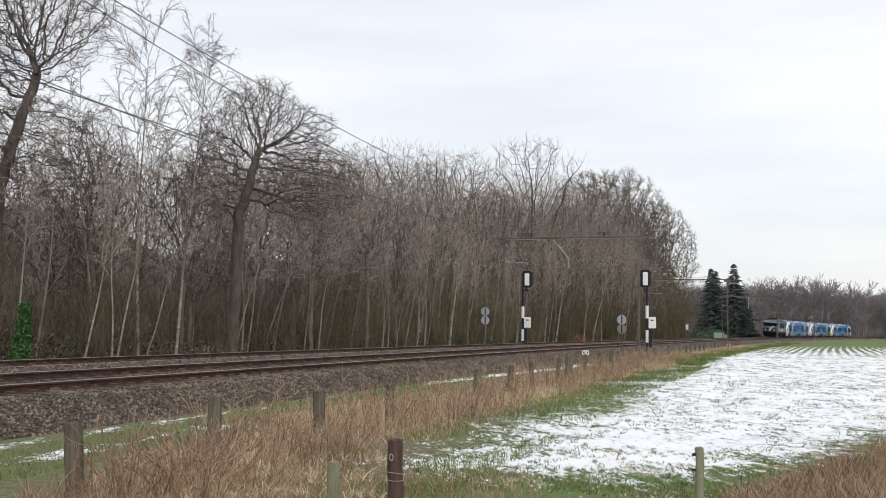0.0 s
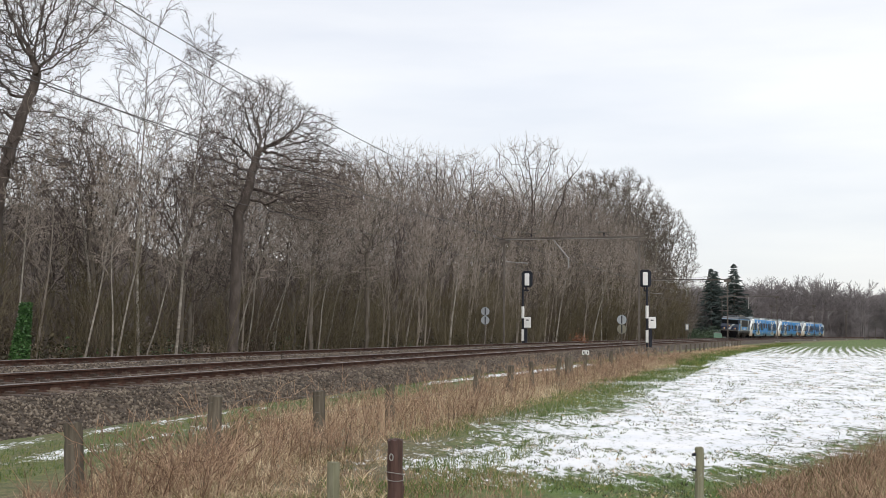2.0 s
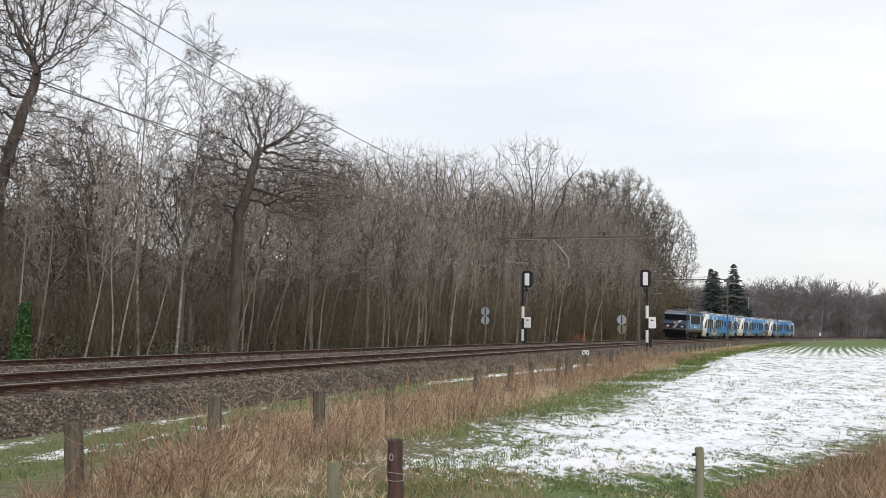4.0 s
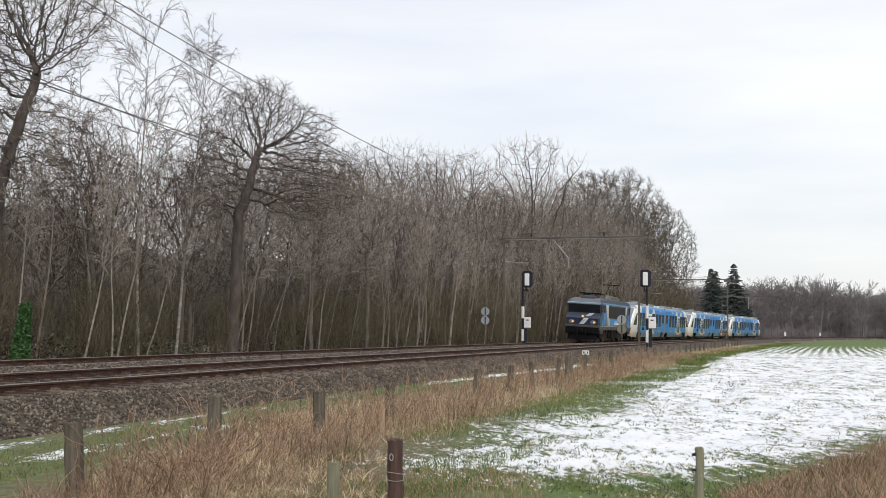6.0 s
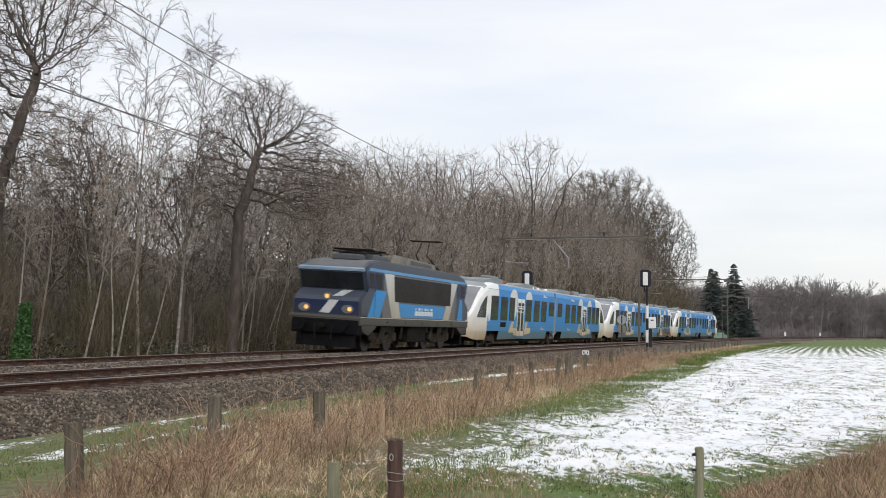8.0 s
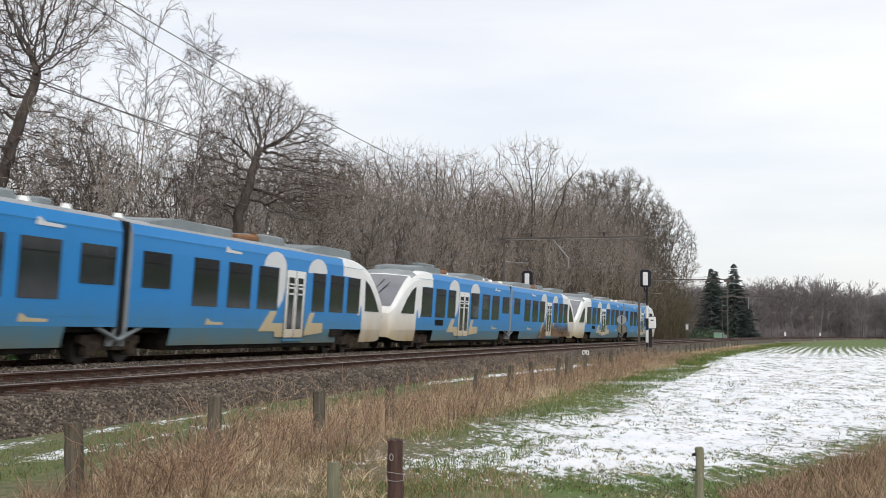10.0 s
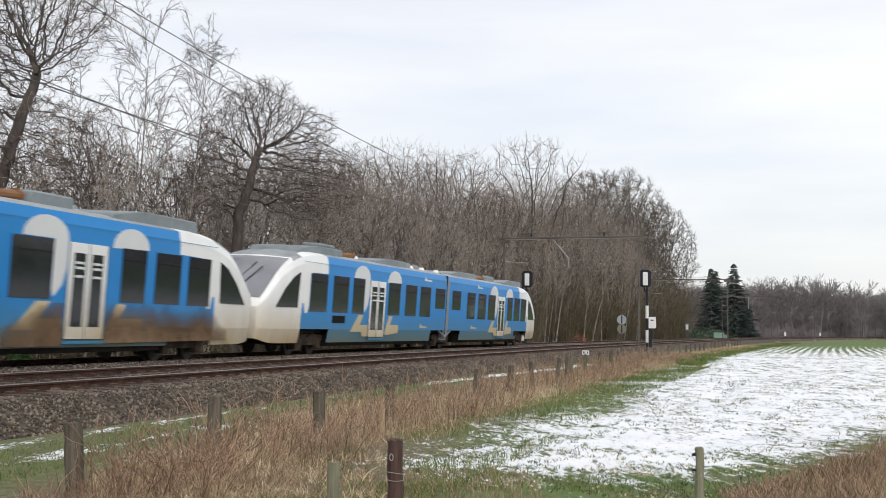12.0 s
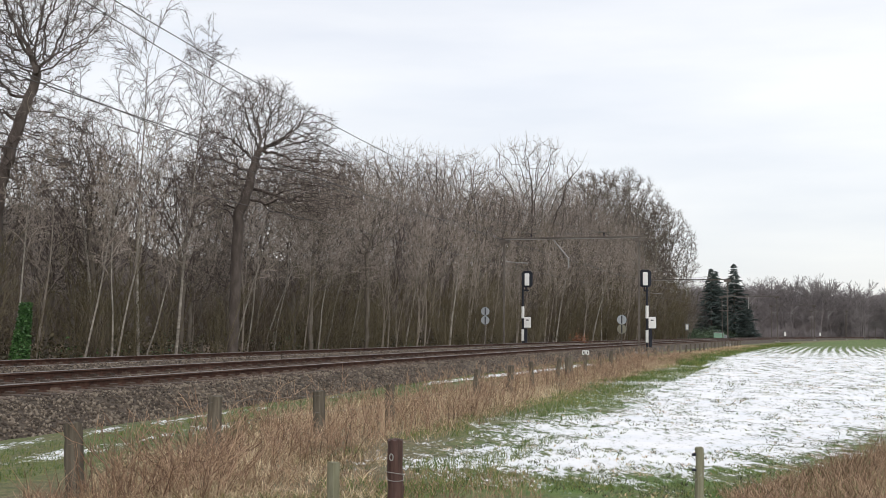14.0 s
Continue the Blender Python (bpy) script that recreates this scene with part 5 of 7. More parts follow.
def build_grass():
    # dead tall grass along the fence
    for seed, n, mat, lat0, lat1, hi, power, label in ((1, 30000, "dry_grass", 9.4, 12.8, 0.36, 2.0, "tall dead straw-coloured grass along the fence"), (2, 22000, "bramble", 9.0, 12.9, 0.42, 1.8, "reddish-brown dead stems and brambles along the fence"), (3, 9000, "dry_grass", 9.3, 12.9, 0.42, 0.8, "pale dead grass along the railway fence")):
        s, lat, x, y, z, rng = strip_points(n, -53, 75, lat0, lat1, seed, power)
        keep = (patchy(x, y, 1.4, seed) > -0.2) & (-lat > 9.2 + 2.7 * np.clip((-42.5 - s) / 8, 0, 1) + 0.4 * patchy(x, y, 2.2, seed + 20))
        edge = np.clip(np.minimum(-lat - lat0, lat1 + lat) / 0.9, 0.3, 1)
        L = hi * rng.uniform(0.35, 1.25, n) * edge * (1 - 0.4 * np.clip((s + 42) / 9, 0, 1))
        w = np.where(y < 25, 0.0028, 0.0028 + (y - 25) * 0.00012) * rng.uniform(0.7, 1.4, n)
        sel = [q[keep] for q in (x, y, z, L, w, rng.uniform(0.15, 1.0, n))]
        blades("dead_grass", sel, M[mat], label, "dead grass", seed)
    # short green grass on the verge and round the snow
    for seed, n, s0, s1, lat0, lat1, hi in ((4, 20000, -52, 5, 7.2, 10.2, 0.06), (5, 22000, -53, -5, 12.2, 14.4, 0.09), (6, 12000, -5, 130, 11.2, 13.8, 0.2)):
        s, lat, x, y, z, rng = strip_points(n, s0, s1, lat0, lat1, seed, 2.0)
        w = (0.003 + np.clip(y - 20, 0, 200) * 0.00018) * rng.uniform(0.7, 1.4, n)
        keep = patchy(x, y, 1.1, seed) > -0.12
        blades("green_grass", [q[keep] for q in (x, y, z, hi * rng.uniform(0.5, 1.4, n), w, rng.uniform(0.2, 0.9, n))], M["green_grass"], "short green winter grass", "grass", seed)
    # clumps of grass that stand out of the snow
    rng = np.random.RandomState(9)
    for mat, m, seed in (("green_grass", 1500, 9), ("dry_grass", 600, 19), ("field_tuft", 1900, 29)):
        n = m * 7
        cy = 10.8 + 95 * rng.uniform(0, 1, m) ** 1.9
        cx = -0.5 + (cy * 0.42 + 0.5) * rng.uniform(0, 1, m)
        size = np.repeat(rng.uniform(0.03, 0.10, m) * (0.7 + cy / 60), 7)
        x = np.repeat(cx, 7) + rng.normal(0, 1, n) * size
        y = np.repeat(cy, 7) + rng.normal(0, 1, n) * size
        s, lat = along(x, y)
        keep = (lat < -13.1) & (s < 130) & (y > 10.4 + 1.2 * np.clip(x - 2.9, 0, 30)) & (patchy(x, y, 0.7, 5) > -0.45)
        w = (0.0045 + np.clip(y - 15, 0, 200) * 0.00022) * rng.uniform(0.7, 1.5, n)
        blades("field_grass", [q[keep] for q in (x, y, ground_z(x, y), 0.042 * rng.uniform(0.4, 1.5, n), w, rng.uniform(0.6, 1.3, n))], M[mat], "grass clumps poking through the snow", "grass", seed)
    # green clumps along the near edge of the snow
    n = 9000
    x, y = rng.uniform(-1.2, 4.6, n), 9.8 + 3.2 * rng.uniform(0, 1, n) ** 1.6
    keep = patchy(x, y, 2.4, 41) > 0.0
    blades("green_grass", [q[keep] for q in (x, y, ground_z(x, y), 0.07 * rng.uniform(0.5, 1.5, n), 0.003 * rng.uniform(0.7, 1.4, n), rng.uniform(0.3, 1.0, n))], M["green_grass"], "short green winter grass", "grass", 11)
    # foreground straw in the near corner of the field
    n = 15000
    x = rng.uniform(2.5, 8.5, n)
    y = 9.4 + (2.0 + 1.5 * np.clip(x - 3.0, -0.3, 9)) * rng.uniform(0, 1, n)
    hi = np.clip(0.10 + 0.085 * (x - 2.2), 0.06, 0.5)
    blades("dead_grass", (x, y, ground_z(x, y), hi * rng.uniform(0.5, 1.3, n), 0.0024 * rng.uniform(0.7, 1.5, n), rng.uniform(0.3, 1.1, n)), M["bramble"], "coarse dead grass at the near edge of the field", "dead grass", 10)
    n = 3500
    x = rng.uniform(-2.8, 0.9, n)
    y = rng.uniform(9.6, 12.6, n)
    blades("dead_grass", (x, y, ground_z(x, y), 0.10 * rng.uniform(0.5, 1.6, n), 0.0022 * rng.uniform(0.7, 1.5, n), rng.uniform(0.3, 1.1, n)), M["bramble"], "short dead grass by the fence", "dead grass", 12)
    # a matted layer of flattened straw, with green tufts between
    for seed, m, mat, hi, lean, lo, label in ((51, 26000, "dry_grass", 0.20, 1.35, -0.15, "flattened straw matted over the verge"), (52, 15000, "bramble", 0.22, 1.25, 0.05, "matted reddish-brown dead stems"), (53, 9000, "green_grass", 0.12, 0.8, 0.25, "short green winter grass")):
        s, lat, x, y, z, r5 = strip_points(m, -53, 10, 9.6, 14.2, seed, 2.4)
        keep = (patchy(x, y, 1.9, seed) > lo) & (-lat > 9.4 + 2.4 * np.clip((-42.5 - s) / 8, 0, 1)) & (-lat < 12.6 + 0.4 * patchy(x, y, 1.2, 3))
        w = (0.0026 + np.clip(y - 16, 0, 60) * 0.00011) * r5.uniform(0.7, 1.5, m)
        blades("dead_grass" if mat != "green_grass" else "green_grass", [q[keep] for q in (x, y, z, hi * r5.uniform(0.5, 1.5, m), w, lean * r5.uniform(0.6, 1.2, m))], M[mat], label, "grass", seed)
    n = 9000
    x, y = rng.uniform(-3.4, 0.5, n), rng.uniform(9.0, 14.5, n)
    keep = (patchy(x, y, 2.6, 71) > -0.1) & (x < -0.55 + 0.35 * patchy(x, y, 3.0, 72))
    blades("dead_grass", [q[keep] for q in (x, y, ground_z(x, y), rng.uniform(0.06, 0.26, n), 0.0026 * rng.uniform(0.7, 1.5, n), rng.uniform(0.7, 1.5, n))], M["dry_grass"], "flattened straw matted over the verge", "dead grass", 71)
    # dark dry weed stalks that stand above the grass
    s, lat, x, y, z, r5 = strip_points(520, -52, -5, 9.0, 12.6, 61, 1.5)
    keep = -lat > 9.0 + 2.0 * np.clip((-42.5 - s) / 8, 0, 1)
    blades("weed_stalks", [q[keep] for q in (x, y, z, r5.uniform(0.35, 0.75, 520), np.full(520, 0.0036), r5.uniform(0.02, 0.35, 520))], M["stalk"], "dark dry weed stalks above the dead grass", "weeds", 61)
    # brambles and dead stalks in the fence line
    rr = random.Random(4)
    woods = [grow(400 + i, dict(SHRUB, fine=0.003, wander=[0.16, 0.2], lift=[-0.02, 0.0, -0.05], kids=[5, 2], segs=[4, 2]), 0.8, 0.006, stems=5) for i in range(4)]
    pl = []
    for _ in range(230):
        ss = -52 + 60 * rr.random() ** 1.5
        p = on_ground(ss, -rr.uniform(9.3 + 2.5 * min(1, max(0, (-42.5 - ss) / 8)), 12.6))
        pl.append((p.x, p.y, p.z, rr.uniform(0, 6.28), rr.uniform(0.55, 1.15), rr.randrange(4)))
    scatter("brambles", woods, pl, M["bramble"], "tangled dead bramble stems along the fence", "brambles")


def build_stones():
    """Loose ballast stones on the shoulders and between the rails."""
    rng = np.random.RandomState(3)
    shape = np.array([(1, 0, 0), (-1, 0, 0), (0, 1, 0), (0, -1, 0), (0, 0, 1), (0, 0, -1)], float)
    faces = np.array([(0, 2, 4), (2, 1, 4), (1, 3, 4), (3, 0, 4), (2, 0, 5), (1, 2, 5), (3, 1, 5), (0, 3, 5)])
    vs, fs, base = [], [], 0
    for n, s0, s1, u0, u1, power in ((27000, -53, 30, -2.5, -0.95, 1.8), (3500, -50, 30, 0.95, 1.6, 1.6), (2500, -50, 10, -0.6, 0.6, 1.5), (9000, -48, 50, 2.0, 4.1, 1.6), (2000, -40, 40, 5.8, 6.9, 1.5)):
        s = s0 + (s1 - s0) * rng.uniform(0, 1, n) ** power
        u = rng.uniform(u0, u1, n)
        lat = -SPACING + u
        a = np.interp(s, _S, _A)
        x = np.interp(s, _S, _X) - np.cos(a) * lat
        y = np.interp(s, _S, _Y) + np.sin(a) * lat
        near = np.where(lat > -SPACING / 2, u - SPACING, u)
        z = np.where(near < -1.55, -0.165 + (near + 1.55) * 0.584, -0.165 + CANT * near) + GRADE * s
        z = np.where(near < -1.55, z - 1.55 * CANT * np.clip(1 + (near + 1.55) / 0.95, 0, 1), z)
        heap = (lat > -3.3) & (lat < -1.0)
        z = np.where(heap, np.interp(lat, [-3.45, -2.7, -1.9, -1.0], [-0.30, -0.11, -0.058, -0.057]) + GRADE * s, z)
        k = rng.uniform(0.015, 0.037, n)
        sc = k[:, None] * rng.uniform(0.65, 1.35, (n, 3))
        v = shape[None] * sc[:, None, :] * rng.uniform(0.75, 1.25, (n, 6, 1))
        t, p = rng.uniform(0, 6.283, n), rng.uniform(-0.8, 0.8, n)
        ct, st, cp, sp = np.cos(t)[:, None], np.sin(t)[:, None], np.cos(p)[:, None], np.sin(p)[:, None]
        vx, vy, vz = v[..., 0], v[..., 1] * cp - v[..., 2] * sp, v[..., 1] * sp + v[..., 2] * cp
        v = np.stack([vx * ct - vy * st + x[:, None], vx * st + vy * ct + y[:, None], vz + z[:, None] + k[:, None] * 0.35], -1)
        vs.append(v.reshape(-1, 3))
        f = (faces[None] + (np.arange(n) * 6)[:, None, None] + base).reshape(-1, 3)
        fs.append(np.concatenate([f, -np.ones((len(f), 1), int)], 1))
        base += n * 6
    stuff("ballast_stones", np.concatenate(vs), np.concatenate(fs), M["stone"], "loose grey-brown crushed ballast stones beside the rails", "stones")


M["stalk"] = material("dark_dry_stalk", [(0.05, 0.034, 0.024), (0.09, 0.064, 0.045), (0.15, 0.11, 0.08)], 0.8, 0.9, 0, 0, island=0.4)
M["field_tuft"] = material("dark_grass", [(0.03, 0.04, 0.018), (0.06, 0.07, 0.032), (0.10, 0.105, 0.055)], 0.8, 0.85, 0, 0, island=0.5)
build_grass()
build_stones()

# ---- the train: x runs back from the nose, y < 0 is the field side, z from the rail top ----
def soiled(name, clean, dirty, z0, z1, rough=0.38, scale=1.3):
    """Paint with road grime that thickens towards the skirt in uneven streaks."""
    m = material(name, [tuple(c * 0.93 for c in clean), clean], 2.0, rough, 0, 0.02, spec=0.22)
    n, l = m.node_tree.nodes, m.node_tree.links
    b = n["Principled BSDF"]
    ramp_color = b.inputs["Base Color"].links[0].from_socket
    tc = n.new("ShaderNodeTexCoord")
    sep = n.new("ShaderNodeSeparateXYZ")
    l.new(tc.outputs["Object"], sep.inputs[0])
    rng = n.new("ShaderNodeMapRange")
    for i, v in ((1, z0), (2, z1), (3, 1.0), (4, 0.0)):
        rng.inputs[i].default_value = v
    l.new(sep.outputs["Z"], rng.inputs[0])
    mp = n.new("ShaderNodeMapping")
    mp.inputs["Scale"].default_value = (1.0, 1.0, 0.35)
    l.new(tc.outputs["Object"], mp.inputs[0])
    t = n.new("ShaderNodeTexNoise")
    t.inputs["Scale"].default_value, t.inputs["Detail"].default_value = scale, 6
    l.new(mp.outputs[0], t.inputs["Vector"])
    mul = n.new("ShaderNodeMath")
    mul.operation, mul.use_clamp = "MULTIPLY", True
    l.new(rng.outputs[0], mul.inputs[0])
    add = n.new("ShaderNodeMath")
    add.operation = "ADD"
    add.inputs[1].default_value = 0.35
    l.new(t.outputs["Fac"], add.inputs[0])
    l.new(add.outputs[0], mul.inputs[1])
    mix = n.new("ShaderNodeMix")
    mix.data_type = "RGBA"
    l.new(mul.outputs[0], mix.inputs["Factor"])
    l.new(ramp_color, mix.inputs["A"])
    mix.inputs["B"].default_value = (*dirty, 1)
    l.new(mix.outputs["Result"], b.inputs["Base Color"])
    return m


GRIME = (0.17, 0.135, 0.09)
M["blue"] = soiled("railcar_blue_paint", (0.012, 0.235, 0.62), (0.085, 0.2, 0.24), 0.4, 1.75)
M["car_white"] = soiled("railcar_white_paint", (0.86, 0.87, 0.86), (0.46, 0.34, 0.17), 0.5, 2.0)
M["cream"] = soiled("railcar_cream_marking", (0.62, 0.52, 0.33), (0.42, 0.33, 0.19), 0.3, 1.8)
M["marking"] = material("white_marking_film", [(0.66, 0.68, 0.69), (0.74, 0.75, 0.76)], 2, 0.4)
M["skirt"] = soiled("grimy_skirt_paint", (0.05, 0.25, 0.42), (0.17, 0.19, 0.15), 0.45, 1.3, 0.5)
M["roof_grey"] = material("railcar_grey_roof", [(0.20, 0.225, 0.24), (0.29, 0.315, 0.33), (0.36, 0.385, 0.40)], 3, 0.6, 0, 0.1)
M["roof_gear"] = material("roof_equipment_grey", [(0.16, 0.19, 0.205), (0.25, 0.285, 0.30)], 3, 0.55)
M["rusty_pipe"] = material("rusty_exhaust", [(0.16, 0.07, 0.03), (0.30, 0.15, 0.07)], 5, 0.9, 0, 0.3)
M["glass"] = material("dark_tinted_glass", [(0.008, 0.01, 0.013), (0.026, 0.03, 0.036)], 1.5, 0.08, 0, 0.0, spec=0.28)
# pale grey base paints in the sky reflected by the raked glass
M["screen"] = material("sky_reflection_glass", [(0.15, 0.155, 0.175), (0.24, 0.245, 0.27)], 1.0, 0.06, 0, 0.0, spec=0.8)
M["under"] = material("black_underframe", [(0.006, 0.005, 0.005), (0.014, 0.012, 0.01), (0.032, 0.026, 0.02)], 5, 0.85, 0, 0.2, spec=0.1)
M["bogie"] = material("brown_dusty_bogie", [(0.018, 0.013, 0.01), (0.042, 0.031, 0.024), (0.085, 0.063, 0.047)], 5, 0.85, 0, 0.3, spec=0.15)
M["wheel"] = material("worn_wheel_steel", [(0.03, 0.025, 0.022), (0.06, 0.05, 0.043)], 5, 0.6, 0.3)
M["rubber"] = material("black_rubber", [(0.01, 0.01, 0.011), (0.02, 0.02, 0.022)], 4, 0.8, spec=0.1)


def plate(points, y, thick, bm=None):
    """A plate of outline (x, z) standing on the side wall at y, proud outwards."""
    return prism(points, y, y + (thick if y > 0 else -thick), bm)


def arch(x0, x1, z0, z1, steps=10):
    """The upper half of an oval."""
    c, r = (x0 + x1) / 2, (x1 - x0) / 2
    return [(c - r * math.cos(math.pi * i / steps), z0 + (z1 - z0) * math.sin(math.pi * i / steps)) for i in range(steps + 1)]


def wheelset(parent, x, r):
    axle = part("axle", rod((x, -0.8, r), (x, 0.8, r), 0.07), M["wheel"], parent)
    for y in (-0.75, 0.75):
        bm = rod((x, y - 0.065, r), (x, y + 0.065, r), r, sides=28)
        rod((x, y * 0.9 - 0.02, r), (x, y * 0.9 + 0.02, r), r + 0.028, sides=28, bm=bm)
        part("wheel", bm, M["wheel"], parent, smooth=False)
    return axle


def bogie(parent, x, wheelbase, r, mat):
    b = thing("bogie", Matrix.Translation((x, 0, 0)), "", "")
    b.parent = parent
    half = wheelbase / 2
    for y in (-1.02, 1.02):
        bm = prism([(-half - 0.45, 0.55), (-half - 0.1, 0.42), (-half + 0.35, 0.36), (half - 0.35, 0.36), (half + 0.1, 0.42), (half + 0.45, 0.55), (half + 0.4, 0.72), (half * 0.5, 0.78), (0.0, 0.62), (-half * 0.5, 0.78), (-half - 0.4, 0.72)], y - 0.07, y + 0.07)
        part("side_frame", bm, mat, b)
        for dx in (-half, half):
            part("axle_box", box(dx - 0.17, dx + 0.17, y - 0.14, y + 0.14, r - 0.16, r + 0.2, 0.03), mat, b)
            part("spring", rod((dx * 0.55, y, 0.42), (dx * 0.55, y, 0.82), 0.1, sides=10), mat, b)
    part("bolster", box(-0.4, 0.4, -1.0, 1.0, 0.4, 0.75, 0.03), mat, b)
    for dx in (-half, half):
        wheelset(b, dx, r)
    return b


def railcar_section(x):
    """Half section of the railcar body at x metres from the nose: (y, z) up from the skirt to the crown."""
    w = 1.375 * float(np.interp(x, [0, 0.15, 0.4, 0.9, 1.6, 2.4], [0.82, 0.90, 0.955, 0.98, 0.995, 1.0]))
    top = float(np.interp(x, [0, 0.15, 0.5, 1.0, 1.5, 2.0, 2.5, 3.2, 4.2, 5.0], [1.66, 1.85, 2.2, 2.64, 3.0, 3.28, 3.47, 3.64, 3.74, 3.76]))
    k = float(np.interp(x, [0, 2.2, 4.5], [0.90, 0.88, 0.62]))
    low = float(np.interp(x, [0, 0.5, 1.2], [0.62, 0.5, 0.46]))
    rise = top - 1.62
    return [(0.94 * w, low), (w, 0.95), (w, 1.2), (w, 1.62), (w * 0.998, 1.62 + rise * 0.625), (w * 0.985, 1.62 + rise * 0.80), (w * 0.93, 1.62 + rise * 0.92), (w * k, 1.62 + rise * 0.985), (0.0, top + 0.03)]


def railcar_half(parent, flip):
    """One articulated half: a lofted shell in four paints."""
    stations = [0, 0.15, 0.4, 0.7, 1.1, 1.5, 1.9, 2.3, 2.62, 3.0, 3.5, 4.2, 5.3, 5.62, 8.0, 12.0, 16.0, 18.3, 20.55]
    vs, fs, mi = [], [], []
    for x in stations:
        half = railcar_section(x)
        ring = [(-y, z) for y, z in half] + [(y, z) for y, z in half[-2::-1]]
        vs += [((41.6 - x) if flip else x, y, z) for y, z in ring]
    n = 17
    for i in range(len(stations) - 1):
        x = (stations[i] + stations[i + 1]) / 2
        for k in range(n - 1):
            row = k if k < 8 else 15 - k
            if row == 0 and (3.0 < x < 5.62 or x > 18.3):
                continue
            if x < 3.0:
                mat = 1 if row < 6 else 3 if x > 2.2 else 1
                if row == 7 and x < 2.2:
                    mat = 1
            elif row == 7:
                mat = 3
            elif x < 5.3 and row in (4, 5, 6):
                mat = 1
            elif row < 1:
                mat = 2 if x > 5.6 else 0
            else:
                mat = 3 if row == 6 else 0
            if x < 0.2 and row < 2:
                mat = 1
            a = i * n + k
            fs.append((a, a + 1, a + n + 1, a + n))
            mi.append(mat)
    for i, st in ((0, 0), (len(stations) - 1, 1)):
        fs.append(tuple(range(i * n, (i + 1) * n)))
        mi.append(1 if st == 0 else 3)
    me = mesh_of("car_body", vs, fs, [M["blue"], M["car_white"], M["skirt"], M["roof_grey"]], index=mi)
    bm = bmesh.new()
    bm.from_mesh(me)
    bmesh.ops.recalc_face_normals(bm, faces=bm.faces)
    bm.to_mesh(me)
    bm.free()
    return part("car_body", me, None, parent, "blue car body with white nose and grimy skirt")


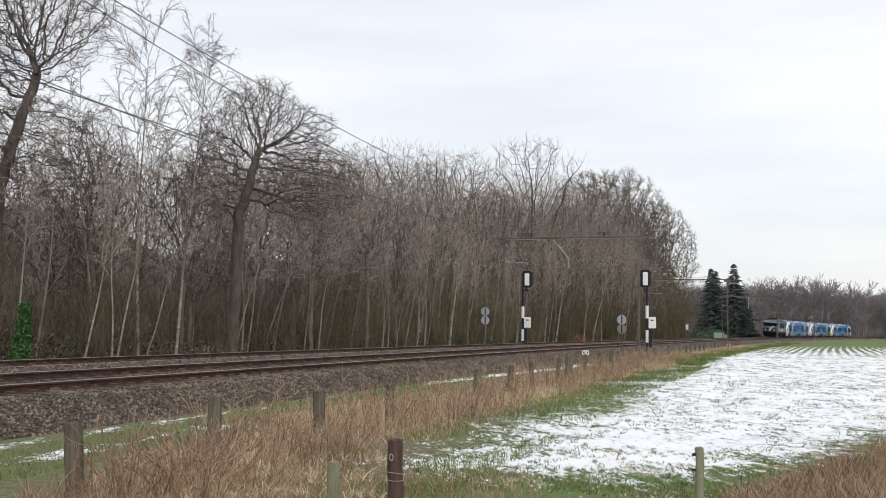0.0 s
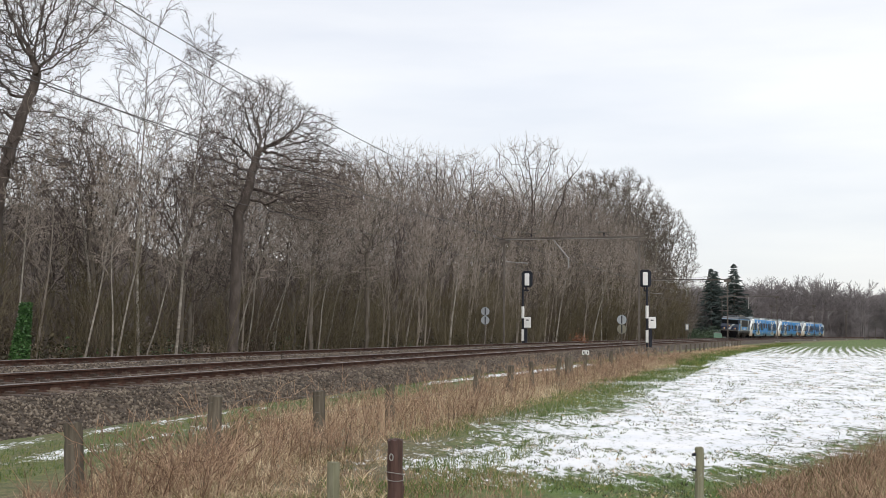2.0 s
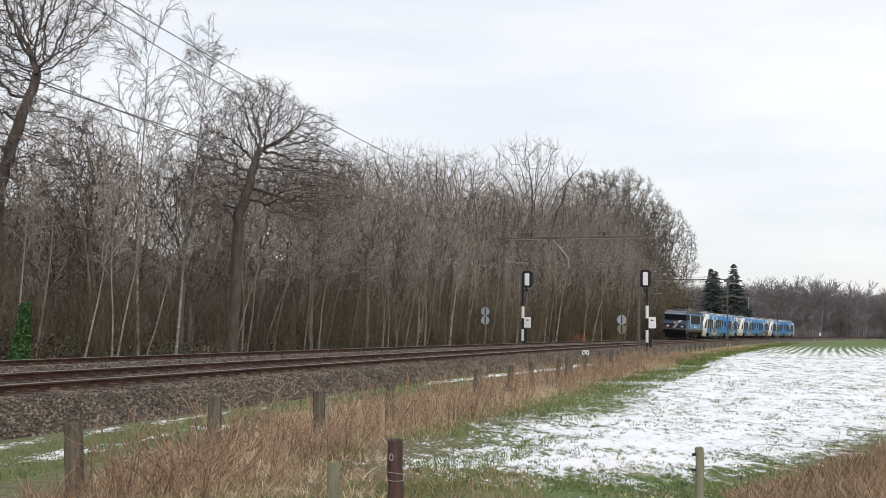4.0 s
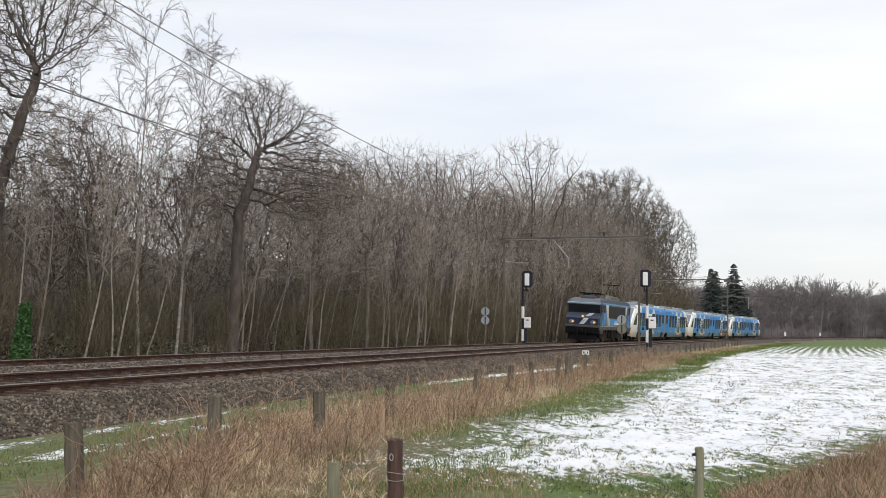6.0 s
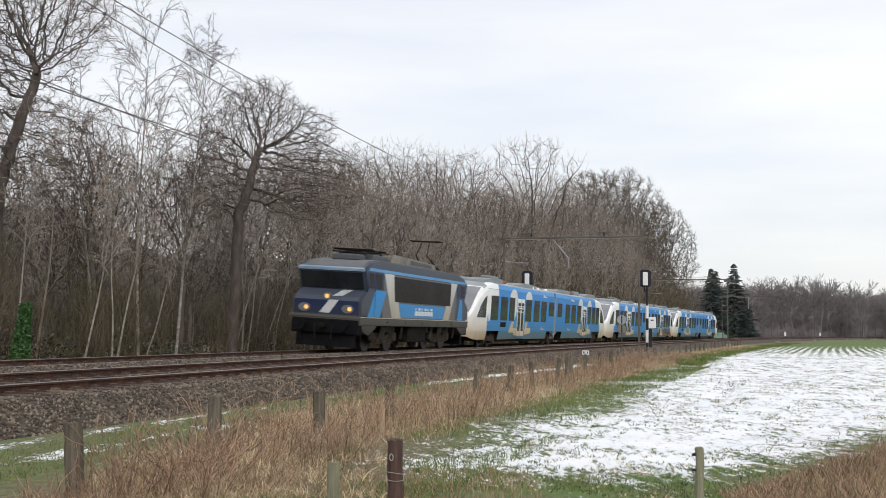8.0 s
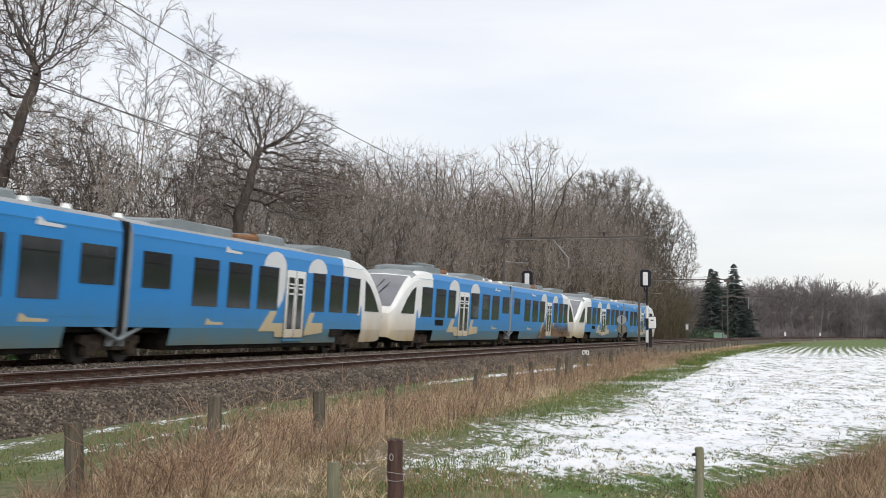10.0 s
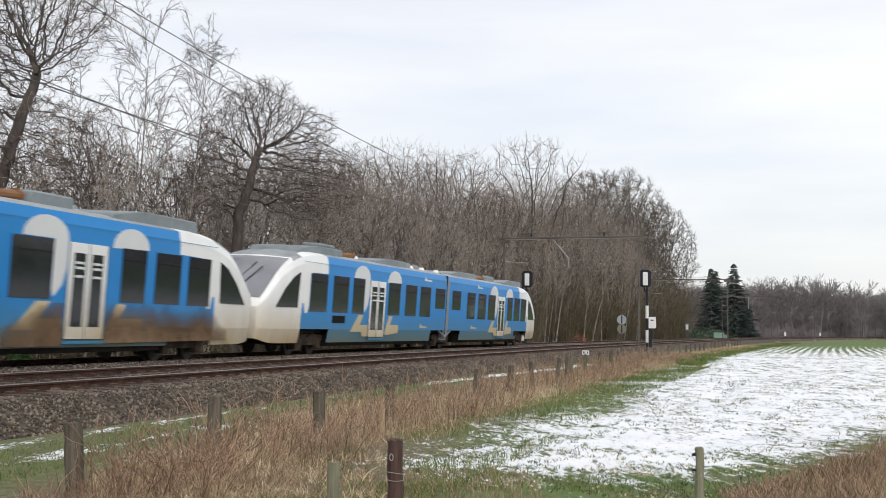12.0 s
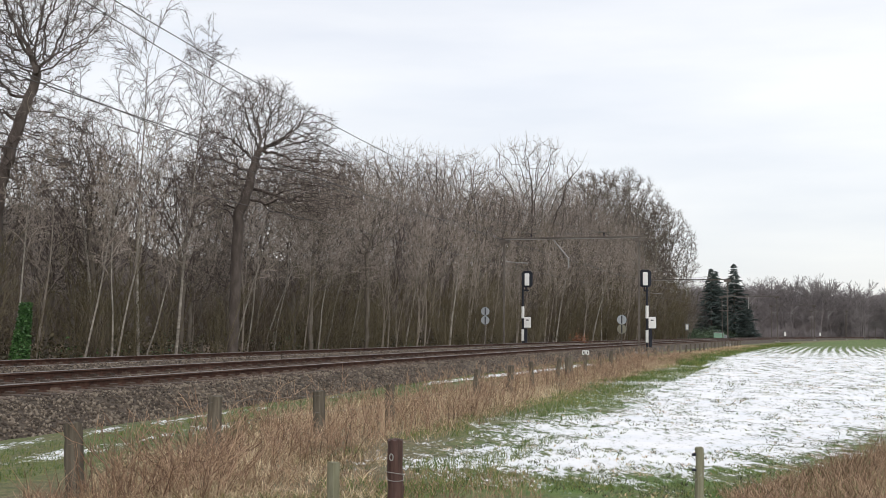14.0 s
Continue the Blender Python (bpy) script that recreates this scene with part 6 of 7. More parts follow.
def build_railcar():
    t = thing("railcar", Matrix(), "blue and white two-part diesel railcar with dirty skirts", "train", "towed railcars")
    halves = [railcar_half(t, False), railcar_half(t, True)]
    Y = 1.375
    glass = [[(3.72, 5.28), (5.86, 7.42), (7.9, 9.15), (12.05, 13.55), (14.3, 15.85), (16.4, 17.95), (18.75, 20.3)], [(21.6, 23.1), (24.4, 25.95), (26.6, 28.2), (28.75, 30.3), (33.3, 34.5), (35.0, 36.4), (36.85, 38.2)]]
    doors = [(9.8, 11.65), (30.95, 32.6)]
    for side in (-1, 1):
        y = side * Y
        for h, body in enumerate(halves):
            for x0, x1 in glass[h]:
                z0 = 1.98 if (x0 > 18.5 and x1 < 23.5) else 1.57
                win = part("window", plate([(x0, z0), (x1, z0), (x1, 2.93), (x0, 2.93)], y, 0.012), M["glass"], body, "dark tinted side window")
                part("vent_bar", plate([(x0, 2.62), (x1, 2.62), (x1, 2.645), (x0, 2.645)], y + side * 0.012, 0.004), M["rubber"], win)
            tri = [(0.95, 1.68), (2.68, 1.68), (2.78, 2.9), (2.25, 2.72), (1.6, 2.3)]
            if h:
                tri = [(41.6 - a, b) for a, b in tri]
            part("cab_window", plate(tri, side * 1.355, 0.03), M["glass"], body, "dark raked cab side window")
            px = [(2.8, 1.3), (2.98, 1.3), (3.06, 1.85), (3.2, 1.85), (3.3, 1.5), (3.5, 1.5), (3.66, 1.75), (3.68, 2.95), (2.8, 2.95)]
            if h:
                px = [(41.6 - a, b) for a, b in px]
            part("pillar", plate(px, y, 0.006), M["car_white"], body, "white pillar behind the cab")
            d0, d1 = doors[h]
            door = part("door", plate([(d0, 0.66), (d1, 0.66), (d1, 2.92), (d0, 2.92)], y - side * 0.01, 0.02), M["car_white"], body, "dirty white double door")
            mid = (d0 + d1) / 2
            for x0, x1 in ((d0 + 0.2, mid - 0.14), (mid + 0.14, d1 - 0.2)):
                part("door_glass", plate([(x0, 0.95), (x1, 0.95), (x1, 2.68), (x0, 2.68)], y + side * 0.011, 0.008), M["glass"], door)
                for zb in (2.1, 2.3, 2.42):
                    part("sticker", plate([(x0 + 0.06, zb), (x1 - 0.06, zb), (x1 - 0.06, zb + 0.06), (x0 + 0.06, zb + 0.06)], y + side * 0.020, 0.003), M["marking"], door)
            for x in (mid - 0.012, d0 - 0.03, d1 + 0.005):
                part("door_seal", plate([(x, 0.66), (x + 0.025, 0.66), (x + 0.025, 2.92), (x, 2.92)], y + side * 0.009, 0.005), M["rubber"], door)
            part("step", box(d0 - 0.05, d1 + 0.05, min(y, y * 1.03), max(y, y * 1.03), 0.55, 0.62), M["blue"], door, "blue door step")
            # markings round the door: a pair of hooked white figures with cream feet
            top = arch(d0 - 1.85, d0 - 0.06, 2.95, 3.46)
            part("marking", plate(top + [(d0 - 0.06, 2.3), (d0 - 0.22, 1.9), (d0 - 0.55, 1.62), (d0 - 0.62, 1.8), (d0 - 0.62, 2.95)], y, 0.006), M["marking"], body, "white hooked marking")
            part("marking", plate([(d0 - 2.0, 0.86), (d0 - 1.15, 1.52), (d0 - 0.62, 1.52), (d0 - 1.0, 1.13), (d0 - 0.08, 1.13), (d0 - 0.08, 0.68), (d0 - 0.7, 0.68), (d0 - 0.75, 0.86)], y, 0.006), M["cream"], body, "cream marking")
            part("marking", plate(arch(d1 + 0.22, d1 + 2.0, 2.95, 3.44) + [(d1 + 0.22, 2.9)], y, 0.006), M["marking"], body, "white hooked marking")
            part("marking", plate([(d1 + 0.15, 0.86), (d1 + 0.6, 1.52), (d1 + 1.05, 1.52), (d1 + 0.75, 1.16), (d1 + 1.85, 1.16), (d1 + 1.85, 0.82), (d1 + 0.15, 0.72)], y, 0.006), M["cream"], body, "cream marking")
            for x, z in (((5.9, 1.3), (16.5, 1.05), (16.9, 3.2)), ((35.2, 0.8), (25.3, 1.05), (26.3, 3.2)))[h]:
                if z == 1.3 or z == 0.8:
                    part("grille", plate([(x, z - 0.12), (x + 1.3, z - 0.12), (x + 1.3, z + 0.16), (x, z + 0.16)], y, 0.008), M["under"], body, "dark intake grille")
                else:
                    part("emblem", plate([(x, z), (x + 1.1, z), (x + 1.1, z + 0.07), (x + 0.35, z + 0.09), (x + 0.1, z + 0.2)], y, 0.005), M["cream"] if z < 2 else M["marking"], body, "small pale emblem")
            for x0, x1, z in ((3.0, 20.5, 3.30), (3.0, 20.5, 1.19)):
                if h:
                    x0, x1 = 41.6 - x1, 41.6 - x0
                part("seam", plate([(x0, z), (x1, z), (x1, z + 0.012), (x0, z + 0.012)], y * (1.0 if z < 2 else 0.992), 0.004), M["skirt"], body)
    for h, body in enumerate(halves):
        # windscreen over the raked nose
        vs, fs = [], []
        xs = np.linspace(0.22, 2.15, 9)
        for x in xs:
            s = railcar_section(float(x))
            w, z = s[7][0] * 0.97, s[7][1] + 0.02
            for k in range(7):
                u = -1 + 2 * k / 6
                vs.append(((41.6 - x) if h else float(x), w * u, z + 0.035 * (1 - u * u) + 0.006))
        for i in range(8):
            fs += [(i * 7 + k, i * 7 + k + 1, i * 7 + 8 + k, i * 7 + 7 + k) for k in range(6)]
        scr = part("windscreen", mesh_of("windscreen", vs, fs, M["screen"], True), None, body, "large raked windscreen with the sky's reflection in its grey colour")
        e = (lambda a: 41.6 - a) if h else (lambda a: a)
        part("wiper", rod((e(0.45), 0.1, 2.25), (e(1.6), -0.25, 3.14), 0.018, sides=5), M["rubber"], scr)
        part("wiper", rod((e(0.45), -0.2, 2.25), (e(1.35), -0.6, 3.0), 0.018, sides=5), M["rubber"], scr)
        part("coupler_opening", box(min(e(-0.02), e(0.3)), max(e(-0.02), e(0.3)), -0.42, 0.42, 0.72, 1.25, 0.03), M["rubber"], body, "black coupler opening")
        part("coupler", box(min(e(-0.35), e(0.1)), max(e(-0.35), e(0.1)), -0.14, 0.14, 0.88, 1.12, 0.03), M["under"], body)
        for y in (-0.78, 0.78):
            part("headlight", box(min(e(-0.0), e(0.3)), max(e(-0.0), e(0.3)), y - 0.09, y + 0.09, 1.38, 1.56, 0.03), M["screen"], body, "grey unlit headlight")
    part("gangway", box(20.5, 21.1, -1.26, 1.26, 0.75, 3.62, 0.06), M["rubber"], t, "black bellows between the halves")
    part("underframe", box(5.75, 18.2, -1.2, 1.2, 0.32, 0.80, 0.03), M["under"], t)
    part("underframe", box(23.4, 35.85, -1.2, 1.2, 0.32, 0.80, 0.03), M["under"], t)
    part("underframe", box(2.6, 39.0, -1.1, 1.1, 0.80, 1.15), M["under"], t)
    for x in (4.35, 20.8, 37.25):
        bogie(t, x, 1.9, 0.385, M["bogie"])
    for side in (-1, 1):
        for x in (19.75, 21.85):
            part("damper", rod((x, side * 1.28, 0.95), (20.8, side * 1.28, 0.62), 0.06, sides=8), M["roof_gear"], t)
    # roof equipment
    for x0, x1, w, z1 in ((3.4, 7.6, 0.98, 3.95), (11.2, 15.4, 0.95, 3.95), (16.6, 17.4, 0.5, 3.98), (18.2, 19.0, 0.4, 3.95), (22.4, 27.6, 0.95, 3.96), (30.0, 32.0, 0.8, 4.02), (33.2, 38.0, 1.0, 3.98)):
        bm = prism([(x0, 3.6), (x1, 3.6), (x1 - 0.12, z1), (x0 + (1.6 if x1 - x0 > 3 else 0.15), z1), (x0 + 0.1, 3.8)], -w, w)
        bmesh.ops.bevel(bm, geom=list(bm.edges), offset=0.05, segments=1, affect="EDGES")
        part("roof_unit", bm, M["roof_gear"], t, "grey roof equipment housing")
    part("roof_cowl", box(5.6, 7.3, -0.75, -0.1, 3.96, 4.1, 0.05), M["roof_gear"], t)
    for x in (9.9, 10.6, 15.9, 17.9, 19.6, 22.0, 28.2, 32.5):
        part("roof_vent", rod((x, -0.3, 3.74), (x, -0.3, 3.9), 0.16, 0.1, sides=12), M["car_white"], t, "small pale roof vent")
    for x in (8.6, 29.0):
        part("exhaust", rod((x - 0.5, -0.55, 3.78), (x + 1.1, -0.55, 3.86), 0.12, sides=10), M["rusty_pipe"], t, "rusty exhaust pipe")
        part("exhaust", rod((x + 0.9, -0.55, 3.7), (x + 0.9, -0.55, 4.0), 0.11, sides=10), M["rusty_pipe"], t, "rusty exhaust pipe")
    return t


def build_locomotive():
    t = thing("locomotive", Matrix(), "dark grey and blue electric locomotive with lit headlights", "train")
    L, Y = 15.9, 1.46
    front = [(0.0, 1.42), (0.0, 2.05), (0.14, 2.2), (0.66, 2.5), (0.32, 3.22), (0.36, 3.34), (1.0, 3.62), (2.2, 3.74)]
    outline = front + [(L - a, b) for a, b in front[::-1]]
    bm = prism(outline, -Y, Y)
    bmesh.ops.recalc_face_normals(bm, faces=bm.faces)
    edges = [e for e in bm.edges if abs(e.verts[0].co.y) > 1.4 and abs(e.verts[0].co.y - e.verts[1].co.y) < 0.1]
    bmesh.ops.bevel(bm, geom=edges, offset=0.09, segments=2, affect="EDGES")
    body = part("body", bm, M["loco_grey"], t, "grey locomotive body with slanted cab ends")
    roof = part("roof", prism([(0.5, 3.42), (L - 0.5, 3.42), (L - 1.1, 3.67), (L - 2.2, 3.80), (2.2, 3.80), (1.1, 3.67)], -1.22, 1.22), M["loco_roof"], t, "grey roof")
    for end in (0, 1):
        e = (lambda a: L - a) if end else (lambda a: a)

        def slab(pts, y0, y1, mat, name, parent, label=""):
            return part(name, prism([(e(a), b) for a, b in pts], y0, y1), M[mat], parent, label)

        nose = slab([(-0.012, 1.5), (-0.012, 2.04), (0.0, 2.04), (0.0, 1.5)], -1.36, 1.36, "loco_navy", "nose_panel", body, "dark navy nose panel")
        # windscreen in two panes with a centre post, leaning forwards
        scr = slab([(0.63, 2.56), (0.345, 3.18), (0.30, 3.17), (0.60, 2.54)], -1.32, 1.32, "glass", "windscreen", body, "dark forward-leaning windscreen")
        slab([(0.62, 2.54), (0.31, 3.19), (0.285, 3.18), (0.59, 2.53)], -0.035, 0.035, "rubber", "centre_post", scr)
        for y in (-0.75, 0.45):
            part("wiper", rod((e(0.56), y, 2.56), (e(0.36), y + 0.35, 3.05), 0.016, sides=5), M["rubber"], scr)
        slab([(0.27, 3.24), (0.25, 3.34), (0.36, 3.40), (0.40, 3.26)], -1.40, 1.40, "pale_strip", "visor", body, "pale grey-blue strip over the windscreen")
        # white slash across the nose, in two flat pieces that follow its bend
        bm = bmesh.new()
        for xz, (ya, yb), (yc, yd) in ((((-0.014, 1.52), (-0.014, 2.05)), (-0.15, 0.28), (-0.52, -0.12)), (((0.125, 2.205), (0.60, 2.48)), (-0.60, -0.2), (-0.86, -0.46))):
            q = [bm.verts.new((e(xz[0][0]), ya, xz[0][1] + 0.012)), bm.verts.new((e(xz[0][0]), yb, xz[0][1] + 0.012)), bm.verts.new((e(xz[1][0]), yd, xz[1][1] + 0.012)), bm.verts.new((e(xz[1][0]), yc, xz[1][1] + 0.012))]
            bm.faces.new(q)
        bmesh.ops.solidify(bm, geom=list(bm.faces), thickness=0.006)
        part("slash", bm, M["marking"], nose, "white diagonal slash")
        lit = "lamp_warm" if end == 0 else "screen"
        for y, z, x in ((-0.92, 1.72, -0.05), (0.92, 1.72, -0.05), (0.0, 2.2, 0.02)):
            bm = rod((e(x + 0.14), y, z), (e(x), y, z), 0.17 if z < 2 else 0.15, sides=20)
            bmesh.ops.scale(bm, vec=(1, 1.45 if z < 2 else 1.1, 1), space=Matrix.Translation((0, -y, 0)), verts=bm.verts)
            lamp = part("headlight", bm, M["loco_roof"], body, "oval headlight housing")
            part("lens", rod((e(x + 0.01), y - (0.09 if z < 2 else 0), z), (e(x - 0.012), y - (0.09 if z < 2 else 0), z), 0.085, sides=16), M[lit], lamp, "glowing warm headlight" if end == 0 else "unlit tail lamp")
        for y in (-0.87, 0.87):
            buf = part("buffer", rod((e(0.05), y, 1.05), (e(-0.5), y, 1.05), 0.13, sides=14), M["loco_dark"], t, "black round buffer")
            part("buffer_head", rod((e(-0.5), y, 1.05), (e(-0.57), y, 1.05), 0.24, sides=18), M["loco_dark"], buf)
        beam = part("buffer_beam", box(min(e(-0.05), e(0.35)), max(e(-0.05), e(0.35)), -1.42, 1.42, 0.72, 1.30, 0.04), M["loco_dark"], t)
        part("plough", prism([(e(0.0), 0.22), (e(0.35), 0.22), (e(0.35), 0.75), (e(0.08), 0.75)], -1.2, 1.2), M["loco_dark"], t, "black snow plough")
        for y in (-0.35, 0.4, 1.1):
            part("hose", rod((e(-0.09), y, 1.1), (e(-0.12), y * 0.9, 0.5), 0.035, sides=6), M["rubber"], beam)
        part("coupling", box(min(e(-0.55), e(0.0)), max(e(-0.55), e(0.0)), -0.08, 0.08, 0.95, 1.13, 0.02), M["under"], beam)
        part("handrail", rod((e(0.02), -1.38, 1.45), (e(0.02), -1.38, 0.85), 0.02, sides=6), M["loco_sole"], beam)
        part("edge_strip", box(min(e(-0.03), e(0.02)), max(e(-0.03), e(0.02)), -1.47, 1.47, 1.36, 1.45), M["loco_sole"], body, "pale sole bar edge")
    part("sole_bar", box(0.0, L, -1.49, 1.49, 1.10, 1.41, 0.03), M["loco_sole"], t, "dirty grey-brown sole bar")
    for side in (-1, 1):
        part("edge_line", box(0.0, L, side * 1.475 - 0.03, side * 1.475 + 0.03, 1.41, 1.45), M["marking_dirty"], t, "pale line along the sole bar")
    part("skirt", prism([(0.35, 0.85), (1.0, 0.72), (1.7, 0.95), (2.0, 1.12), (0.2, 1.12)], -1.47, 1.47), M["loco_sole"], t)
    part("skirt", prism([(L - 0.35, 0.8), (L - 1.0, 0.72), (L - 1.7, 0.95), (L - 2.0, 1.12), (L - 0.2, 1.12)], -1.47, 1.47), M["loco_sole"], t)
    for side in (-1, 1):
        y = side * Y
        P = lambda name, pts, mat, label="", off=0.0: part(name, plate(pts, y + side * off, 0.008), M[mat], body, label)
        P("stripe", [(0.75, 3.30), (L - 0.75, 3.30), (L - 0.75, 3.42), (0.75, 3.42)], "pale_blue", "bright blue roof-edge stripe")
        P("side_field", [(2.55, 1.46), (L - 2.4, 1.46), (L - 2.4, 3.26), (2.55, 3.26)], "loco_grey2")
        P("blue_panel", [(0.8, 1.46), (2.25, 1.46), (2.9, 2.55), (1.55, 2.55)], "loco_blue", "bright blue slanted panel", 0.009)
        P("blue_panel", [(L - 2.05, 1.46), (L - 1.05, 1.46), (L - 1.3, 2.5), (L - 1.75, 2.5)], "loco_blue", "bright blue slanted panel", 0.009)
        P("white_slash", [(3.75, 1.46), (4.95, 1.46), (3.75, 3.28), (2.55, 3.28)], "marking_dirty", "white slanted pillar", 0.010)
        P("white_slash", [(11.35, 1.46), (12.35, 1.46), (13.55, 3.28), (12.5, 3.28)], "marking_dirty", "white slanted pillar", 0.010)
        P("letter_panel", [(4.98, 1.50), (11.3, 1.50), (11.6, 2.08), (4.6, 2.08)], "loco_blue", "bright blue lettering panel", 0.009)
        # the lettering cannot be read: plain bars
        for i in range(6):
            x = 6.9 + i * 0.46
            P("bar", [(x, 1.60), (x + 0.40, 1.60), (x + 0.40, 1.80), (x, 1.80)], "marking", "", 0.020)
            P("bar", [(x + 0.04, 1.84), (x + (0.16, 0.3)[i % 2], 1.84), (x + (0.16, 0.3)[i % 2], 1.94), (x + 0.04, 1.94)], "marking", "", 0.020)
        P("grille", [(4.05, 2.14), (12.45, 2.14), (12.45, 3.2), (3.75, 3.2)], "loco_grille", "dark louvred ventilation grille", 0.020)
        for i in range(9):
            z = 2.2 + i * 0.11
            P("louvre", [(4.1, z), (12.4, z), (12.4, z + 0.03), (4.1, z + 0.03)], "loco_grille", "", 0.029)
        for x0, x1 in ((0.72, 2.5), (L - 2.2, L - 0.72)):
            P("window_band", [(x0, 2.58), (x1, 2.58), (x1, 3.26), (x0 - 0.15, 3.26)], "loco_navy", "dark band round the cab windows", 0.0085)
        for x0, x1 in ((0.85, 1.35), (1.75, 2.3), (L - 1.45, L - 0.95)):
            P("cab_window", [(x0, 2.62), (x1, 2.62), (x1, 3.2), (x0 - 0.12, 3.2)], "glass", "dark cab side window", 0.012)
        P("door_line", [(1.52, 1.46), (1.545, 1.46), (1.545, 3.25), (1.52, 3.25)], "under", "", 0.019)
        for x in (3.2, 5.6, 8.0, 10.4, 12.8):
            part("bracket", rod((x, side * 1.44, 1.3), (x, side * 1.53, 1.26), 0.06, sides=8), M["loco_sole"], body)
    for x in (3.85, L - 3.85):
        b = bogie(t, x, 2.75, 0.62, M["bogie"])
        for side in (-1, 1):
            for dx in (-1.95, -0.8, -0.45, 0.45, 0.8, 1.95):
                part("damper", rod((dx, side * 1.22, 0.55), (dx * 0.96, side * 1.3, 1.1), 0.05, sides=6), M["loco_sole"], b)
    part("equipment_box", box(6.6, 9.3, -1.3, 1.3, 0.4, 1.1, 0.05), M["under"], t)
    # roof gear and the two pantographs
    for x0, x1, w, z1 in ((1.7, 2.5, 0.6, 3.98), (2.7, 4.5, 0.85, 4.04), (5.0, 9.2, 0.8, 4.0), (9.4, 11.0, 0.6, 3.95)):
        part("roof_box", box(x0, x1, -w, w, 3.74, z1, 0.05), M["loco_gear"] if x0 < 5 else M["loco_roof"], t, "roof equipment housing")
    for side in (-1, 1):
        board = part("roof_fairing", prism([(4.55, 3.72), (4.75, 4.16), (5.3, 4.18), (10.9, 4.06), (11.3, 3.72)], side * 1.0 - 0.03, side * 1.0 + 0.03), M["fairing"], t, "weathered beige roof-side fairing")
        # no hole is cut: a dark plate paints in the shaded hollow
        part("opening", plate([(7.2, 3.86), (10.5, 3.85), (10.4, 4.0), (7.2, 4.07)], side * 1.03, 0.006), M["loco_gear"], board, "dark plate standing for the shaded opening in the fairing")
    for x in (5.2, 6.6, 8.2, 9.6, 13.6):
        part("insulator", rod((x, 0.6, 3.78), (x, 0.6, 4.22), 0.06, sides=8), M["black"], t)
    part("busbar", rod((5.2, 0.6, 4.22), (13.6, 0.6, 4.22), 0.025, sides=6), M["galv"], t)
    folded = thing("pantograph", Matrix.Translation((3.4, 0, 0)), "", "")
    folded.parent = t
    for y in (-0.5, 0.5):
        part("arm", rod((-0.9, y, 4.06), (1.1, y * 0.6, 4.16), 0.03, sides=6), M["under"], folded)
    for x in (-0.95, -0.62, 0.5, 0.85):
        part("pan_head", rod((x, -0.85, 4.22), (x, 0.85, 4.22), 0.035, sides=6), M["under"], folded)
    for y in (-0.85, -0.4, 0.4, 0.85):
        part("frame_tube", rod((-1.0, y, 4.12), (1.3, y, 4.18), 0.028, sides=6), M["under"], folded)
    for x in (-0.9, 1.1):
        for y in (-0.55, 0.55):
            part("foot", rod((x, y, 3.95), (x, y, 4.15), 0.06, sides=8), M["black"], folded)
    raised = thing("pantograph", Matrix.Translation((12.4, 0, 0)), "", "")
    raised.parent = t
    part("base", box(-0.9, 0.9, -0.55, 0.55, 3.92, 4.0), M["under"], raised)
    for y in (-0.4, 0.4):
        part("arm", rod((0.9, y, 4.0), (-0.45, y * 0.7, 4.55), 0.032, sides=6), M["under"], raised)
        part("arm", rod((-0.45, y * 0.7, 4.55), (0.15, y * 0.5, 5.25), 0.026, sides=6), M["under"], raised)
        part("foot", rod((y * 2, 0.4, 3.75), (y * 2, 0.4, 3.95), 0.06, sides=8), M["black"], raised)
    for x in (0.0, 0.32):
        part("pan_head", rod((x, -0.8, 5.28), (x, 0.8, 5.28), 0.03, sides=6), M["under"], raised)
    return t


M["loco_grey"] = soiled("locomotive_grey_paint", (0.055, 0.068, 0.10), (0.06, 0.062, 0.066), 1.2, 2.6)
M["loco_grey2"] = soiled("locomotive_side_grey", (0.12, 0.13, 0.145), (0.14, 0.12, 0.10), 1.2, 3.0)
M["loco_navy"] = soiled("locomotive_navy_paint", (0.008, 0.02, 0.075), (0.04, 0.04, 0.05), 1.2, 2.2)
M["loco_blue"] = soiled("locomotive_blue_paint", (0.02, 0.27, 0.66), (0.05, 0.24, 0.48), 1.2, 2.6)
M["pale_strip"] = material("pale_grey_blue_strip", [(0.16, 0.24, 0.34), (0.28, 0.36, 0.45)], 2, 0.4)
M["pale_blue"] = material("pale_blue_stripe", [(0.05, 0.26, 0.56), (0.10, 0.34, 0.62)], 2, 0.4)
M["marking_dirty"] = soiled("dirty_white_marking", (0.60, 0.60, 0.57), (0.34, 0.29, 0.2), 1.2, 3.2)
M["loco_sole"] = soiled("dirty_beige_sole_bar", (0.105, 0.1, 0.088), (0.03, 0.027, 0.022), 0.7, 1.5, 0.7)
M["loco_roof"] = material("locomotive_grey_roof", [(0.10, 0.105, 0.112), (0.15, 0.155, 0.165)], 3, 0.65, 0, 0.1)
M["fairing"] = material("weathered_beige_roof", [(0.13, 0.115, 0.095), (0.22, 0.2, 0.17), (0.32, 0.295, 0.255)], 3, 0.75, 0, 0.1)
M["loco_gear"] = material("dark_roof_gear", [(0.04, 0.046, 0.056), (0.075, 0.082, 0.095)], 4, 0.6)
M["loco_grille"] = material("dark_grille", [(0.026, 0.024, 0.024), (0.046, 0.042, 0.041)], 4, 0.7, spec=0.15)
M["loco_dark"] = material("dark_buffer_beam", [(0.003, 0.003, 0.004), (0.009, 0.009, 0.011)], 4, 0.8, spec=0.1)
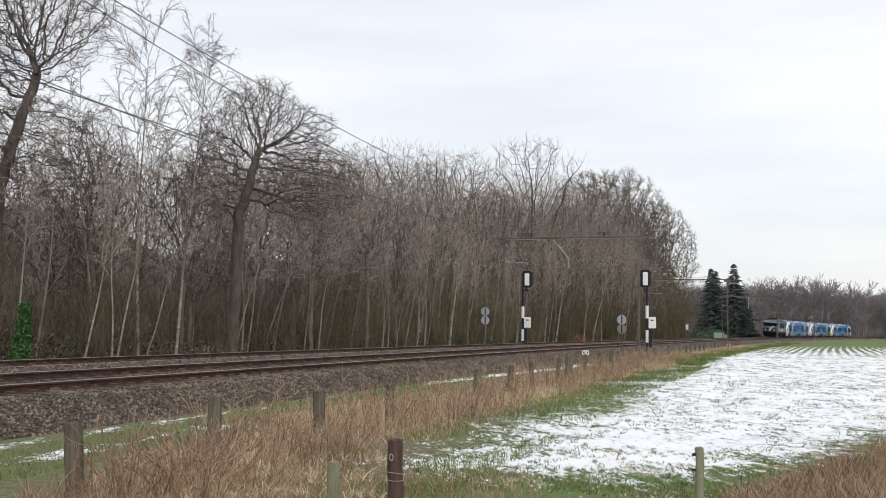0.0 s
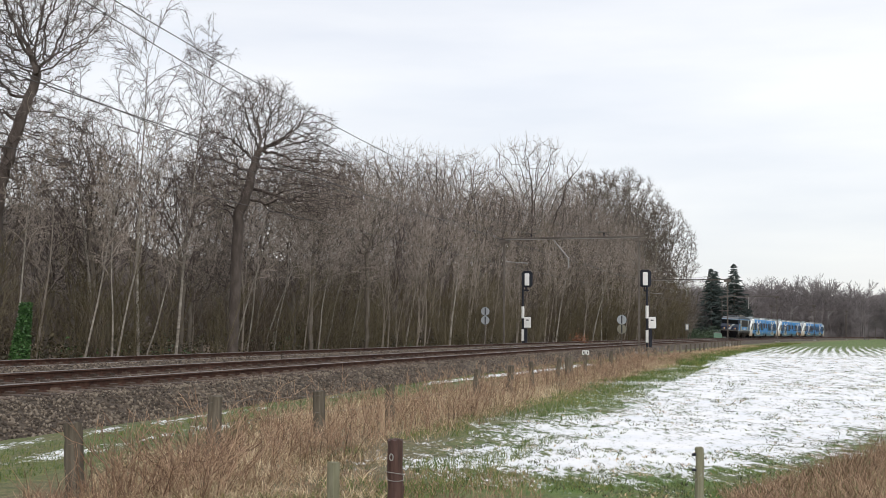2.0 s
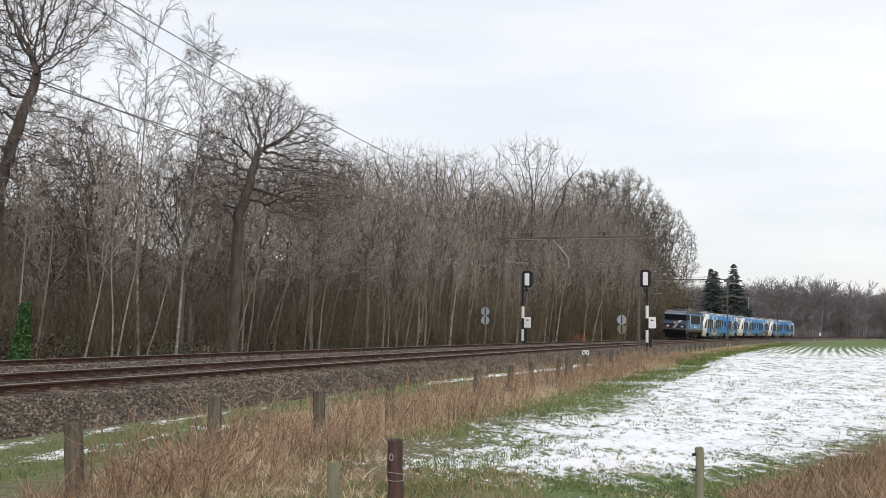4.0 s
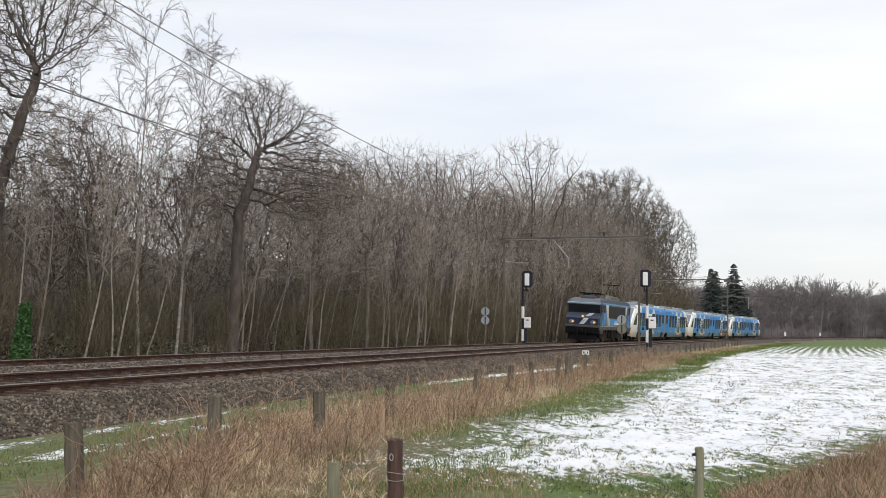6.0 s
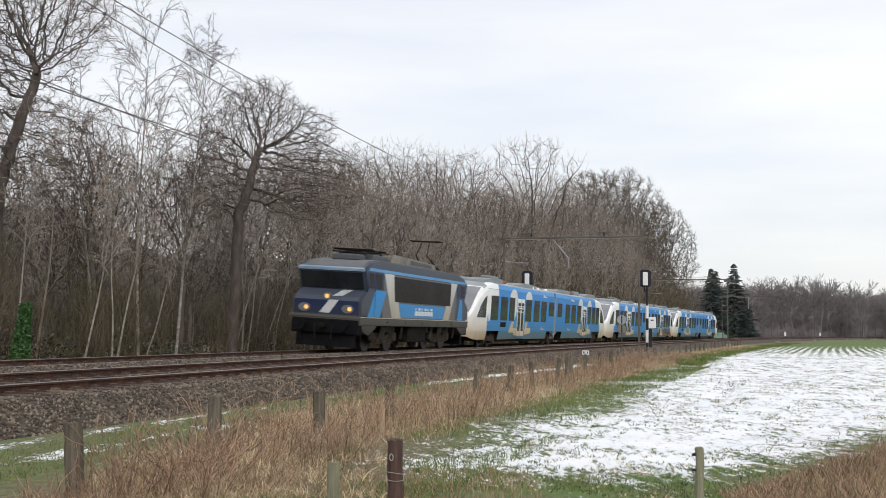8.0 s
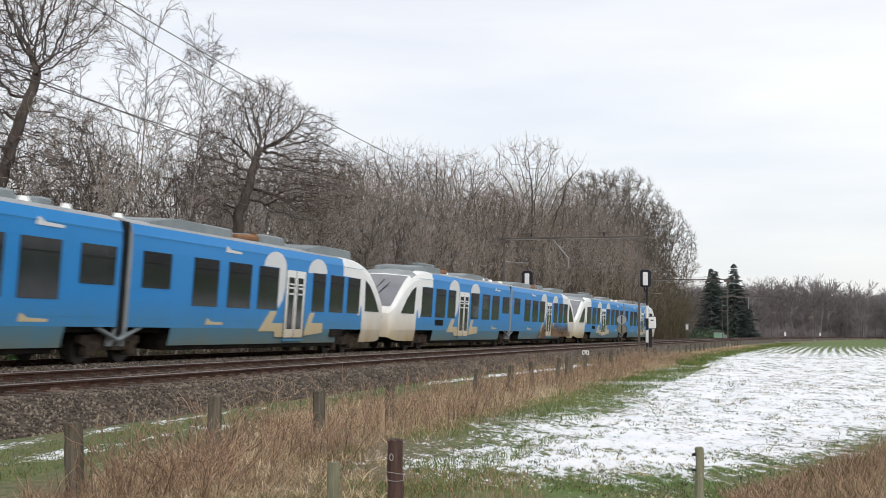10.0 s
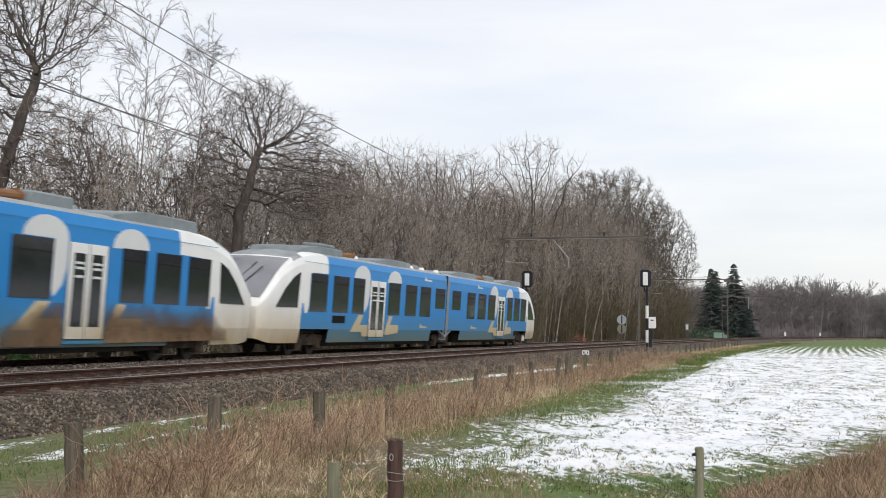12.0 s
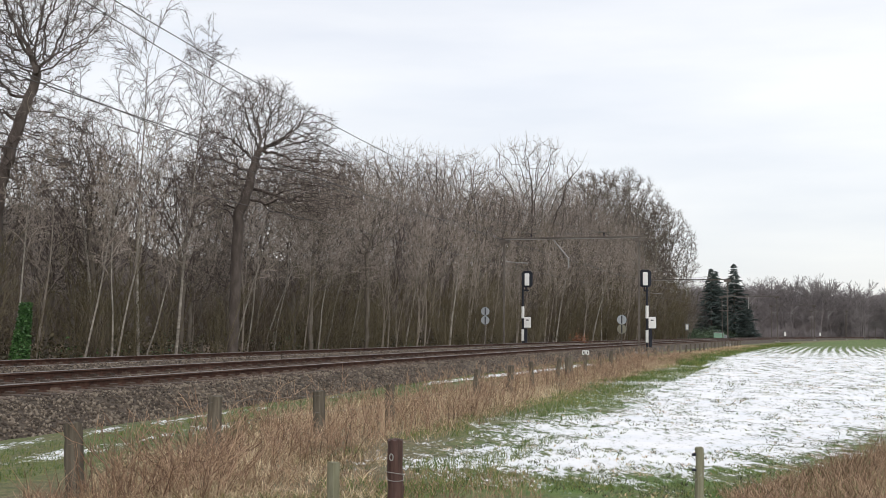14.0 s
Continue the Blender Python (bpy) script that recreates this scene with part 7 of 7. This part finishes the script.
M["lamp_warm"] = material("warm_headlight", [(0.4, 0.22, 0.08)], 2, 0.3, emit=(1.0, 0.5, 0.13, 1.0))

first_railcar = build_railcar()
vehicles = [(build_locomotive(), -0.7, 15.9), (first_railcar, 16.45, 41.6)]
for offset in (59.15, 101.3):
    vehicles.append((copy_thing(first_railcar, Matrix()), offset, 41.6))
# the second railcar carries brown soot along its rear skirt
M["soot"] = material("brown_exhaust_soil", [(0.10, 0.055, 0.025), (0.19, 0.115, 0.06), (0.27, 0.18, 0.10)], 3, 0.8, 0, 0.1)


def thin_out(m, x0, x1, z0, z1):
    """Let the soil fade in uneven streaks towards its upper edge and its ends."""
    n, l = m.node_tree.nodes, m.node_tree.links
    tc, sep, t = n.new("ShaderNodeTexCoord"), n.new("ShaderNodeSeparateXYZ"), n.new("ShaderNodeTexNoise")
    l.new(tc.outputs["Object"], sep.inputs[0])
    t.inputs["Scale"].default_value, t.inputs["Detail"].default_value = 0.8, 3
    l.new(tc.outputs["Object"], t.inputs["Vector"])
    total = t.outputs["Fac"]
    for axis, a, b, lo, hi in (("Z", z0, z1, 0.35, -0.62), ("X", x0, x0 + 1.3, -0.6, 0.0), ("X", x1 - 1.3, x1, 0.0, -0.6)):
        r = n.new("ShaderNodeMapRange")
        for i, v in ((1, a), (2, b), (3, lo), (4, hi)):
            r.inputs[i].default_value = v
        l.new(sep.outputs[axis], r.inputs[0])
        add = n.new("ShaderNodeMath")
        l.new(total, add.inputs[0])
        l.new(r.outputs[0], add.inputs[1])
        total = add.outputs[0]
    last = n.new("ShaderNodeMath")
    last.operation, last.use_clamp = "MULTIPLY", True
    last.inputs[1].default_value = 1.05
    l.new(total, last.inputs[0])
    l.new(last.outputs[0], n["Principled BSDF"].inputs["Alpha"])


thin_out(M["soot"], 28.6, 39.6, 0.6, 1.62)
second = tagged(vehicles[2][0], "blue and white railcar with brown soiled rear skirt")
part("soiled_panel", plate([(32.68, 0.55), (39.5, 0.6), (39.5, 1.56), (32.68, 1.56)], -1.384, 0.003), M["soot"], second, "brown soiled skirt panel")
part("soiled_panel", plate([(28.6, 0.5), (30.86, 0.5), (30.86, 1.5), (28.6, 1.5)], -1.384, 0.003), M["soot"], second, "brown soiled skirt panel")


# ---- motion ----
def motions():
    """The train runs in along the far track at about 28 metres a second."""
    for vehicle, offset, length in vehicles:
        rows = []
        for i in range(29):
            t = i * 0.5
            s = 207.377 - 28.0365 * t + 0.01671 * t * t + offset
            a, b = at(s), at(s + length)
            d = b - a
            m = Matrix.Translation(a) @ d.to_track_quat("X", "Z").to_matrix().to_4x4() @ Matrix.Rotation(CANT, 4, "X")
            rows.append((t, m))
        walk(vehicle, rows)


motions()
